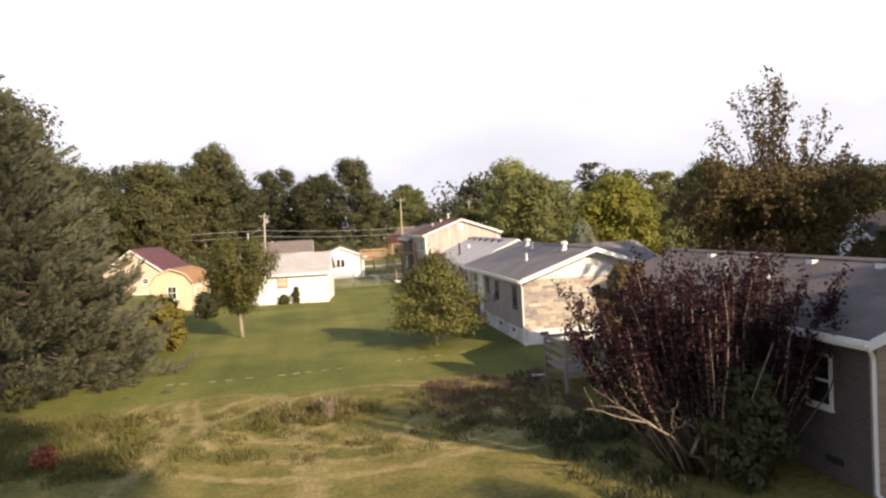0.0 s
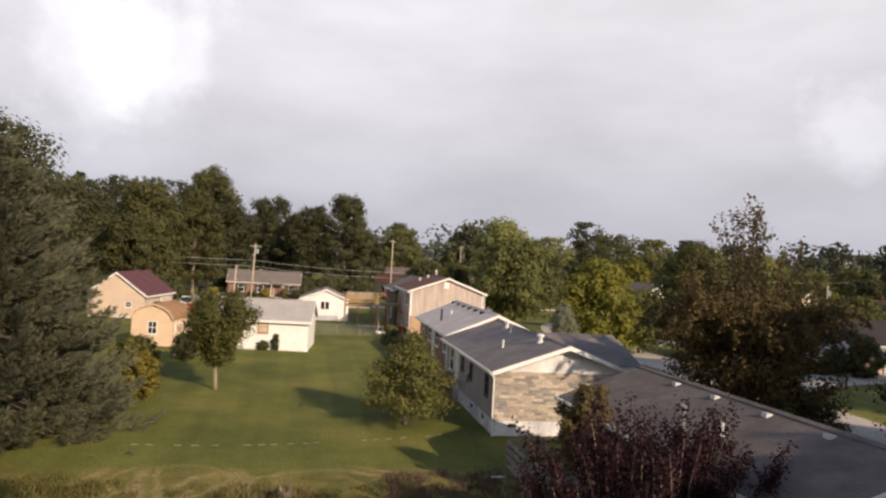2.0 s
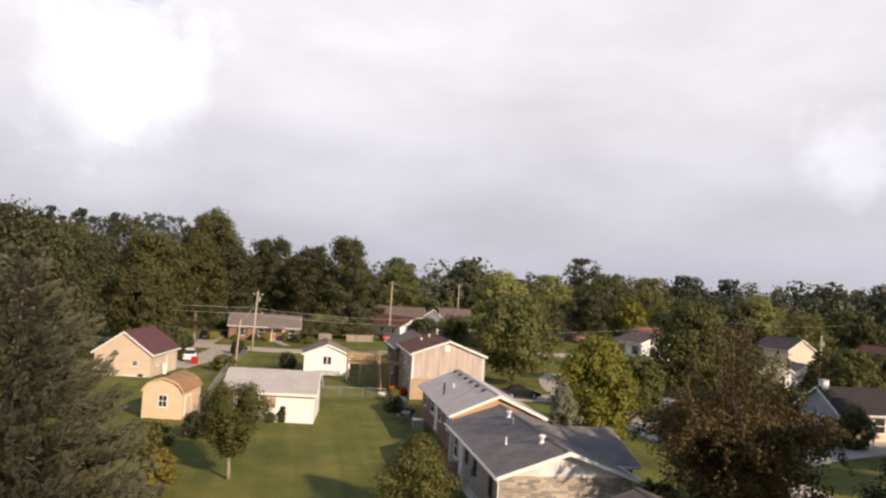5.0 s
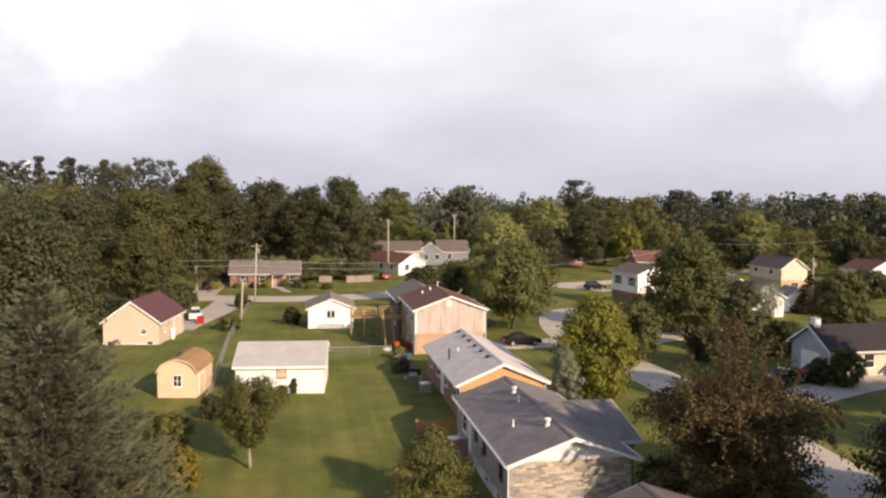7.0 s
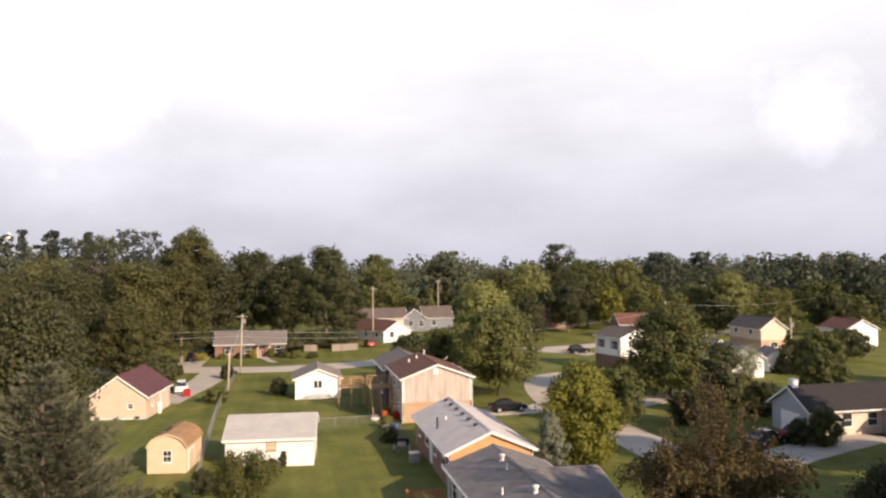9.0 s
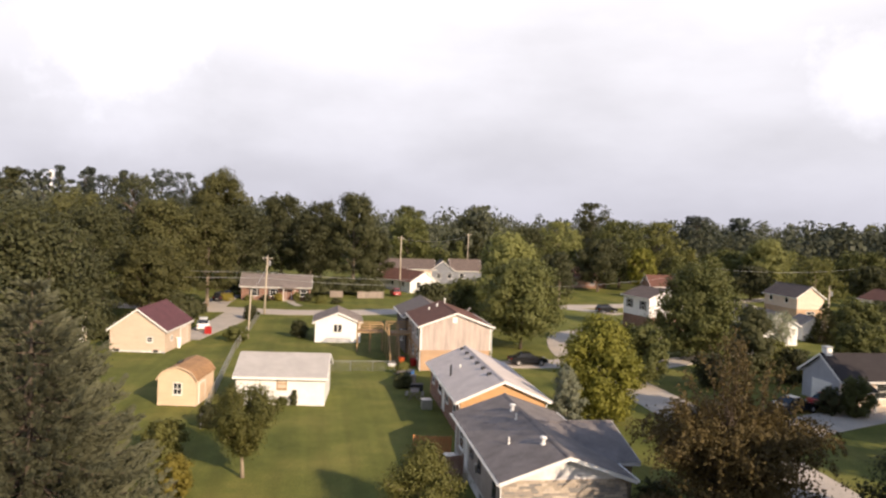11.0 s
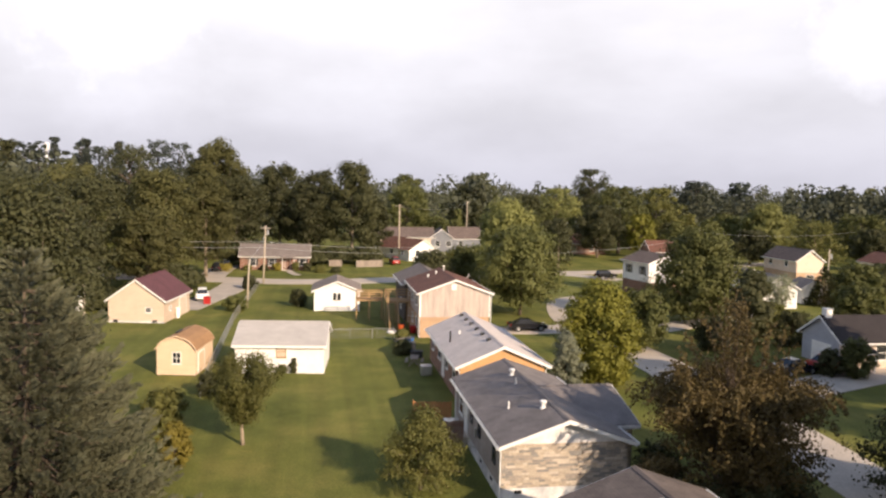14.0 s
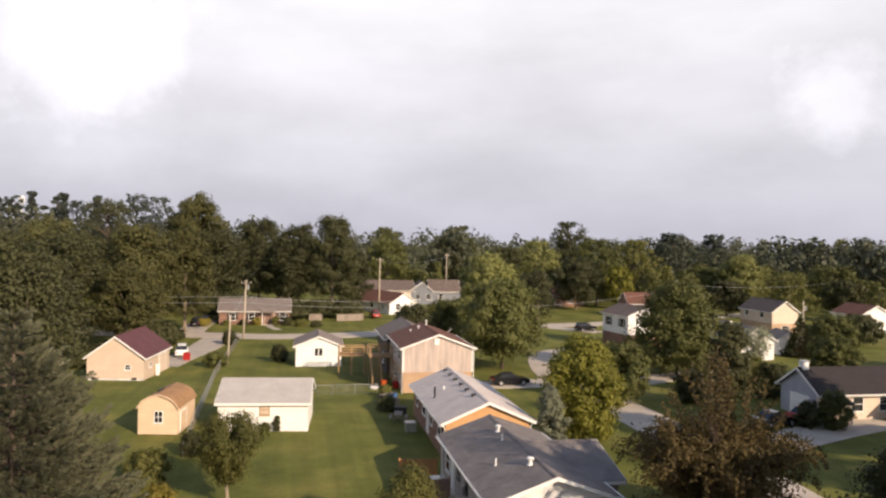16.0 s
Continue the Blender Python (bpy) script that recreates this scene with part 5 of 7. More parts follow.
def make_conifer(x, y, h, r, leaves, label, seed=1, whorls=24, per=9, name="spruce_tree", plume=1.2, needles=120, length=0.34, width=0.06, group="", foot=0.4, taper=0.84):
    """An evergreen: tiers of boughs that droop, then turn up into soft plumes of needles with dark gaps between the tiers."""
    rng_py, rng = random.Random(seed), np.random.default_rng(seed)
    t = thing(name, x, y, gz(x, y), 0, label, "tree", group)
    lines = [([(0, 0, -0.3), (0, 0, h * 0.5), (0, 0, h * 0.97)], [0.28, 0.16, 0.02])]
    pts, axes, outs = [], [], []
    for k in range(whorls):
        f = k / (whorls - 1)
        z = foot + (h - 0.5 - foot) * f
        ring = r * (1 - f) ** taper + 0.16
        count = max(4, int(per * (1 - f * 0.5)))
        for j in range(count):
            a = 2 * math.pi * (j + 0.5 * (k % 2)) / count + k * 0.41 + rng_py.uniform(-0.22, 0.22)
            ln = ring * rng_py.uniform(0.72, 1.08)
            rise = rng_py.uniform(-0.22, 0.22) * (h / whorls)
            droop = -0.26 * ln * (1 - f * 0.95)
            d = Vector((math.cos(a), math.sin(a), 0))
            side = Vector((-d.y, d.x, 0))

            def along(g):
                return d * ln * g + Vector((0, 0, z + rise + droop * math.sin(math.pi * 0.5 * min(1, g * 1.25)) + 0.2 * ln * max(0, g - 0.62) ** 1.5))

            if ln > 0.8:
                lines.append(([(0, 0, z), tuple(along(0.5)), tuple(along(0.97))], [0.05, 0.032, 0.01]))
            plumes = max(3, int(2 + ln * 1.7))
            for i in range(plumes):
                g = 0.36 + 0.62 * (i + rng_py.random()) / plumes
                s_ = -1 if i % 2 else 1
                wide = (1.04 - g) * 0.62 * ln * rng_py.uniform(0.15, 1.0)
                q = along(g) + side * s_ * wide + Vector((0, 0, -0.06 * wide))
                way = d * rng_py.uniform(0.6, 1.0) + side * s_ * (0.15 + 0.5 * (1 - g)) + Vector((0, 0, rng_py.uniform(0.1, 0.5)))
                way.normalize()
                pl = plume * rng_py.uniform(0.7, 1.2) * (0.45 + 0.55 * min(1, ln / 3))
                m = max(30, int(needles * pl / plume))
                s = rng.random(m)[:, None]
                spread = rng.normal(0, 1, (m, 3))
                spread /= np.linalg.norm(spread, axis=1, keepdims=True)
                fat = 0.2 * pl * np.sqrt(np.clip(1.08 - s, 0, 1)) * np.clip(0.35 + 2.2 * s, 0, 1) + 0.02
                pts.append(np.array(q) + np.array(way) * (s * pl) + np.array([0, 0, 0.18]) * pl * s ** 2 + spread * fat)
                axes.append(np.array(way) + spread * 0.5 + np.array([0, 0, 0.25]) * s)
                outs.append(spread + np.array(d) * 0.45 + np.array([0, 0, 0.45]))
    part("trunk", tubes(lines, 6), M_BARK, t, smooth=True)
    ob = new("foliage", needle_mesh("foliage", np.concatenate(pts), np.concatenate(axes), length, width, rng, leaves, np.concatenate(outs)))
    ob.parent = t
    return t


# near trees
make_conifer(-12.1, 36.0, 13.1, 6.75, L_SPRUCE, "tall blue-green spruce with drooping branches", 3, 26, 11, plume=1.25, needles=115, length=0.26, width=0.068, foot=0.3)
make_tree(-19.3, 54.5, 16.2, 5.7, 1.4, L_DEEP, "broad dark-leaved tree behind the spruce", 4, 18000, 0.21, M_PALEBARK, 0.34, "round", shoots=130, flat=0.75)
make_tree(-3.45, 46.3, 5.75, 2.6, 1.55, L_OLIVE, "young olive-green tree with a bare pale trunk", 5, 24000, 0.09, M_PALEBARK, 0.12, "vase", lean=(0.15, 0), shoots=95, flat=0.85, tuft=1.0)
make_tree(6.65, 38.5, 4.6, 3.55, 0.8, L_OLIVE, "low spreading tree with olive leaves on the lawn", 6, 26000, 0.09, M_PALEBARK, 0.13, "spread", shoots=96, flat=0.36)


def bronze_tree():
    """A broad flat-topped dome of bronze leaves on a short trunk, with a few thin wisps above it."""
    rng_py, rng = random.Random(7), np.random.default_rng(7)
    t = thing("tree", 21.5, 33.0, 0, 0, "broad bronze-leaved tree with thin wispy top shoots", "tree")
    lines, pts, outs = [], [], []
    for k in range(225):
        a, d = k * 2.39996, 4.5 * math.sqrt((k + 0.5) / 225) * rng_py.uniform(0.9, 1.06)
        rim = d / 4.5
        top = 7.3 - 0.9 * rim ** 2 + rng_py.uniform(-0.8, 0.6) if k % 3 else rng_py.uniform(0.6, 6.0)
        if k % 3 == 0:
            d = max(d, 4.5 * rng_py.uniform(0.6, 1.0))
        tip = Vector((math.cos(a) * d, math.sin(a) * d, top))
        foot = Vector((math.cos(a) * 0.3, math.sin(a) * 0.3, min(3.4, max(0.7, top - 0.8 * d))))
        ln = (tip - foot).length
        line = [foot.lerp(tip, g / 5) + Vector((rng_py.uniform(-1, 1), rng_py.uniform(-1, 1), rng_py.uniform(-1, 1))) * ln * 0.03 + Vector((0, 0, ln * 0.12 * math.sin(math.pi * g / 5))) for g in range(6)]
        lines.append((line, [0.06, 0.05, 0.038, 0.026, 0.015, 0.005]))
        p, d_ = shoot_leaves(line, int((60 + 44 * ln) * (1.15 - 0.5 * rim ** 2)), 0.35, 0.7, rng)
        pts.append(p)
        outs.append(d_)
        # fine twig ends that droop over the rim
        if rim > 0.7 and k % 3:
            drop = [tip, tip + Vector((math.cos(a) * 0.45, math.sin(a) * 0.45, -0.15)), tip + Vector((math.cos(a) * 0.75, math.sin(a) * 0.75, -0.65))]
            lines.append((drop, [0.008, 0.006, 0.003]))
            p, d_ = shoot_leaves(drop, 40, 0.0, 0.2, rng)
            pts.append(p)
            outs.append(d_)
    for cx, cy, high, wide, many in ((-1.1, -0.8, 12.2, 2.2, 18), (1.4, 0.0, 11.3, 1.9, 12), (-3.4, -0.5, 9.0, 1.4, 9), (3.2, 0, 9.0, 1.5, 9)):
        for k in range(many):
            a, d = rng_py.uniform(0, 6.28), wide * math.sqrt(rng_py.random())
            tip = Vector((cx + math.cos(a) * d, cy + math.sin(a) * d, high - 3.0 * (d / wide) * rng_py.uniform(0.5, 1.2)))
            root_ = Vector((cx * 0.8, cy, 6.4))
            line = [root_.lerp(tip, g / 5) + Vector((rng_py.uniform(-0.12, 0.12), rng_py.uniform(-0.12, 0.12), 0)) for g in range(6)]
            lines.append((line, [0.04, 0.03, 0.024, 0.017, 0.011, 0.005]))
            p, d_ = shoot_leaves(line, 105, 0.3, 0.36, rng)
            pts.append(p)
            outs.append(d_)
    stem = ([(0, 0, -0.3), (0.1, 0, 1.0), (0, 0, 3.0), (-0.2, 0, 6.0)], [0.3, 0.24, 0.2, 0.08])
    part("trunk", tubes([stem, *lines], 6), M_BARK, t, smooth=True)
    p, d = np.concatenate(pts), np.concatenate(outs)
    ob = new("crown", leaf_mesh("crown", p, crown_way(p, d, 10, 5.5, 0), 0.108, rng, L_BRONZE))
    ob.parent = t


def purple_shrub():
    """Upright stems that fan out of a broad stool, with dark purple leaves all along them."""
    rng_py, rng = random.Random(8), np.random.default_rng(8)
    t = thing("shrub", 9.85, 18.7, 0, 0, "overgrown purple-leaved shrub with many bare stems", "shrub")
    pts, outs = [], []
    for k in range(104):
        a, out_ = rng_py.uniform(0, 6.28), math.sqrt(rng_py.random())
        top = rng_py.uniform(3.5, 5.15) * (1.02 - 0.09 * out_ ** 2)
        b0 = Vector((math.cos(a) * out_ * 0.8, math.sin(a) * out_ * 0.8, -0.1))
        tip = Vector((math.cos(a) * out_ * 3.3 + rng_py.uniform(-0.3, 0.3), math.sin(a) * out_ * 2.2 + rng_py.uniform(-0.3, 0.3), top))
        line = []
        for j in range(6):
            q = b0.lerp(tip, j / 5)
            q.x += math.cos(a) * out_ * 0.3 * math.sin(math.pi * j / 5) + rng_py.uniform(-0.08, 0.08)
            q.y += math.sin(a) * out_ * 0.3 * math.sin(math.pi * j / 5) + rng_py.uniform(-0.08, 0.08)
            line.append(q)
        part("stem", tubes([(line, [0.034, 0.03, 0.024, 0.018, 0.011, 0.005])], 5), M_PALEBARK if k % 3 == 0 else M_BARK, t, smooth=True)
        p, d = shoot_leaves(line, 250, 0.3 if out_ > 0.5 else 0.42, 0.27, rng)
        pts.append(p)
        outs.append(d)
        # side sprays
        for j in (3, 4):
            side = [line[j], line[j] + Vector((rng_py.uniform(-0.5, 0.5), rng_py.uniform(-0.5, 0.5), rng_py.uniform(0.3, 0.8)))]
            p, d = shoot_leaves(side, 60, 0.1, 0.14, rng)
            pts.append(p)
            outs.append(d)
    for k in range(6):
        u = -1 + k / 2.5
        line = [Vector((u * 0.7 + 0.3, -0.9, -0.1)), Vector((u * 1.0 + 0.4 + rng_py.uniform(-0.15, 0.15), -1.35, 0.9)), Vector((u * 1.4 + 0.5 + rng_py.uniform(-0.2, 0.2), -1.8, 2.0)), Vector((u * 1.7 + 0.6 + rng_py.uniform(-0.2, 0.2), -2.1, 3.2))]
        part("stem", tubes([(line, [0.026, 0.022, 0.017, 0.008])], 5), M_PALEBARK if k == 2 else M_BARK, t, smooth=True)
    ob = new("foliage", leaf_mesh("foliage", np.concatenate(pts), np.concatenate(outs), 0.062, rng, L_PURPLE))
    tagged(ob, kind="stuff")
    ob.parent = t


bronze_tree()
for _k, (_x, _y, _h, _r) in enumerate(((17.9, 33.4, 3.4, 1.9), (18.8, 30.6, 3.0, 1.7), (20.9, 29.6, 3.2, 1.8), (22.9, 30.6, 3.6, 2.0), (23.2, 33.4, 4.4, 2.3), (19.2, 36.3, 3.0, 1.7), (21.9, 31.4, 4.4, 2.2))):
    make_tree(_x, _y, _h, _r, 0.1, L_BRONZE if _k in (0, 4, 6) else L_DEEP, "dark shrub growing below the bronze tree", 810 + _k, 4500, 0.11, None, 0.05, "round", 20, "shrub", "shrub", "shrubs below the bronze tree", shoots=40)
purple_shrub()
make_tree(10.9, 25.4, 4.5, 1.25, 1.6, L_BRONZE, "narrow bronze shrub against the house wall", 9, 8000, 0.09, M_PALEBARK, 0.08, "round", 20, "shrub", "shrub", shoots=40)
make_tree(10.0, 17.3, 2.7, 1.05, 0.1, L_DEEP, "green shrub growing through the purple one", 23, 5000, 0.09, M_PALEBARK, 0.04, "round", 30, "shrub", "shrub", shoots=40)
make_tree(10.9, 21.8, 3.5, 1.0, 0.2, L_PURPLE, "dark purple shrub against the house wall", 10, 6000, 0.085, M_BARK, 0.05, "vase", 18, "shrub", "shrub", shoots=40)
make_tree(33.5, 33.0, 6.4, 4.2, 0.3, L_DEEP, "dark green tree at the street's edge", 24, 18000, 0.15, None, 0.14, "round", shoots=90)

# street trees and gardens on the street side
make_tree(28.2, 96.0, 12.6, 6.2, 1.9, L_GREEN, "broad green street tree with a short trunk", 11, 15000, 0.27, None, 0.28, "round", shoots=130)
make_tree(30.3, 112.0, 16.0, 6.0, 3.0, L_LIGHT, "tall light green tree behind another", 12, 13000, 0.3, None, 0.3, "round", shoots=110)
make_tree(24.4, 57.8, 9.0, 4.1, 0.6, L_YELLOW, "maple turning from green to yellow", 13, 19000, 0.19, None, 0.18, "egg", shoots=140)
make_tree(20.2, 54.2, 5.6, 1.6, 0.2, L_SILVER, "small silvery green garden tree", 14, 8000, 0.13, None, 0.08, "egg", shoots=60)
make_tree(34.6, 72.0, 6.6, 3.5, 0.8, L_GREEN, "green garden tree by the street", 15, 10000, 0.22, None, 0.16, "round", shoots=80)
make_tree(50.2, 89.0, 12.6, 7.0, 1.0, L_GREEN, "large pyramidal green tree by the road", 16, 20000, 0.28, None, 0.26, "egg", shoots=150)
make_tree(48.9, 75.0, 8.4, 2.8, 0.8, L_DEEP, "dark green tree by the street corner", 17, 11000, 0.23, None, 0.18, "egg", shoots=80)
make_tree(41.9, 71.3, 3.7, 2.3, 0.1, L_DEEP, "dark rounded shrub in the grass", 18, 5000, 0.16, None, 0.06, "round", 22, "shrub", "shrub", shoots=50)
make_tree(52.9, 73.0, 4.0, 2.6, 0.1, L_DEEP, "dark green shrub in the shaded garden", 35, 5000, 0.17, None, 0.06, "round", 22, "shrub", "shrub", shoots=50)
make_tree(49.3, 58.8, 3.7, 2.1, 0.1, L_GREEN, "green shrub by the grey-sided house", 19, 6000, 0.14, None, 0.06, "round", 22, "shrub", "shrub", shoots=50)
make_tree(47.3, 59.6, 2.6, 1.3, 0.1, L_DEEP, "dark green shrub by the garage", 25, 3500, 0.14, None, 0.06, "round", 16, "shrub", "shrub", shoots=40)
make_tree(64.0, 92.0, 6.5, 3.2, 0.6, L_SILVER, "thin silvery bare-twigged tree", 26, 3000, 0.18, M_PALEBARK, 0.12, "vase", shoots=70)
make_tree(57.0, 83.0, 3.4, 2.4, 0.2, L_OLIVE, "rounded olive green tree in a garden", 27, 5000, 0.22, None, 0.14, "round", shoots=80)
make_conifer(80.0, 104.0, 6.4, 2.4, L_DEEP, "dark green conifer among the gardens", 28, 14, 8, plume=0.8, needles=30, length=0.4, width=0.12)
make_tree(86.0, 104.0, 6.9, 5.2, 0.4, L_GREEN, "spreading green tree among the gardens", 29, 12000, 0.3, None, 0.2, "round", shoots=90)
make_tree(70.0, 84.0, 5.6, 3.6, 0.3, L_GREEN, "low green tree behind the grey-sided house", 30, 9000, 0.25, None, 0.14, "round", shoots=70)
make_tree(92.5, 160.0, 8.5, 5.0, 0.4, L_DEEP, "dark green tree beside the far street", 33, 8000, 0.4, None, 0.16, "round", shoots=70)
make_tree(62.5, 109.0, 5.0, 3.2, 0.3, L_DEEP, "dark green tree before the white house", 34, 7000, 0.28, None, 0.14, "round", shoots=60)
make_tree(127.5, 192, 16.2, 8.0, 1.6, L_LIGHT, "pale rounded tree in the distance", 20, 12000, 0.42, None, 0.3, "round", shoots=110)
make_tree(17.0, 104.5, 8.3, 4.0, 0.3, L_DEEP, "dark green shrubby tree behind the beige house", 31, 9000, 0.26, None, 0.14, "round", shoots=80)
make_tree(22.3, 108.0, 8.8, 3.6, 0.3, L_GREEN, "green shrubby tree behind the beige house", 32, 8000, 0.26, None, 0.14, "round", shoots=70)


def wood_tree(x, y, top, r, leaves, seed, shape="round", n=6500, label="tall leafy tree at the edge of the woods", base=0.18):
    h = top - gz(x, y)
    far = math.hypot(x, y)
    shoots = 66 if far < 205 and h > 10 else 0
    r *= 1.18 if shoots else 1.0
    return make_tree(x, y, h, r, h * base, leaves, label, seed, int(n * 1.45) if shoots else int(n * 0.85), 0.17 + 0.00105 * far if shoots else 0.22 + 0.0011 * far, M_PALEBARK if shoots else None, 0.25 + 0.008 * h, shape, 110, group="trees of the woods", inner=0.4, shoots=shoots)


# the edge of the woods beyond the left-hand gardens
wood_tree(-22.0, 176, 27.0, 8.0, L_WOOD, 41, "egg", 9000)
wood_tree(-26.0, 131, 19.2, 7.0, L_WOOD, 42, "round", 9000)
wood_tree(-34.0, 121, 17.2, 7.6, L_DEEP, 43, "round", 9000)
wood_tree(-39.5, 108, 16.0, 6.6, L_WOOD, 44, "round", 9000)
wood_tree(-19.6, 143.5, 18.4, 6.0, L_WOOD, 45, "egg", 8000)
wood_tree(-24.0, 116, 12.5, 4.6, L_WOOD, 46, "round", 6000)
wood_tree(-30.5, 106, 11.0, 4.6, L_DEEP, 47, "round", 6000)
wood_tree(-46.0, 122, 17.0, 7.5, L_DEEP, 48, "round", 7000)
wood_tree(-30.0, 146, 18.2, 7.5, L_DEEP, 49, "round", 7000)
wood_tree(-42.0, 140, 19.6, 8.0, L_WOOD, 50, "round", 7000)
wood_tree(-55.0, 150, 18.0, 8.5, L_DEEP, 51)
wood_tree(-51.0, 220, 26.5, 10.0, L_DEEP, 52)
for _k, (_x, _y, _top, _r, _shape) in enumerate(((-92, 258, 27.5, 6.5, "round"), (-87, 256, 28.0, 5.0, "round"), (-82, 255, 29.3, 6.0, "cone"), (-76, 262, 29.0, 6.0, "egg"), (-71, 250, 29.0, 6.0, "cone"), (-62, 252, 28.5, 6.0, "cone"), (-66, 246, 26.5, 8.5, "round"), (-57, 244, 26.5, 8.5, "round"), (-52, 262, 30.0, 8.0, "round"), (-44, 256, 29.0, 8.0, "round"), (-102, 262, 27.0, 7.0, "egg"))):
    wood_tree(_x, _y, _top, _r, L_DUSK, 700 + _k, _shape, 4000, "tall dark tree on the wooded rise")
wood_tree(-75.0, 200, 25.5, 9.0, L_DEEP, 53, "cone")
wood_tree(-68.0, 170, 19.0, 8.0, L_WOOD, 54)
wood_tree(-24.0, 178, 23.0, 8.0, L_DEEP, 55)
wood_tree(-8.4, 190, 22.0, 7.6, L_DEEP, 56, "round", 7000)
wood_tree(1.4, 200, 20.8, 7.0, L_DEEP, 57, "round", 6000)
wood_tree(9.2, 178, 22.8, 6.8, L_DEEP, 58, "egg", 8000)
wood_tree(-1.0, 180, 17.0, 6.4, L_DEEP, 59, "round", 6000)
wood_tree(14.0, 186, 14.0, 5.0, L_DEEP, 60)
wood_tree(-17.0, 172, 19.0, 7.0, L_DEEP, 61)
# trees over the roofs towards the horizon
wood_tree(30.0, 240, 17.0, 9.0, L_GREEN, 62)
wood_tree(36.0, 300, 21.5, 10.0, L_GREEN, 63)
wood_tree(52.0, 250, 18.0, 9.0, L_DEEP, 64)
wood_tree(71.0, 320, 23.2, 10.0, L_GREEN, 65)
wood_tree(78.0, 232, 17.2, 9.4, L_LIGHT, 66)
wood_tree(66.0, 226, 15.0, 8.0, L_DEEP, 67)
wood_tree(101, 262, 24.8, 10.0, L_DEEP, 68, "round", 6500)
wood_tree(88.0, 204, 18.2, 11.0, L_GREEN, 69, "round", 8000)
wood_tree(89.5, 192, 10.6, 5.4, L_YELLOW, 83)
wood_tree(228, 300, 18.5, 12.0, L_DUSK, 84)
wood_tree(252, 300, 18.0, 12.0, L_DUSK, 85)
wood_tree(76.0, 190, 13.0, 7.0, L_DEEP, 70)
wood_tree(108, 222, 18.2, 9.0, L_OLIVE, 71)
wood_tree(123, 206, 10.4, 8.0, L_GREEN, 72)
wood_tree(164, 300, 22.2, 10.0, L_DUSK, 73)
wood_tree(197, 320, 22.5, 9.0, L_DUSK, 74)
wood_tree(196, 262, 16.2, 12.0, L_DUSK, 75)
wood_tree(150, 182, 12.0, 10.0, L_GREEN, 76)
wood_tree(275, 330, 22.0, 6.0, L_OLIVE, 77, "vase", 2500)
wood_tree(135, 160, 9.0, 6.5, L_DEEP, 78)
wood_tree(112, 175, 7.5, 7.0, L_DEEP, 79)
wood_tree(60.0, 178, 9.5, 5.0, L_DEEP, 80)
wood_tree(103, 118, 4.6, 5.4, L_DEEP, 81)
wood_tree(93.0, 86, 6.0, 5.0, L_DEEP, 82)


def more_trees():
    """Gardens and woods between and behind the far houses."""
    rng = random.Random(300)
    kept = []
    spots = [(16.5, 30, 197, 207), (33, 53, 194, 210), (54, 66, 112, 125), (100, 110, 138, 155), (68, 92, 100, 125), (70, 83, 198, 210), (118, 131, 136, 152), (90, 106, 166, 178), (118, 140, 186, 198)]
    k = 0
    while len(kept) < 40 and k < 900:
        k += 1
        if len(kept) < 32:
            x, y = rng.uniform(34, 215), rng.uniform(158, 245)
        else:
            x, y = rng.uniform(-80, -48), rng.uniform(95, 200)
        near_street = abs(y - (148 + (x - 58) * 0.5)) < 9 and 40 < x < 130
        in_view = any(a - 6 < x < b + 6 and c - 24 < y < d + 3 for a, b, c, d in spots)
        if near_street or in_view or any(math.hypot(x - u, y - v) < 8 for u, v in kept):
            continue
        kept.append((x, y))
        wood_tree(x, y, rng.uniform(7, 11.5) if x > 0 else rng.uniform(13, 19), rng.uniform(4.5, 7.0), rng.choice((L_GREEN, L_DEEP, L_DEEP, L_GREEN, L_OLIVE)), 400 + k, rng.choice(("round", "egg", "round", "cone")), 2300 if x > 0 else 3400, "leafy tree among the far gardens" if x > 0 else "tall leafy tree at the edge of the woods", 0.08)


more_trees()


def far_woods():
    """All the woods beyond, down to the horizon."""
    rng_py, rng = random.Random(90), np.random.default_rng(90)
    pts, outs = [], []
    for k in range(620):
        y = rng_py.uniform(235, 760) if k > 90 else rng_py.uniform(150, 260)
        if k > 90:
            x = rng_py.uniform(-0.72 * y - 40, 0.98 * y + 60)
        else:
            x = rng_py.uniform(-150, -46) if k % 2 else rng_py.uniform(150, 330)
        h, r = rng_py.uniform(15.5, 23.5) + (2.5 if x < 0 else 0), rng_py.uniform(5.5, 9.5)
        lb = crown_lobes(h, r, h * 0.12, rng_py, 16, rng_py.choice(("round", "round", "egg", "cone")))
        p, d = cloud_points(lb, 235 if k > 90 else 480, rng, 0.15)
        pts.append(p + np.array([x, y, gz(x, y)]))
        outs.append(d)
    ob = new("far_woods", leaf_mesh("far_woods", np.concatenate(pts), np.concatenate(outs), 1.15, rng, L_FAR, loose=0.4))
    tagged(ob, "dense green woods reaching to the horizon", "woods", kind="stuff")


far_woods()

# ---- poles, wires and fences ----


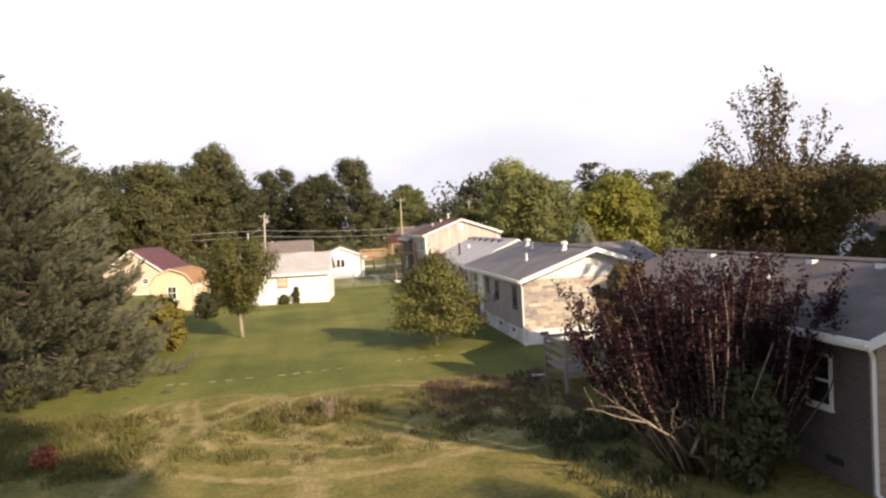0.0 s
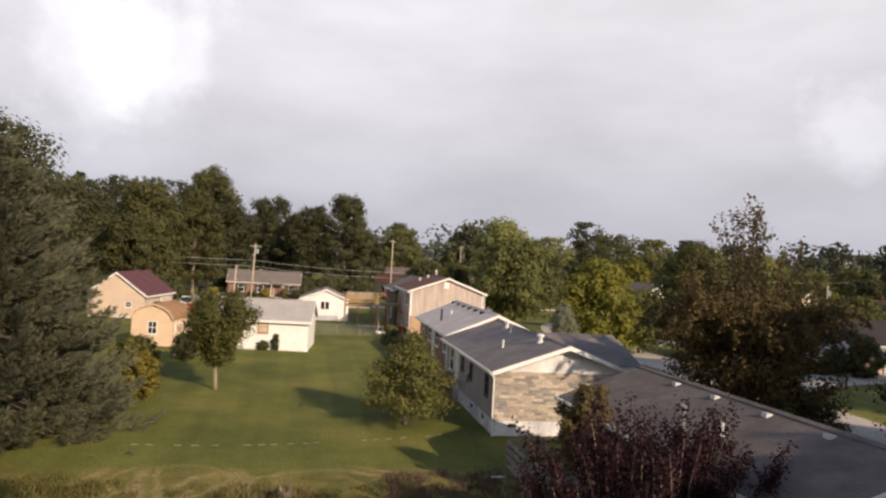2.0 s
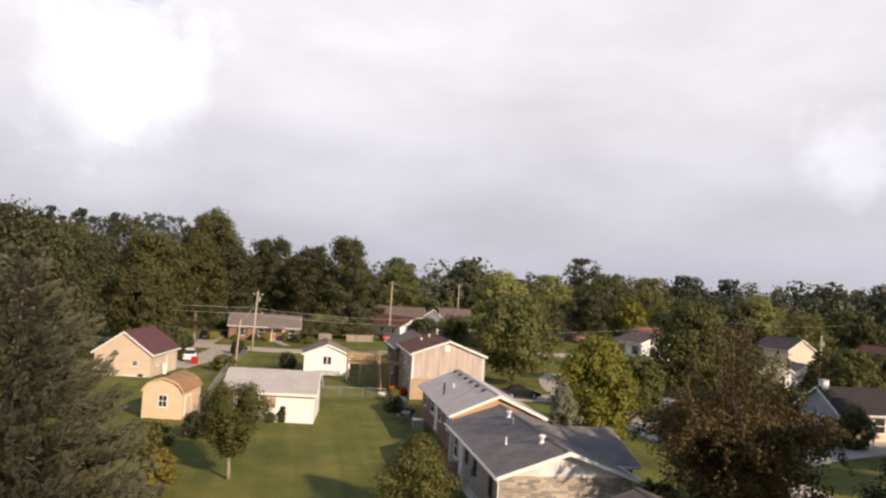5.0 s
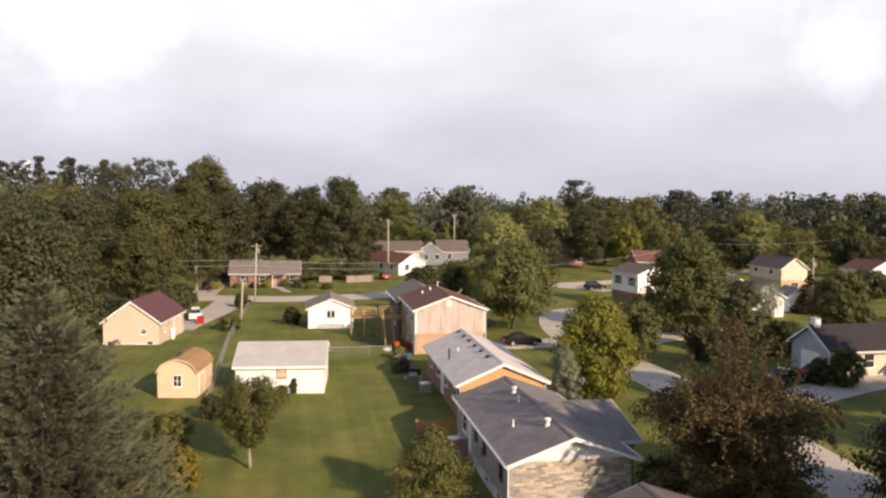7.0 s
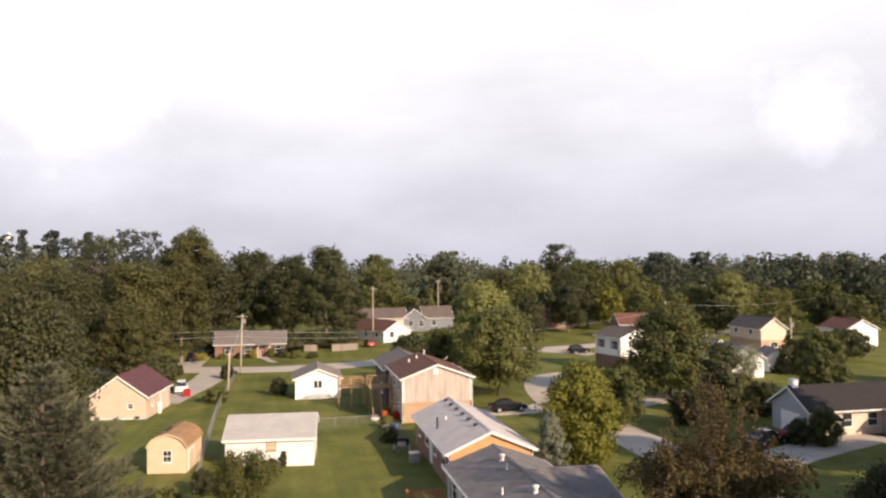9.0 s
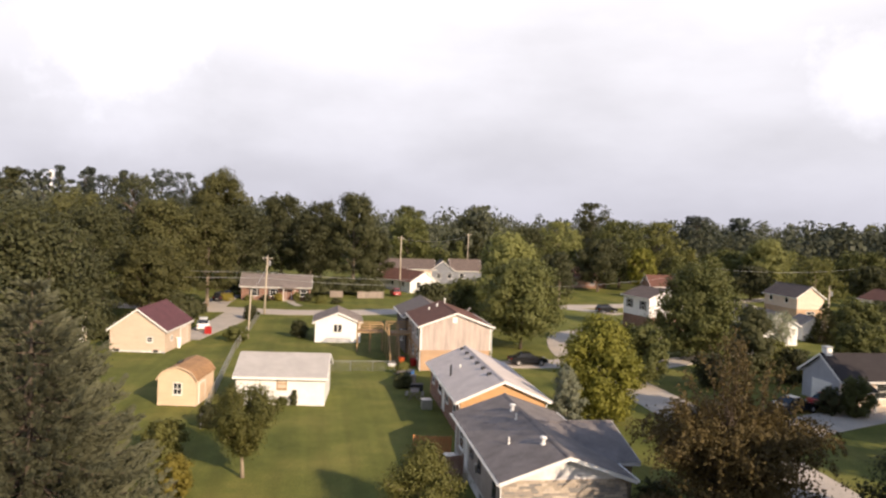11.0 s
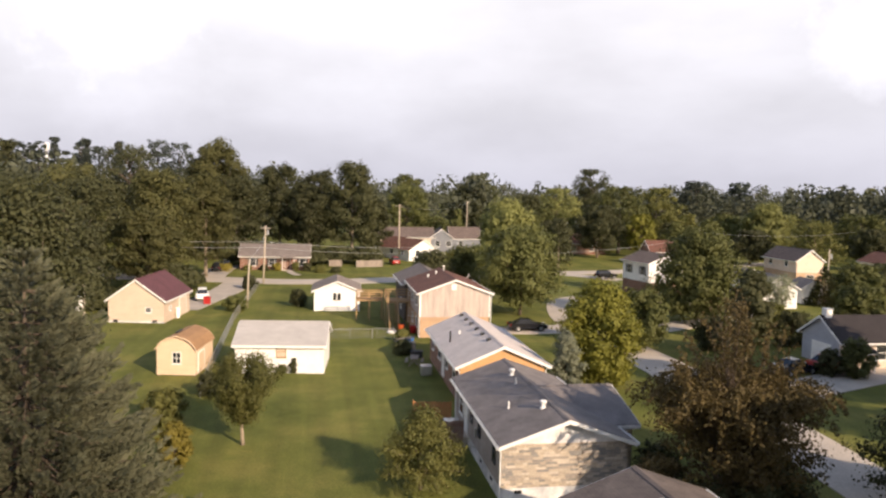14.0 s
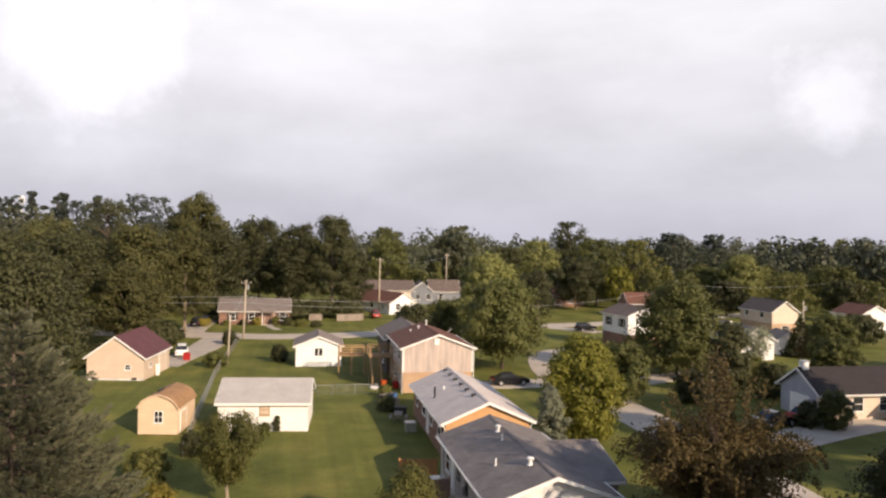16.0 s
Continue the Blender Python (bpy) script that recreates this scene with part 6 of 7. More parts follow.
def utility_pole(x, y, top, r=0.15, arm=True, lean=0.0, label="tall weathered wooden utility pole", can=False):
    z0 = gz(x, y)
    t = thing("utility_pole", x, y, z0, 0, label, "pole")
    h = top - z0
    part("shaft", tubes([([(0, 0, -0.4), (lean * 0.5, 0, h / 2), (lean, 0, h)], [r, r * 0.85, r * 0.65])], 10), M_POLE, t, smooth=True)
    if arm:
        part("crossarm", box(lean - 0.9, lean + 0.9, -0.2, -0.1, h - 0.62, h - 0.5, 0.01), M_GREYWOOD, t)
        for k in (-0.8, -0.35, 0.35, 0.8):
            part("insulator", lathe([(0.03, h - 0.5), (0.055, h - 0.45), (0.035, h - 0.4), (0.05, h - 0.36), (0.02, h - 0.32)], 8, lean + k, -0.15), M_WHITE, t)
    if can:
        part("transformer", lathe([(0.16, h - 1.75), (0.2, h - 1.7), (0.2, h - 1.0), (0.16, h - 0.95), (0.06, h - 0.85)], 12, lean + 0.36, -0.05), M_METAL, t)
    return t


utility_pole(-8.3, 132.5, 9.0, 0.17, True, 0.35, can=True)
utility_pole(-8.4, 103.0, 5.85, 0.13, False, 0.3, "short leaning wooden service pole beside the fence")
utility_pole(20.8, 180.0, 12.1, 0.18, True, 0.0)
utility_pole(48.2, 232.0, 12.4, 0.18, True, 0.0)
utility_pole(83.5, 150.0, 8.9, 0.17, True, 0.0)
utility_pole(88.9, 115.0, 7.4, 0.16, False, 0.0, can=True)
utility_pole(-52.0, 128.0, 9.0, 0.17, True, 0.0)


def wire(a, b, sag, label="thin overhead power line", r=0.026):
    pts = []
    for k in range(17):
        f = k / 16
        p = Vector(a).lerp(Vector(b), f)
        p.z -= sag * 4 * f * (1 - f)
        pts.append(p)
    ob = part("power_line", tubes([(pts, [r] * 17)], 4), M_METAL)
    return tagged(ob, label, "cable", "overhead power lines")


for dy, dz in ((0, 0), (0.3, 1.0)):
    wire((-52, 128 + dy, 5.9 + dz), (-8.2, 132.0 + dy, 5.1 + dz), 0.35, r=0.034)
    wire((-8.2, 132.0 + dy, 5.1 + dz), (20.8, 133 + dy, 4.4 + dz), 0.45, r=0.034)
wire((20.8, 133, 4.4), (83.5, 150, 7.0), 1.6)
wire((-8.0, 132.3, 7.4), (-8.1, 103, 5.7), 0.5, "thin service wire between two poles")
wire((83.5, 150, 8.2), (130, 160, 8.2), 1.0)
wire((20.8, 180, 11.4), (48.2, 232, 11.6), 1.2)


def chain_fence(points, h=1.15, gap=3.0, label="chain-link fence with thin metal posts"):
    """Posts, a top rail and a sparse weave of wire between them."""
    t = thing("fence", points[0][0], points[0][1], 0, 0, label, "fence")
    o = Vector((points[0][0], points[0][1], 0))
    mesh_lines = []
    for (x0, y0), (x1, y1) in zip(points, points[1:]):
        ln = math.hypot(x1 - x0, y1 - y0)
        n = max(1, round(ln / gap))
        for k in range(n + 1):
            f = k / n
            p = Vector((x0 + (x1 - x0) * f, y0 + (y1 - y0) * f, 0)) - o
            z = gz(0, p.y + o.y)
            part("post", tubes([([(p.x, p.y, z - 0.2), (p.x, p.y, z + h + 0.04)], [0.033, 0.033])], 6), M_METAL, t)
            if k < n:
                q = Vector((x0 + (x1 - x0) * (k + 1) / n, y0 + (y1 - y0) * (k + 1) / n, 0)) - o
                zq = gz(0, q.y + o.y)
                part("rail", tubes([([(p.x, p.y, z + h), (q.x, q.y, zq + h)], [0.022, 0.022])], 5), M_METAL, t)
                m = 14
                for j in range(m):
                    a, b = p.lerp(q, j / m), p.lerp(q, min(1, (j + 2.2) / m))
                    za, zb = z + (zq - z) * j / m, z + (zq - z) * min(1, (j + 2.2) / m)
                    mesh_lines.append(([(a.x, a.y, za + 0.03), (b.x, b.y, zb + h)], [0.004, 0.004]))
                    mesh_lines.append(([(a.x, a.y, za + h), (b.x, b.y, zb + 0.03)], [0.004, 0.004]))
    part("mesh", tubes(mesh_lines, 3), M_METAL, t)
    return t


chain_fence([(-7.6, 57.0), (-8.2, 72.0), (-8.9, 92.0), (-8.8, 128.0)])
chain_fence([(2.2, 79.4), (9.4, 79.5)], 1.1, 2.4, "low chain-link fence across the lawn")


def edging():
    """A row of pale edging strips across the lawn, from the house corner to the spruce."""
    pts = [(-5.4, 34.0), (-3.0, 33.9), (-0.4, 34.1), (2.0, 34.5), (4.6, 35.2), (10.2, 36.9)]
    base, jog = None, random.Random(17)
    for (x0, y0), (x1, y1) in zip(pts, pts[1:]):
        ln = math.hypot(x1 - x0, y1 - y0)
        n = round(ln / 0.62)
        for j in range(n):
            f = (j + 0.5 + jog.uniform(-0.2, 0.2)) / n
            if jog.random() < 0.22:
                continue
            x, y = x0 + (x1 - x0) * f, y0 + (y1 - y0) * f
            rz = math.degrees(math.atan2(y1 - y0, x1 - x0)) + jog.uniform(-7, 7)
            if base is None:
                base = part("edging_strip", box(-0.15, 0.15, -0.03, 0.03, -0.05, 0.018, 0.006), M_EDGING)
                tagged(base, "pale concrete edging strip set in the grass", "edging", "row of edging strips")
                base.matrix_basis = pose(x, y, gz(x, y), 0, 0, rz)
            else:
                copy_thing(base, pose(x, y, 0, 0, 0, rz))


edging()


def board_panel(x0, y0, x1, y1, h, label, material=M_WOOD, gap=0.14):
    """A board fence panel with rails and separate boards."""
    ln = math.hypot(x1 - x0, y1 - y0)
    t = thing("board_fence", x0, y0, gz(x0, y0), math.degrees(math.atan2(y1 - y0, x1 - x0)), label, "fence")
    rng = random.Random(int(x0 * 10))
    for z in (h * 0.2, h * 0.8):
        part("rail", box(0, ln, 0.02, 0.06, z - 0.04, z + 0.04), material, t)
    n = int(ln / gap)
    for k in range(n):
        d = rng.uniform(-0.05, 0.05)
        part("board", box(k * gap + 0.005, k * gap + gap - 0.008, 0, 0.02, 0.02, h + d), material, t)
    for x in (0.05, ln - 0.05):
        part("post", box(x - 0.045, x + 0.045, 0.06, 0.15, -0.2, h + 0.05), material, t)
    return t


board_panel(7.7, 50.4, 10.4, 50.0, 1.3, "short panel of orange-brown boards by the house", M_BOARD)
board_panel(8.6, 44.6, 10.2, 44.6, 1.7, "tall panel of dark red-brown boards by the wall", M_BRICK_RED)
board_panel(9.5, 161.5, 15.5, 163.0, 1.5, "weathered board fence beside the street", M_GREYWOOD, 0.25)
board_panel(3.6, 163.0, 6.4, 163.0, 1.4, "grey board fence near the street", M_GREYWOOD, 0.25)

# ---- wooden decks ----


def deck(x, y, z0, w, l, h, rail, label, material, rz=0.0, steps=0, board=0.28, open_side=""):
    """A raised platform on posts with rails, and steps towards -y."""
    t = thing("wooden_deck", x, y, z0, rz, label, "deck")
    n = int(l / board)
    for k in range(n):
        part("plank", box(0, w, k * board + 0.006, (k + 1) * board - 0.006, h - 0.04, h), material, t)
    for a in (0.05, w / 2, w - 0.05):
        for b in (0.06, l - 0.06):
            part("post", box(a - 0.05, a + 0.05, b - 0.05, b + 0.05, -0.2, h + rail if (a, b) != (w / 2, 0.06) or not steps else h - 0.05), material, t)
    for z in (h - 0.14,):
        for b in (0.02, l - 0.06):
            part("joist", box(0, w, b, b + 0.045, z - 0.08, z + 0.09), material, t)
    for z in (h + rail * 0.35, h + rail * 0.68, h + rail):
        if "w" not in open_side:
            part("rail", box(0.0, 0.04, 0.1, l - 0.1, z - 0.07, z + 0.05), material, t)
        if "e" not in open_side:
            part("rail", box(w - 0.04, w, 0.1, l - 0.1, z - 0.07, z + 0.05), material, t)
        part("rail", box(0.1, w - 0.1, l - 0.04, l, z - 0.07, z + 0.05), material, t)
        if not steps:
            part("rail", box(0.1, w - 0.1, 0, 0.04, z - 0.07, z + 0.05), material, t)
    if steps:
        run = 0.26
        for s in (0.15, 1.25):
            pts = [(0, h - 0.02), (-steps * run, 0.0), (-steps * run, -0.2), (0, h - 0.3)]
            part("stringer", prism(pts, s - 0.05, s + 0.05, "x"), material, t)
            part("handrail", prism([(0, h + rail), (-steps * run, rail), (-steps * run, rail - 0.16), (0, h + rail - 0.16)], s - 0.06, s + 0.06, "x"), material, t)
            part("newel", box(s - 0.05, s + 0.05, -steps * run - 0.05, -steps * run + 0.05, -0.2, rail + 0.02), material, t)
        for k in range(steps):
            z = h * (1 - (k + 1) / (steps + 1))
            part("tread", box(0.18, 1.22, -(k + 1) * run, -k * run + 0.02, z - 0.04, z), material, t)
    return t


deck(9.2, 87.2, -0.45, 2.85, 3.0, 3.1, 1.0, "tall orange-brown wooden deck with a stair", M_WOOD, 0, 12)
deck(5.9, 92.0, -0.5, 3.3, 1.8, 2.6, 0.95, "raised wooden walkway beside the tall deck", M_WOOD)
deck(9.15, 26.6, 0.0, 2.4, 2.2, 0.75, 0.9, "grey weathered wooden porch deck with rails", M_GREYWOOD, 1.2, 0, 0.2)

# ---- vehicles ----


def car(x, y, rz, paint, label, kind="sedan", second=None):
    """A car whose front points along local +x; body, glass, four wheels and lamps."""
    t = thing("car" if kind != "pickup" else "pickup_truck", x, y, gz(x, y) + 0.06, rz, label, "car" if kind != "pickup" else "truck")
    if kind == "suv":
        low = [(-2.25, 0.35), (2.2, 0.35), (2.28, 0.6), (2.2, 0.95), (1.1, 1.08), (-2.2, 1.1), (-2.3, 0.7)]
        cab = [(-2.15, 1.08), (1.0, 1.06), (0.35, 1.62), (-0.4, 1.72), (-1.9, 1.68)]
    elif kind == "pickup":
        low = [(-2.6, 0.5), (2.5, 0.5), (2.6, 0.8), (2.5, 1.1), (1.2, 1.2), (-2.6, 1.15)]
        cab = [(-0.75, 1.14), (1.15, 1.16), (0.65, 1.78), (0.1, 1.85), (-0.6, 1.82)]
    else:
        low = [(-2.25, 0.3), (2.2, 0.3), (2.3, 0.5), (2.2, 0.75), (1.0, 0.92), (-1.5, 0.95), (-2.2, 0.92), (-2.3, 0.6)]
        cab = [(-1.7, 0.93), (1.05, 0.9), (0.25, 1.36), (-0.2, 1.42), (-0.9, 1.38)]

    def hull(profile, half, taper):
        bm = bmesh.new()
        rings = [[bm.verts.new((px, s * half * (1 - taper * (pz - 0.3) / 1.5), pz)) for px, pz in profile] for s in (-1, -0.5, 0.5, 1)]
        n = len(profile)
        for a, b in zip(rings, rings[1:]):
            for k in range(n):
                bm.faces.new((a[k], a[(k + 1) % n], b[(k + 1) % n], b[k]))
        bm.faces.new(rings[0][::-1])
        bm.faces.new(rings[-1])
        bmesh.ops.recalc_face_normals(bm, faces=bm.faces[:])
        bmesh.ops.bevel(bm, geom=[e for e in bm.edges if len(e.link_faces) == 2 and e.calc_face_angle(0) > 0.3], offset=0.05, segments=2, affect="EDGES")
        return bm

    part("body", hull(low, 0.9, 0.05), paint, t, smooth=False)
    part("cabin", hull(cab, 0.84, 0.28), M_GLASS, t)
    roof = [(p[0], p[1] + 0.012) for p in cab[2:]]
    zs = min(p[1] for p in roof)
    part("roof", box(cab[4][0] + 0.06, cab[2][0] - 0.05, -0.58, 0.58, zs - 0.01, max(p[1] for p in roof) + 0.01, 0.03), second or paint, t)
    for wx in (-1.4, 1.4):
        for s in (-1, 1):
            wheel = part("wheel", tubes([([(wx, s * 0.72, 0.33), (wx, s * 0.93, 0.33)], [0.33, 0.33])], 16), M_TYRE, t)
            part("rim", tubes([([(wx, s * 0.92, 0.33), (wx, s * 0.945, 0.33)], [0.2, 0.19])], 12), M_METAL, wheel)
    front, back = max(p[0] for p in low), min(p[0] for p in low)
    for s in (-1, 1):
        part("headlight", box(front - 0.14, front - 0.03, s * 0.62 - 0.16, s * 0.62 + 0.16, 0.62, 0.78, 0.02), M_LAMP, t)
        part("tail_light", box(back + 0.0, back + 0.1, s * 0.68 - 0.12, s * 0.68 + 0.12, 0.7, 0.88, 0.02), M_TAIL, t)
    if kind == "pickup":
        part("load_bed", box(-2.5, -0.85, -0.74, 0.74, 1.155, 1.17), M_DARK, t)
        part("tailgate", box(-2.68, -2.6, -0.8, 0.8, 0.6, 1.2, 0.02), second or paint, t)
    part("bumper", box(front - 0.06, front + 0.06, -0.8, 0.8, 0.38, 0.52, 0.03), M_DARK, t)
    part("number_plate", box(back - 0.025, back, -0.26, 0.26, 0.5, 0.62), M_WHITE, t)
    return t


car(25.7, 83.8, 3, M_BLACKPAINT, "shiny black car parked on the driveway")
car(-15.5, 111.5, 98, M_WHITE, "white estate car parked on the driveway", "suv")
car(59.8, 143.6, 15, M_BLACKPAINT, "black estate car parked by the street", "suv")
car(-18.6, 153.0, 85, M_DARK, "dark car in front of the brick ranch house", "suv")
car(-17.6, 160.0, 85, M_BLACKPAINT, "black car in the driveway of the ranch house")
car(18.6, 168.6, 95, M_RED, "red car beside the white house", "suv")
car(22.0, 152.0, 70, M_BLACKPAINT, "black car before the white house")
car(44.4, 60.6, 15, M_BLACKPAINT, "black car parked by the grey-sided house")
car(48.9, 61.9, 20, M_RED, "red car by the grey-sided house")

# ---- garden clutter ----


def tub(x, y, r, h, material, label, name="tub"):
    t = thing(name, x, y, gz(x, y), 0, label, name)
    part("body", lathe([(r * 0.8, 0.0), (r * 0.95, h * 0.5), (r, h), (r * 0.92, h), (r * 0.85, h * 0.5), (r * 0.75, 0.05)], 14), material, t, smooth=False)
    part("rim", lathe([(r * 1.0, h - 0.02), (r * 1.07, h - 0.01), (r * 1.07, h + 0.03), (r * 0.93, h + 0.03), (r * 0.93, h - 0.01)], 14), material, t)
    return t


tub(10.5, 82.6, 0.34, 1.0, M_ORANGE, "tall orange plastic barrel on the grass", "barrel")
tub(11.9, 82.9, 0.42, 0.8, M_RED, "red plastic tub by the brick wall")
tub(9.4, 82.6, 0.5, 0.22, M_WHITE, "white shallow basin on the grass", "basin")
tub(10.9, 84.6, 0.35, 0.8, M_DARK, "dark rubbish bin below the deck", "bin")
tub(10.9, 77.3, 0.4, 0.5, M_BLUE, "blue plastic tub by the brick house")
tub(-15.9, 94.5, 0.3, 1.25, M_WHITE, "white gas cylinder by the tan garage", "gas_cylinder")


def crate(x, y, w, l, h, rz, material, label, name="crate"):
    t = thing(name, x, y, gz(x, y), rz, label, name.replace("_", " "))
    part("side", box(0, w, 0, 0.03, 0, h), material, t)
    part("side", box(0, w, l - 0.03, l, 0, h), material, t)
    part("end", box(0, 0.03, 0.03, l - 0.03, 0, h), material, t)
    part("end", box(w - 0.03, w, 0.03, l - 0.03, 0, h), material, t)
    part("lid", box(-0.02, w + 0.02, -0.02, l + 0.02, h, h + 0.04, 0.01), material, t)
    return t


crate(-14.6, 106.4, 0.95, 0.8, 1.0, 8, M_RED, "red lidded box standing before the white car", "storage_box")
crate(9.6, 72.6, 1.3, 0.9, 0.75, 12, M_GREYWOOD, "grey wooden storage box beside the brick house", "storage_box")
crate(9.9, 69.4, 1.2, 0.8, 0.6, -6, M_DARK, "dark storage chest beside the brick house", "storage_box")
crate(10.0, 62.2, 0.9, 0.9, 0.8, 0, M_METAL, "grey metal air conditioner beside the wall", "air_conditioner")
crate(9.5, 47.3, 0.8, 0.8, 0.75, 0, M_METAL, "grey metal air conditioner by the brick house", "air_conditioner")


def table(x, y, rz):
    t = thing("picnic_table", x, y, gz(x, y), rz, "weathered wooden picnic table with two benches", "table")
    for k in range(5):
        part("plank", box(-0.9, 0.9, -0.38 + k * 0.155, -0.38 + k * 0.155 + 0.14, 0.72, 0.76), M_GREYWOOD, t)
    for s in (-1, 1):
        for k in (0, 1):
            part("bench_plank", box(-0.9, 0.9, s * 0.72 + k * 0.13 - 0.13, s * 0.72 + k * 0.13 - 0.01, 0.42, 0.46), M_GREYWOOD, t)
        part("leg", prism([(-0.55, 0.0), (-0.45, 0.0), (0.2, 0.72), (0.1, 0.72)], s * 0.65 - 0.03, s * 0.65 + 0.03, "x"), M_GREYWOOD, t)
        part("leg", prism([(0.45, 0.0), (0.55, 0.0), (-0.1, 0.72), (-0.2, 0.72)], s * 0.65 - 0.03, s * 0.65 + 0.03, "x"), M_GREYWOOD, t)
    return t


table(10.1, 75.6, 30)
table(9.9, 66.4, 80)


def water_tower():
    """A white tank on a column, far beyond the woods."""
    t = thing("water_tower", -200, 600, -1.5, 0, "white water tower rising beyond the woods", "water tower")
    part("column", lathe([(1.1, 0), (0.7, 4), (0.7, 38.5)], 12), M_WHITE, t)
    part("tank", lathe([(0.7, 38.5), (1.6, 39.3), (2.1, 40.6), (2.1, 42.6), (1.5, 43.8), (0.0, 44.4)], 16), M_WHITE, t, smooth=True)


water_tower()


def white_tank():
    """The white tank on a post at the wood's edge."""
    t = thing("tank_post", -26.3, 92.0, -0.54, 0, "white upright tank strapped to a grey post", "tank")
    part("post", tubes([([(0.25, 0, -0.3), (0.3, 0, 4.5)], [0.13, 0.11])], 8), M_POLE, t)
    part("tank", lathe([(0.2, 0.9), (0.34, 1.0), (0.36, 1.9), (0.34, 2.9), (0.2, 3.1)], 14, -0.2, -0.1), M_WHITE, t)
    return t


white_tank()

make_tree(-7.0, 43.4, 2.6, 1.15, 0.1, L_GOLD, "golden yellow garden shrub beside the spruce", 101, 5000, 0.12, None, 0.05, "round", 24, "shrub", "shrub", shoots=36)
make_tree(-9.0, 51.0, 2.4, 1.7, 0.1, L_OLIVE, "brownish olive shrub by the fence", 102, 5000, 0.14, None, 0.05, "round", 24, "shrub", "shrub", shoots=36)
make_tree(-7.0, 57.4, 1.9, 1.15, 0.05, L_DEEP, "dark clipped round bush on the lawn", 103, 4500, 0.11, None, 0.05, "round", 26, "shrub", "shrub", shoots=36)
make_tree(-9.6, 100.0, 2.2, 1.7, 0.05, L_GREEN, "green bush beside the fence", 104, 3500, 0.18, None, 0.05, "round", 18, "shrub", "shrub", shoots=36)
make_tree(-10.0, 124.5, 2.4, 1.6, 0.05, L_DEEP, "dark bush at the end of the fence", 105, 3500, 0.18, None, 0.05, "round", 18, "shrub", "shrub", shoots=36)
make_tree(-1.9, 63.9, 0.8, 0.6, 0.02, L_GREEN, "small green shrub at the white wall", 106, 1200, 0.1, None, 0.03, "round", 10, "shrub", "shrub", shoots=36)
make_tree(-0.9, 63.8, 1.35, 0.4, 0.02, L_DEEP, "small pointed evergreen at the white wall", 107, 1500, 0.1, None, 0.03, "cone", 12, "shrub", "shrub")
make_tree(9.4, 70.8, 1.6, 1.2, 0.05, L_DEEP, "dark bush among the garden clutter", 108, 3000, 0.14, None, 0.04, "round", 16, "shrub", "shrub", shoots=36)
make_tree(10.0, 77.6, 1.4, 1.0, 0.05, L_OLIVE, "olive bush beside the fence", 109, 2500, 0.14, None, 0.04, "round", 14, "shrub", "shrub", shoots=36)
make_tree(-1.6, 104.5, 2.4, 1.7, 0.05, L_DEEP, "dark bush beside the white garage", 110, 3500, 0.18, None, 0.05, "round", 18, "shrub", "shrub", shoots=36)
for _k, (_x, _y, _h, _r) in enumerate(((-12.9, 154.2, 1.1, 0.8), (-9.6, 154.2, 1.2, 0.8), (-7.0, 154.3, 1.6, 0.8), (-3.4, 153.9, 1.9, 0.9), (-1.0, 153.8, 1.7, 0.9), (-17.0, 152.0, 1.7, 1.3), (1.6, 151.5, 1.6, 1.3), (4.6, 151.0, 1.3, 1.2))):
    make_tree(_x, _y, _h, _r, 0.02, (L_OLIVE, L_DEEP, L_GOLD)[_k % 3], "rounded garden shrub before the ranch house", 120 + _k, 1200, 0.16, None, 0.03, "round", 10, "shrub", "shrub", "front garden shrubs")
make_tree(52.8, 108.5, 3.0, 1.6, 0.1, L_BRONZE, "rust-coloured shrub before the white house", 131, 2500, 0.2, None, 0.05, "round", 14, "shrub", "shrub", shoots=36)


def dead_branches():
    """Bare pale branches that lean out before the purple shrub."""
    rng = random.Random(31)
    t = thing("dead_branch", 8.1, 17.6, 0, 0, "bare pale dead branch forking at the shrub's foot", "branch")

    def fork(p, d, ln, r, depth):
        pts, q, w = [p.copy()], p.copy(), d.copy()
        for _ in range(4):
            w = (w + Vector((rng.uniform(-0.3, 0.3), rng.uniform(-0.3, 0.3), rng.uniform(-0.15, 0.2)))).normalized()
            q = q + w * ln / 4
            pts.append(q.copy())
        part("twig", tubes([(pts, [r, r * 0.85, r * 0.7, r * 0.55, r * 0.35])], 5), M_PALEBARK, t, smooth=True)
        if depth:
            for k in range(3):
                fork(pts[2 + k % 3], (w + Vector((rng.uniform(-0.9, 0.9), rng.uniform(-0.9, 0.9), rng.uniform(-0.2, 0.5)))).normalized(), ln * 0.62, r * 0.5, depth - 1)

    fork(Vector((0.9, 0.2, 0.6)), Vector((-0.5, -0.1, 0.8)), 1.9, 0.04, 2)
    fork(Vector((1.2, 0.2, 1.1)), Vector((-0.8, 0.0, 0.45)), 1.7, 0.035, 2)
    part("stem", tubes([([(1.6, 0.6, -0.1), (1.2, 0.3, 0.5), (0.9, 0.2, 0.62), (1.2, 0.2, 1.12)], [0.06, 0.05, 0.045, 0.035])], 6), M_PALEBARK, t, smooth=True)
    return t


dead_branches()


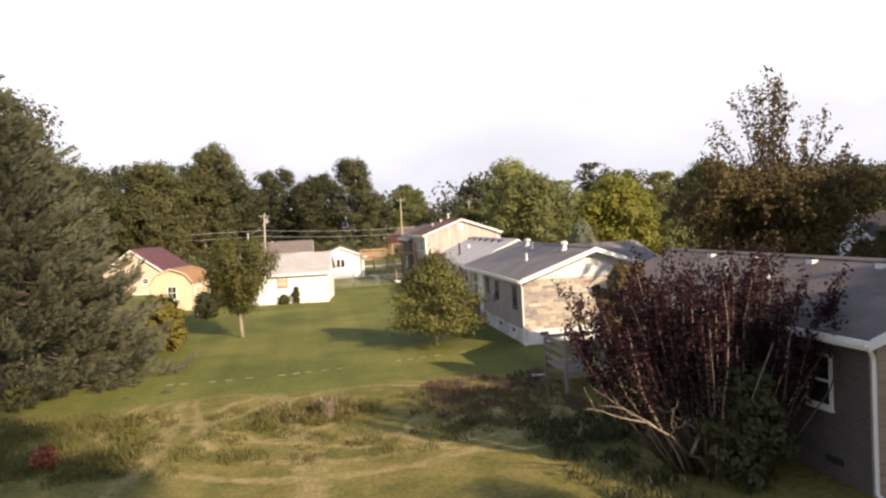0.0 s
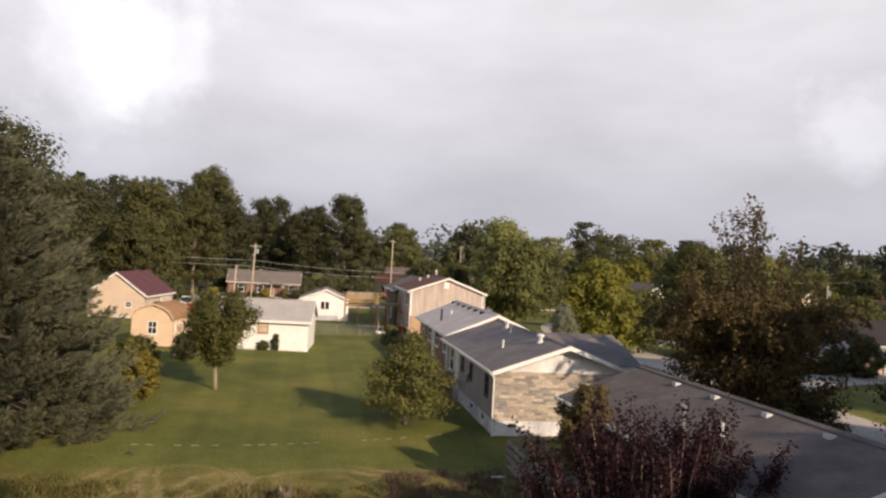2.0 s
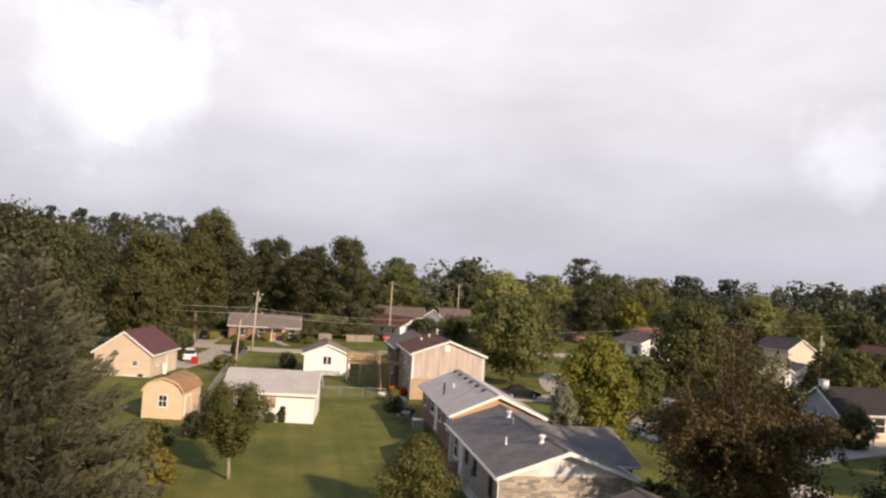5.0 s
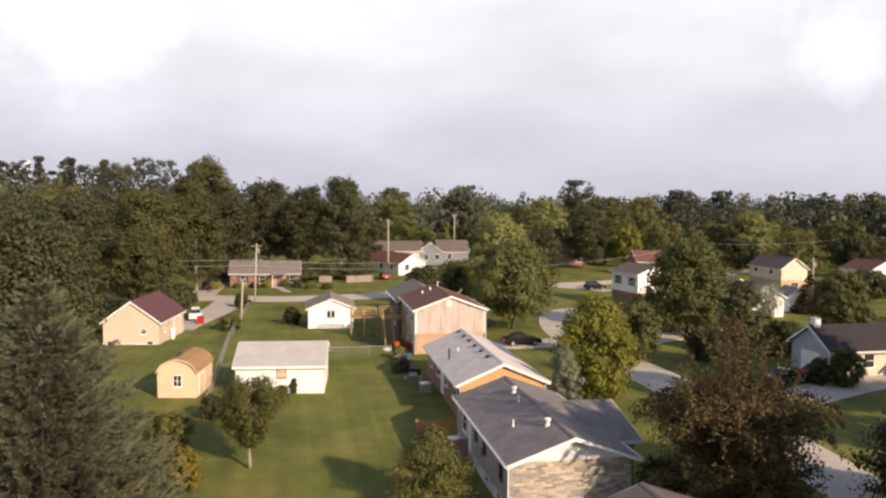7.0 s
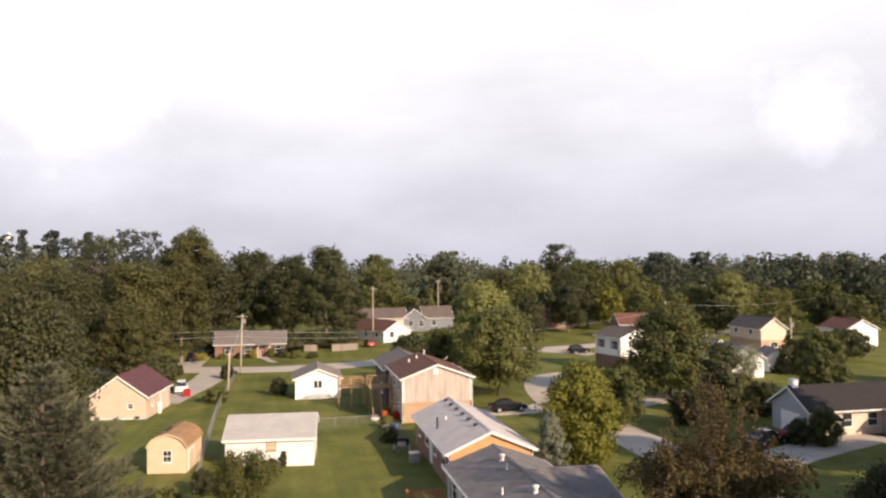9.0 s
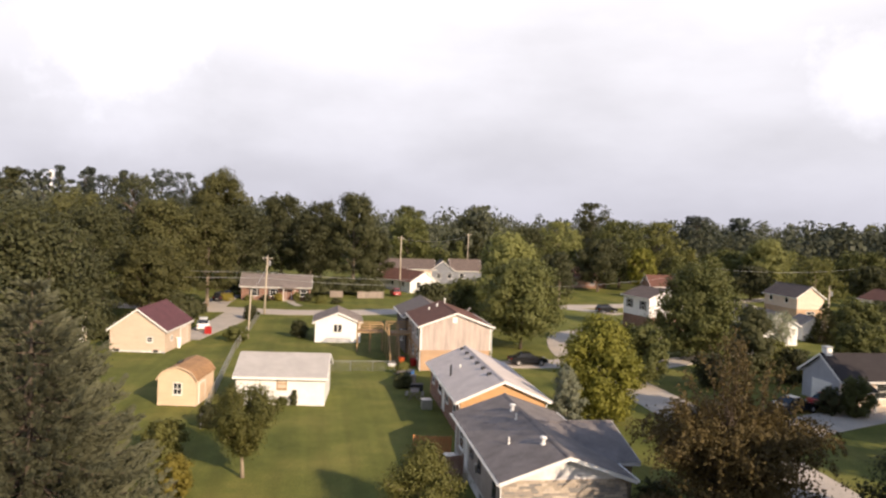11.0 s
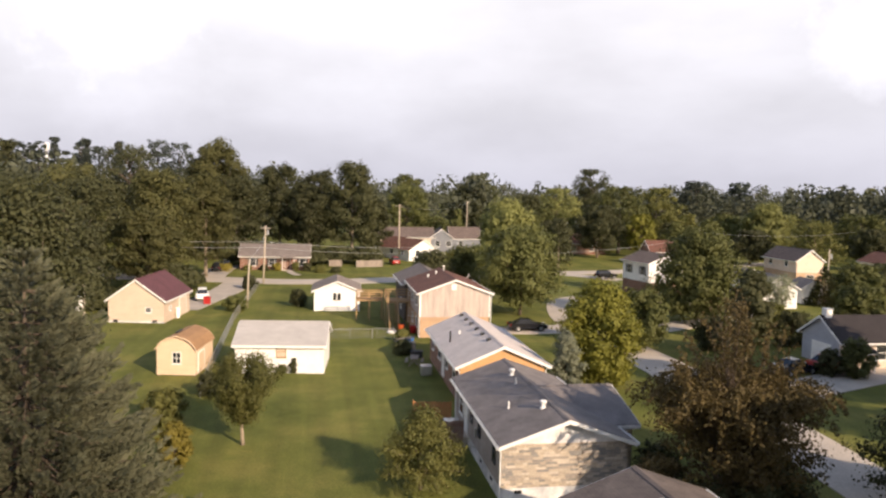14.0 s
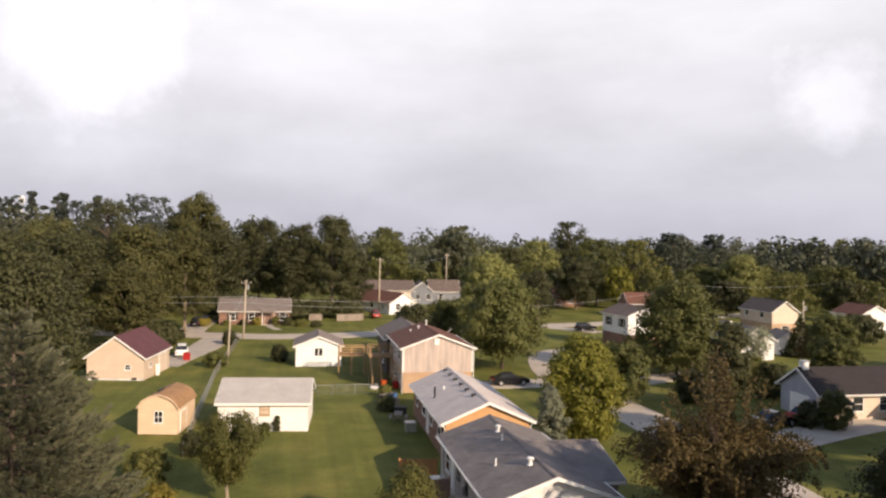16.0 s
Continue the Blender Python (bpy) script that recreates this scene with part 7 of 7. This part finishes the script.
def weeds(name, spots, n, size, material, label, seed, height=0.7):
    """Tufts of rank weeds: upright blades in clumps."""
    rng = np.random.default_rng(seed)
    pts, outs = [], []
    for x, y, r, h in spots:
        m = int(n * r * r)
        a, d = rng.uniform(0, 6.28, m), np.sqrt(rng.random(m)) * r
        z = rng.random(m) ** 1.4 * h * (1 - (d / r) ** 2 * 0.75)
        px, py = x + np.cos(a) * d, y + np.sin(a) * d
        pts.append(np.stack([px, py, z + 0.02], 1))
        outs.append(np.stack([np.cos(a), np.sin(a), np.full(m, 0.3)], 1))
    p, o = np.concatenate(pts), np.concatenate(outs)
    if size > 0.2:
        me = leaf_mesh(name, p, o, size, rng, material, 2.6, 0.8)
    else:
        p = np.repeat(p, 2, axis=0) + rng.normal(0, 0.06, (2 * len(p), 3)) * np.array([1, 1, 0.3])
        me = needle_mesh(name, p, rng.normal(0, 0.42, p.shape) + np.array([0, 0, 1.0]), 0.17 + height * 0.1, size * 0.55, rng, material)
    ob = new(name, me)
    return tagged(ob, label, "weeds", kind="stuff")


def scatter(x0, x1, y0, y1, count, lo, hi, high, seed):
    """Spots for tufts, strewn over a stretch of ground."""
    rng = random.Random(seed)
    return [(rng.uniform(x0, x1), rng.uniform(y0, y1), rng.uniform(lo, hi), high * rng.uniform(0.4, 1.2)) for _ in range(count)]


weeds("weed_clump", scatter(-0.6, 2.4, 26.0, 27.6, 20, 0.15, 0.42, 0.7, 201), 620, 0.06, L_DRY, "clump of dry brown and olive weeds", 201)
weeds("weed_clump", scatter(-0.9, 2.6, 25.6, 27.4, 22, 0.15, 0.4, 0.5, 211), 520, 0.05, L_WEED, "green weeds among the dry ones", 211)
weeds("weed_clump", scatter(-4.5, 7.5, 22.0, 28.6, 150, 0.12, 0.5, 0.1, 202), 170, 0.045, L_WEED, "patch of olive weeds in the rough grass", 202)
weeds("weed_clump", scatter(4.6, 9.4, 24.0, 30.2, 95, 0.12, 0.42, 0.2, 203), 260, 0.055, L_STRAW, "brown dead brush beside the shrub", 203)
weeds("weed_clump", scatter(5.0, 9.2, 23.6, 29.6, 70, 0.12, 0.45, 0.18, 213), 240, 0.055, L_DRY, "low dry weeds beside the shrub", 213)
weeds("weed_clump", scatter(6.8, 10.6, 16.8, 23.4, 70, 0.18, 0.55, 0.5, 206), 260, 0.06, L_DEEP, "dark rank weeds round the purple shrub", 206)
weeds("weed_clump", scatter(-11.5, -4.2, 22.5, 29.0, 130, 0.2, 0.7, 0.3, 205), 170, 0.06, L_WEED, "rank green weeds at the spruce's foot", 205)
weeds("undergrowth", [(-22, 111, 5, 2.4), (-29, 103, 4.5, 3.0), (-35, 100, 5, 3.5), (-44, 100, 6, 4), (-14.5, 165, 4, 2.5), (6, 170, 5, 2.5), (-22, 124, 5, 3.0), (-36, 112, 6, 4), (-8, 166, 5, 3.2), (-1, 165, 5, 3.0), (12, 168, 4, 3.0)], 90, 0.5, L_DEEP, "dense undergrowth at the edge of the woods", 204)


def stump():
    t = thing("tree_stump", 1.15, 26.4, 0, 0, "grey broken tree stump among the weeds", "stump")
    part("trunk", lathe([(0.36, -0.1), (0.28, 0.12), (0.25, 0.3), (0.27, 0.46), (0.2, 0.56), (0.08, 0.5)], 9), M_BARK, t)
    part("splinter", tubes([([(0.1, 0, 0.42), (0.16, 0.02, 0.78)], [0.09, 0.02])], 5), M_BARK, t)
    part("splinter", tubes([([(-0.12, 0.05, 0.42), (-0.18, 0.05, 0.68)], [0.07, 0.02])], 5), M_GREYWOOD, t)


stump()


def plank_on_lawn():
    t = part("plank", box(-0.35, 0.35, -0.05, 0.05, 0.0, 0.05, 0.01), M_WHITE_WORN)
    t.matrix_basis = pose(9.1, 29.65, 0.02, 0, 0, 12)
    tagged(t, "short pale plank lying on the grass", "plank")


plank_on_lawn()
make_tree(-6.2, 23.6, 0.7, 0.34, 0.05, L_FLOWER, "small plant with red flowers at the spruce's foot", 210, 350, 0.08, None, 0.02, "round", 8, "flower", "flowering_plant")

# unseen trees added behind and beside the flight's start, to shade the near roof and the street's lawns
for _k, (_x, _y, _h, _r, _say) in enumerate(((21.5, 4.5, 11.5, 4.6, "unseen leafy tree added to shade the near roof"), (15.2, -1.0, 10.0, 4.2, "unseen leafy tree added to shade the near yard"), (28.0, 19.5, 12.5, 5.0, "unseen leafy tree added to shade the bronze one"), (33.0, 25.5, 15.0, 5.0, "unseen tall leafy tree added to shade the lawn beside the street"), (39.5, 24.0, 11.0, 4.0, "unseen leafy tree added to shade the street's lawn"), (50.0, 31.5, 21.0, 6.2, "unseen tall leafy tree added to shade lawns across the street"), (59.0, 36.0, 20.0, 5.6, "unseen tall leafy tree added to shade the far lawn"), (20.5, 1.5, 12.0, 3.5, "unseen tall leafy tree added behind the near house for shade"), (9.5, -8.0, 23.0, 6.0, "unseen tall leafy tree added behind the flight's start for shade"), (57.5, 45.0, 17.0, 5.6, "unseen tall leafy tree added to shade the grey house's lawn"))):
    make_tree(_x, _y, _h, _r, 1.2, L_DEEP, _say, 220 + _k, 4500, 0.55, None, 0.22, "round", shoots=70)


# ---- the long facing stones of the buff house's front ----


def facing_stones(wall, x0, x1, z0, z1, seed=5):
    """Courses of long thin stones, a few sizes shared, each proud of the joint by its own depth."""
    rng = random.Random(seed)
    shapes = {}
    rows = 17
    step = (z1 - z0) / rows
    for k in range(rows):
        x = x0 - rng.uniform(0, 0.3)
        while x < x1 - 0.05:
            size = rng.choice((0.26, 0.34, 0.42, 0.52, 0.66))
            a, b = max(x, x0), min(x + size, x1)
            x += size
            if b - a < 0.08:
                continue
            key = round(b - a, 2)
            if key not in shapes:
                bm = box(0.006, key - 0.006, -0.03, 0.0, 0.007, step - 0.007, 0.006)
                shapes[key] = bpy.data.meshes.new("stone")
                bm.to_mesh(shapes[key])
                bm.free()
                shapes[key].materials.append(M_STONE_PIECE)
            ob = new("stone", shapes[key])
            ob.parent = wall
            ob.matrix_basis = pose(a, -rng.uniform(0.0, 0.014) - 0.002, z0 + k * step)


for _wall, _x0, _x1, _z0, _z1 in STONE_WALLS:
    facing_stones(_wall, _x0, _x1, _z0, _z1)
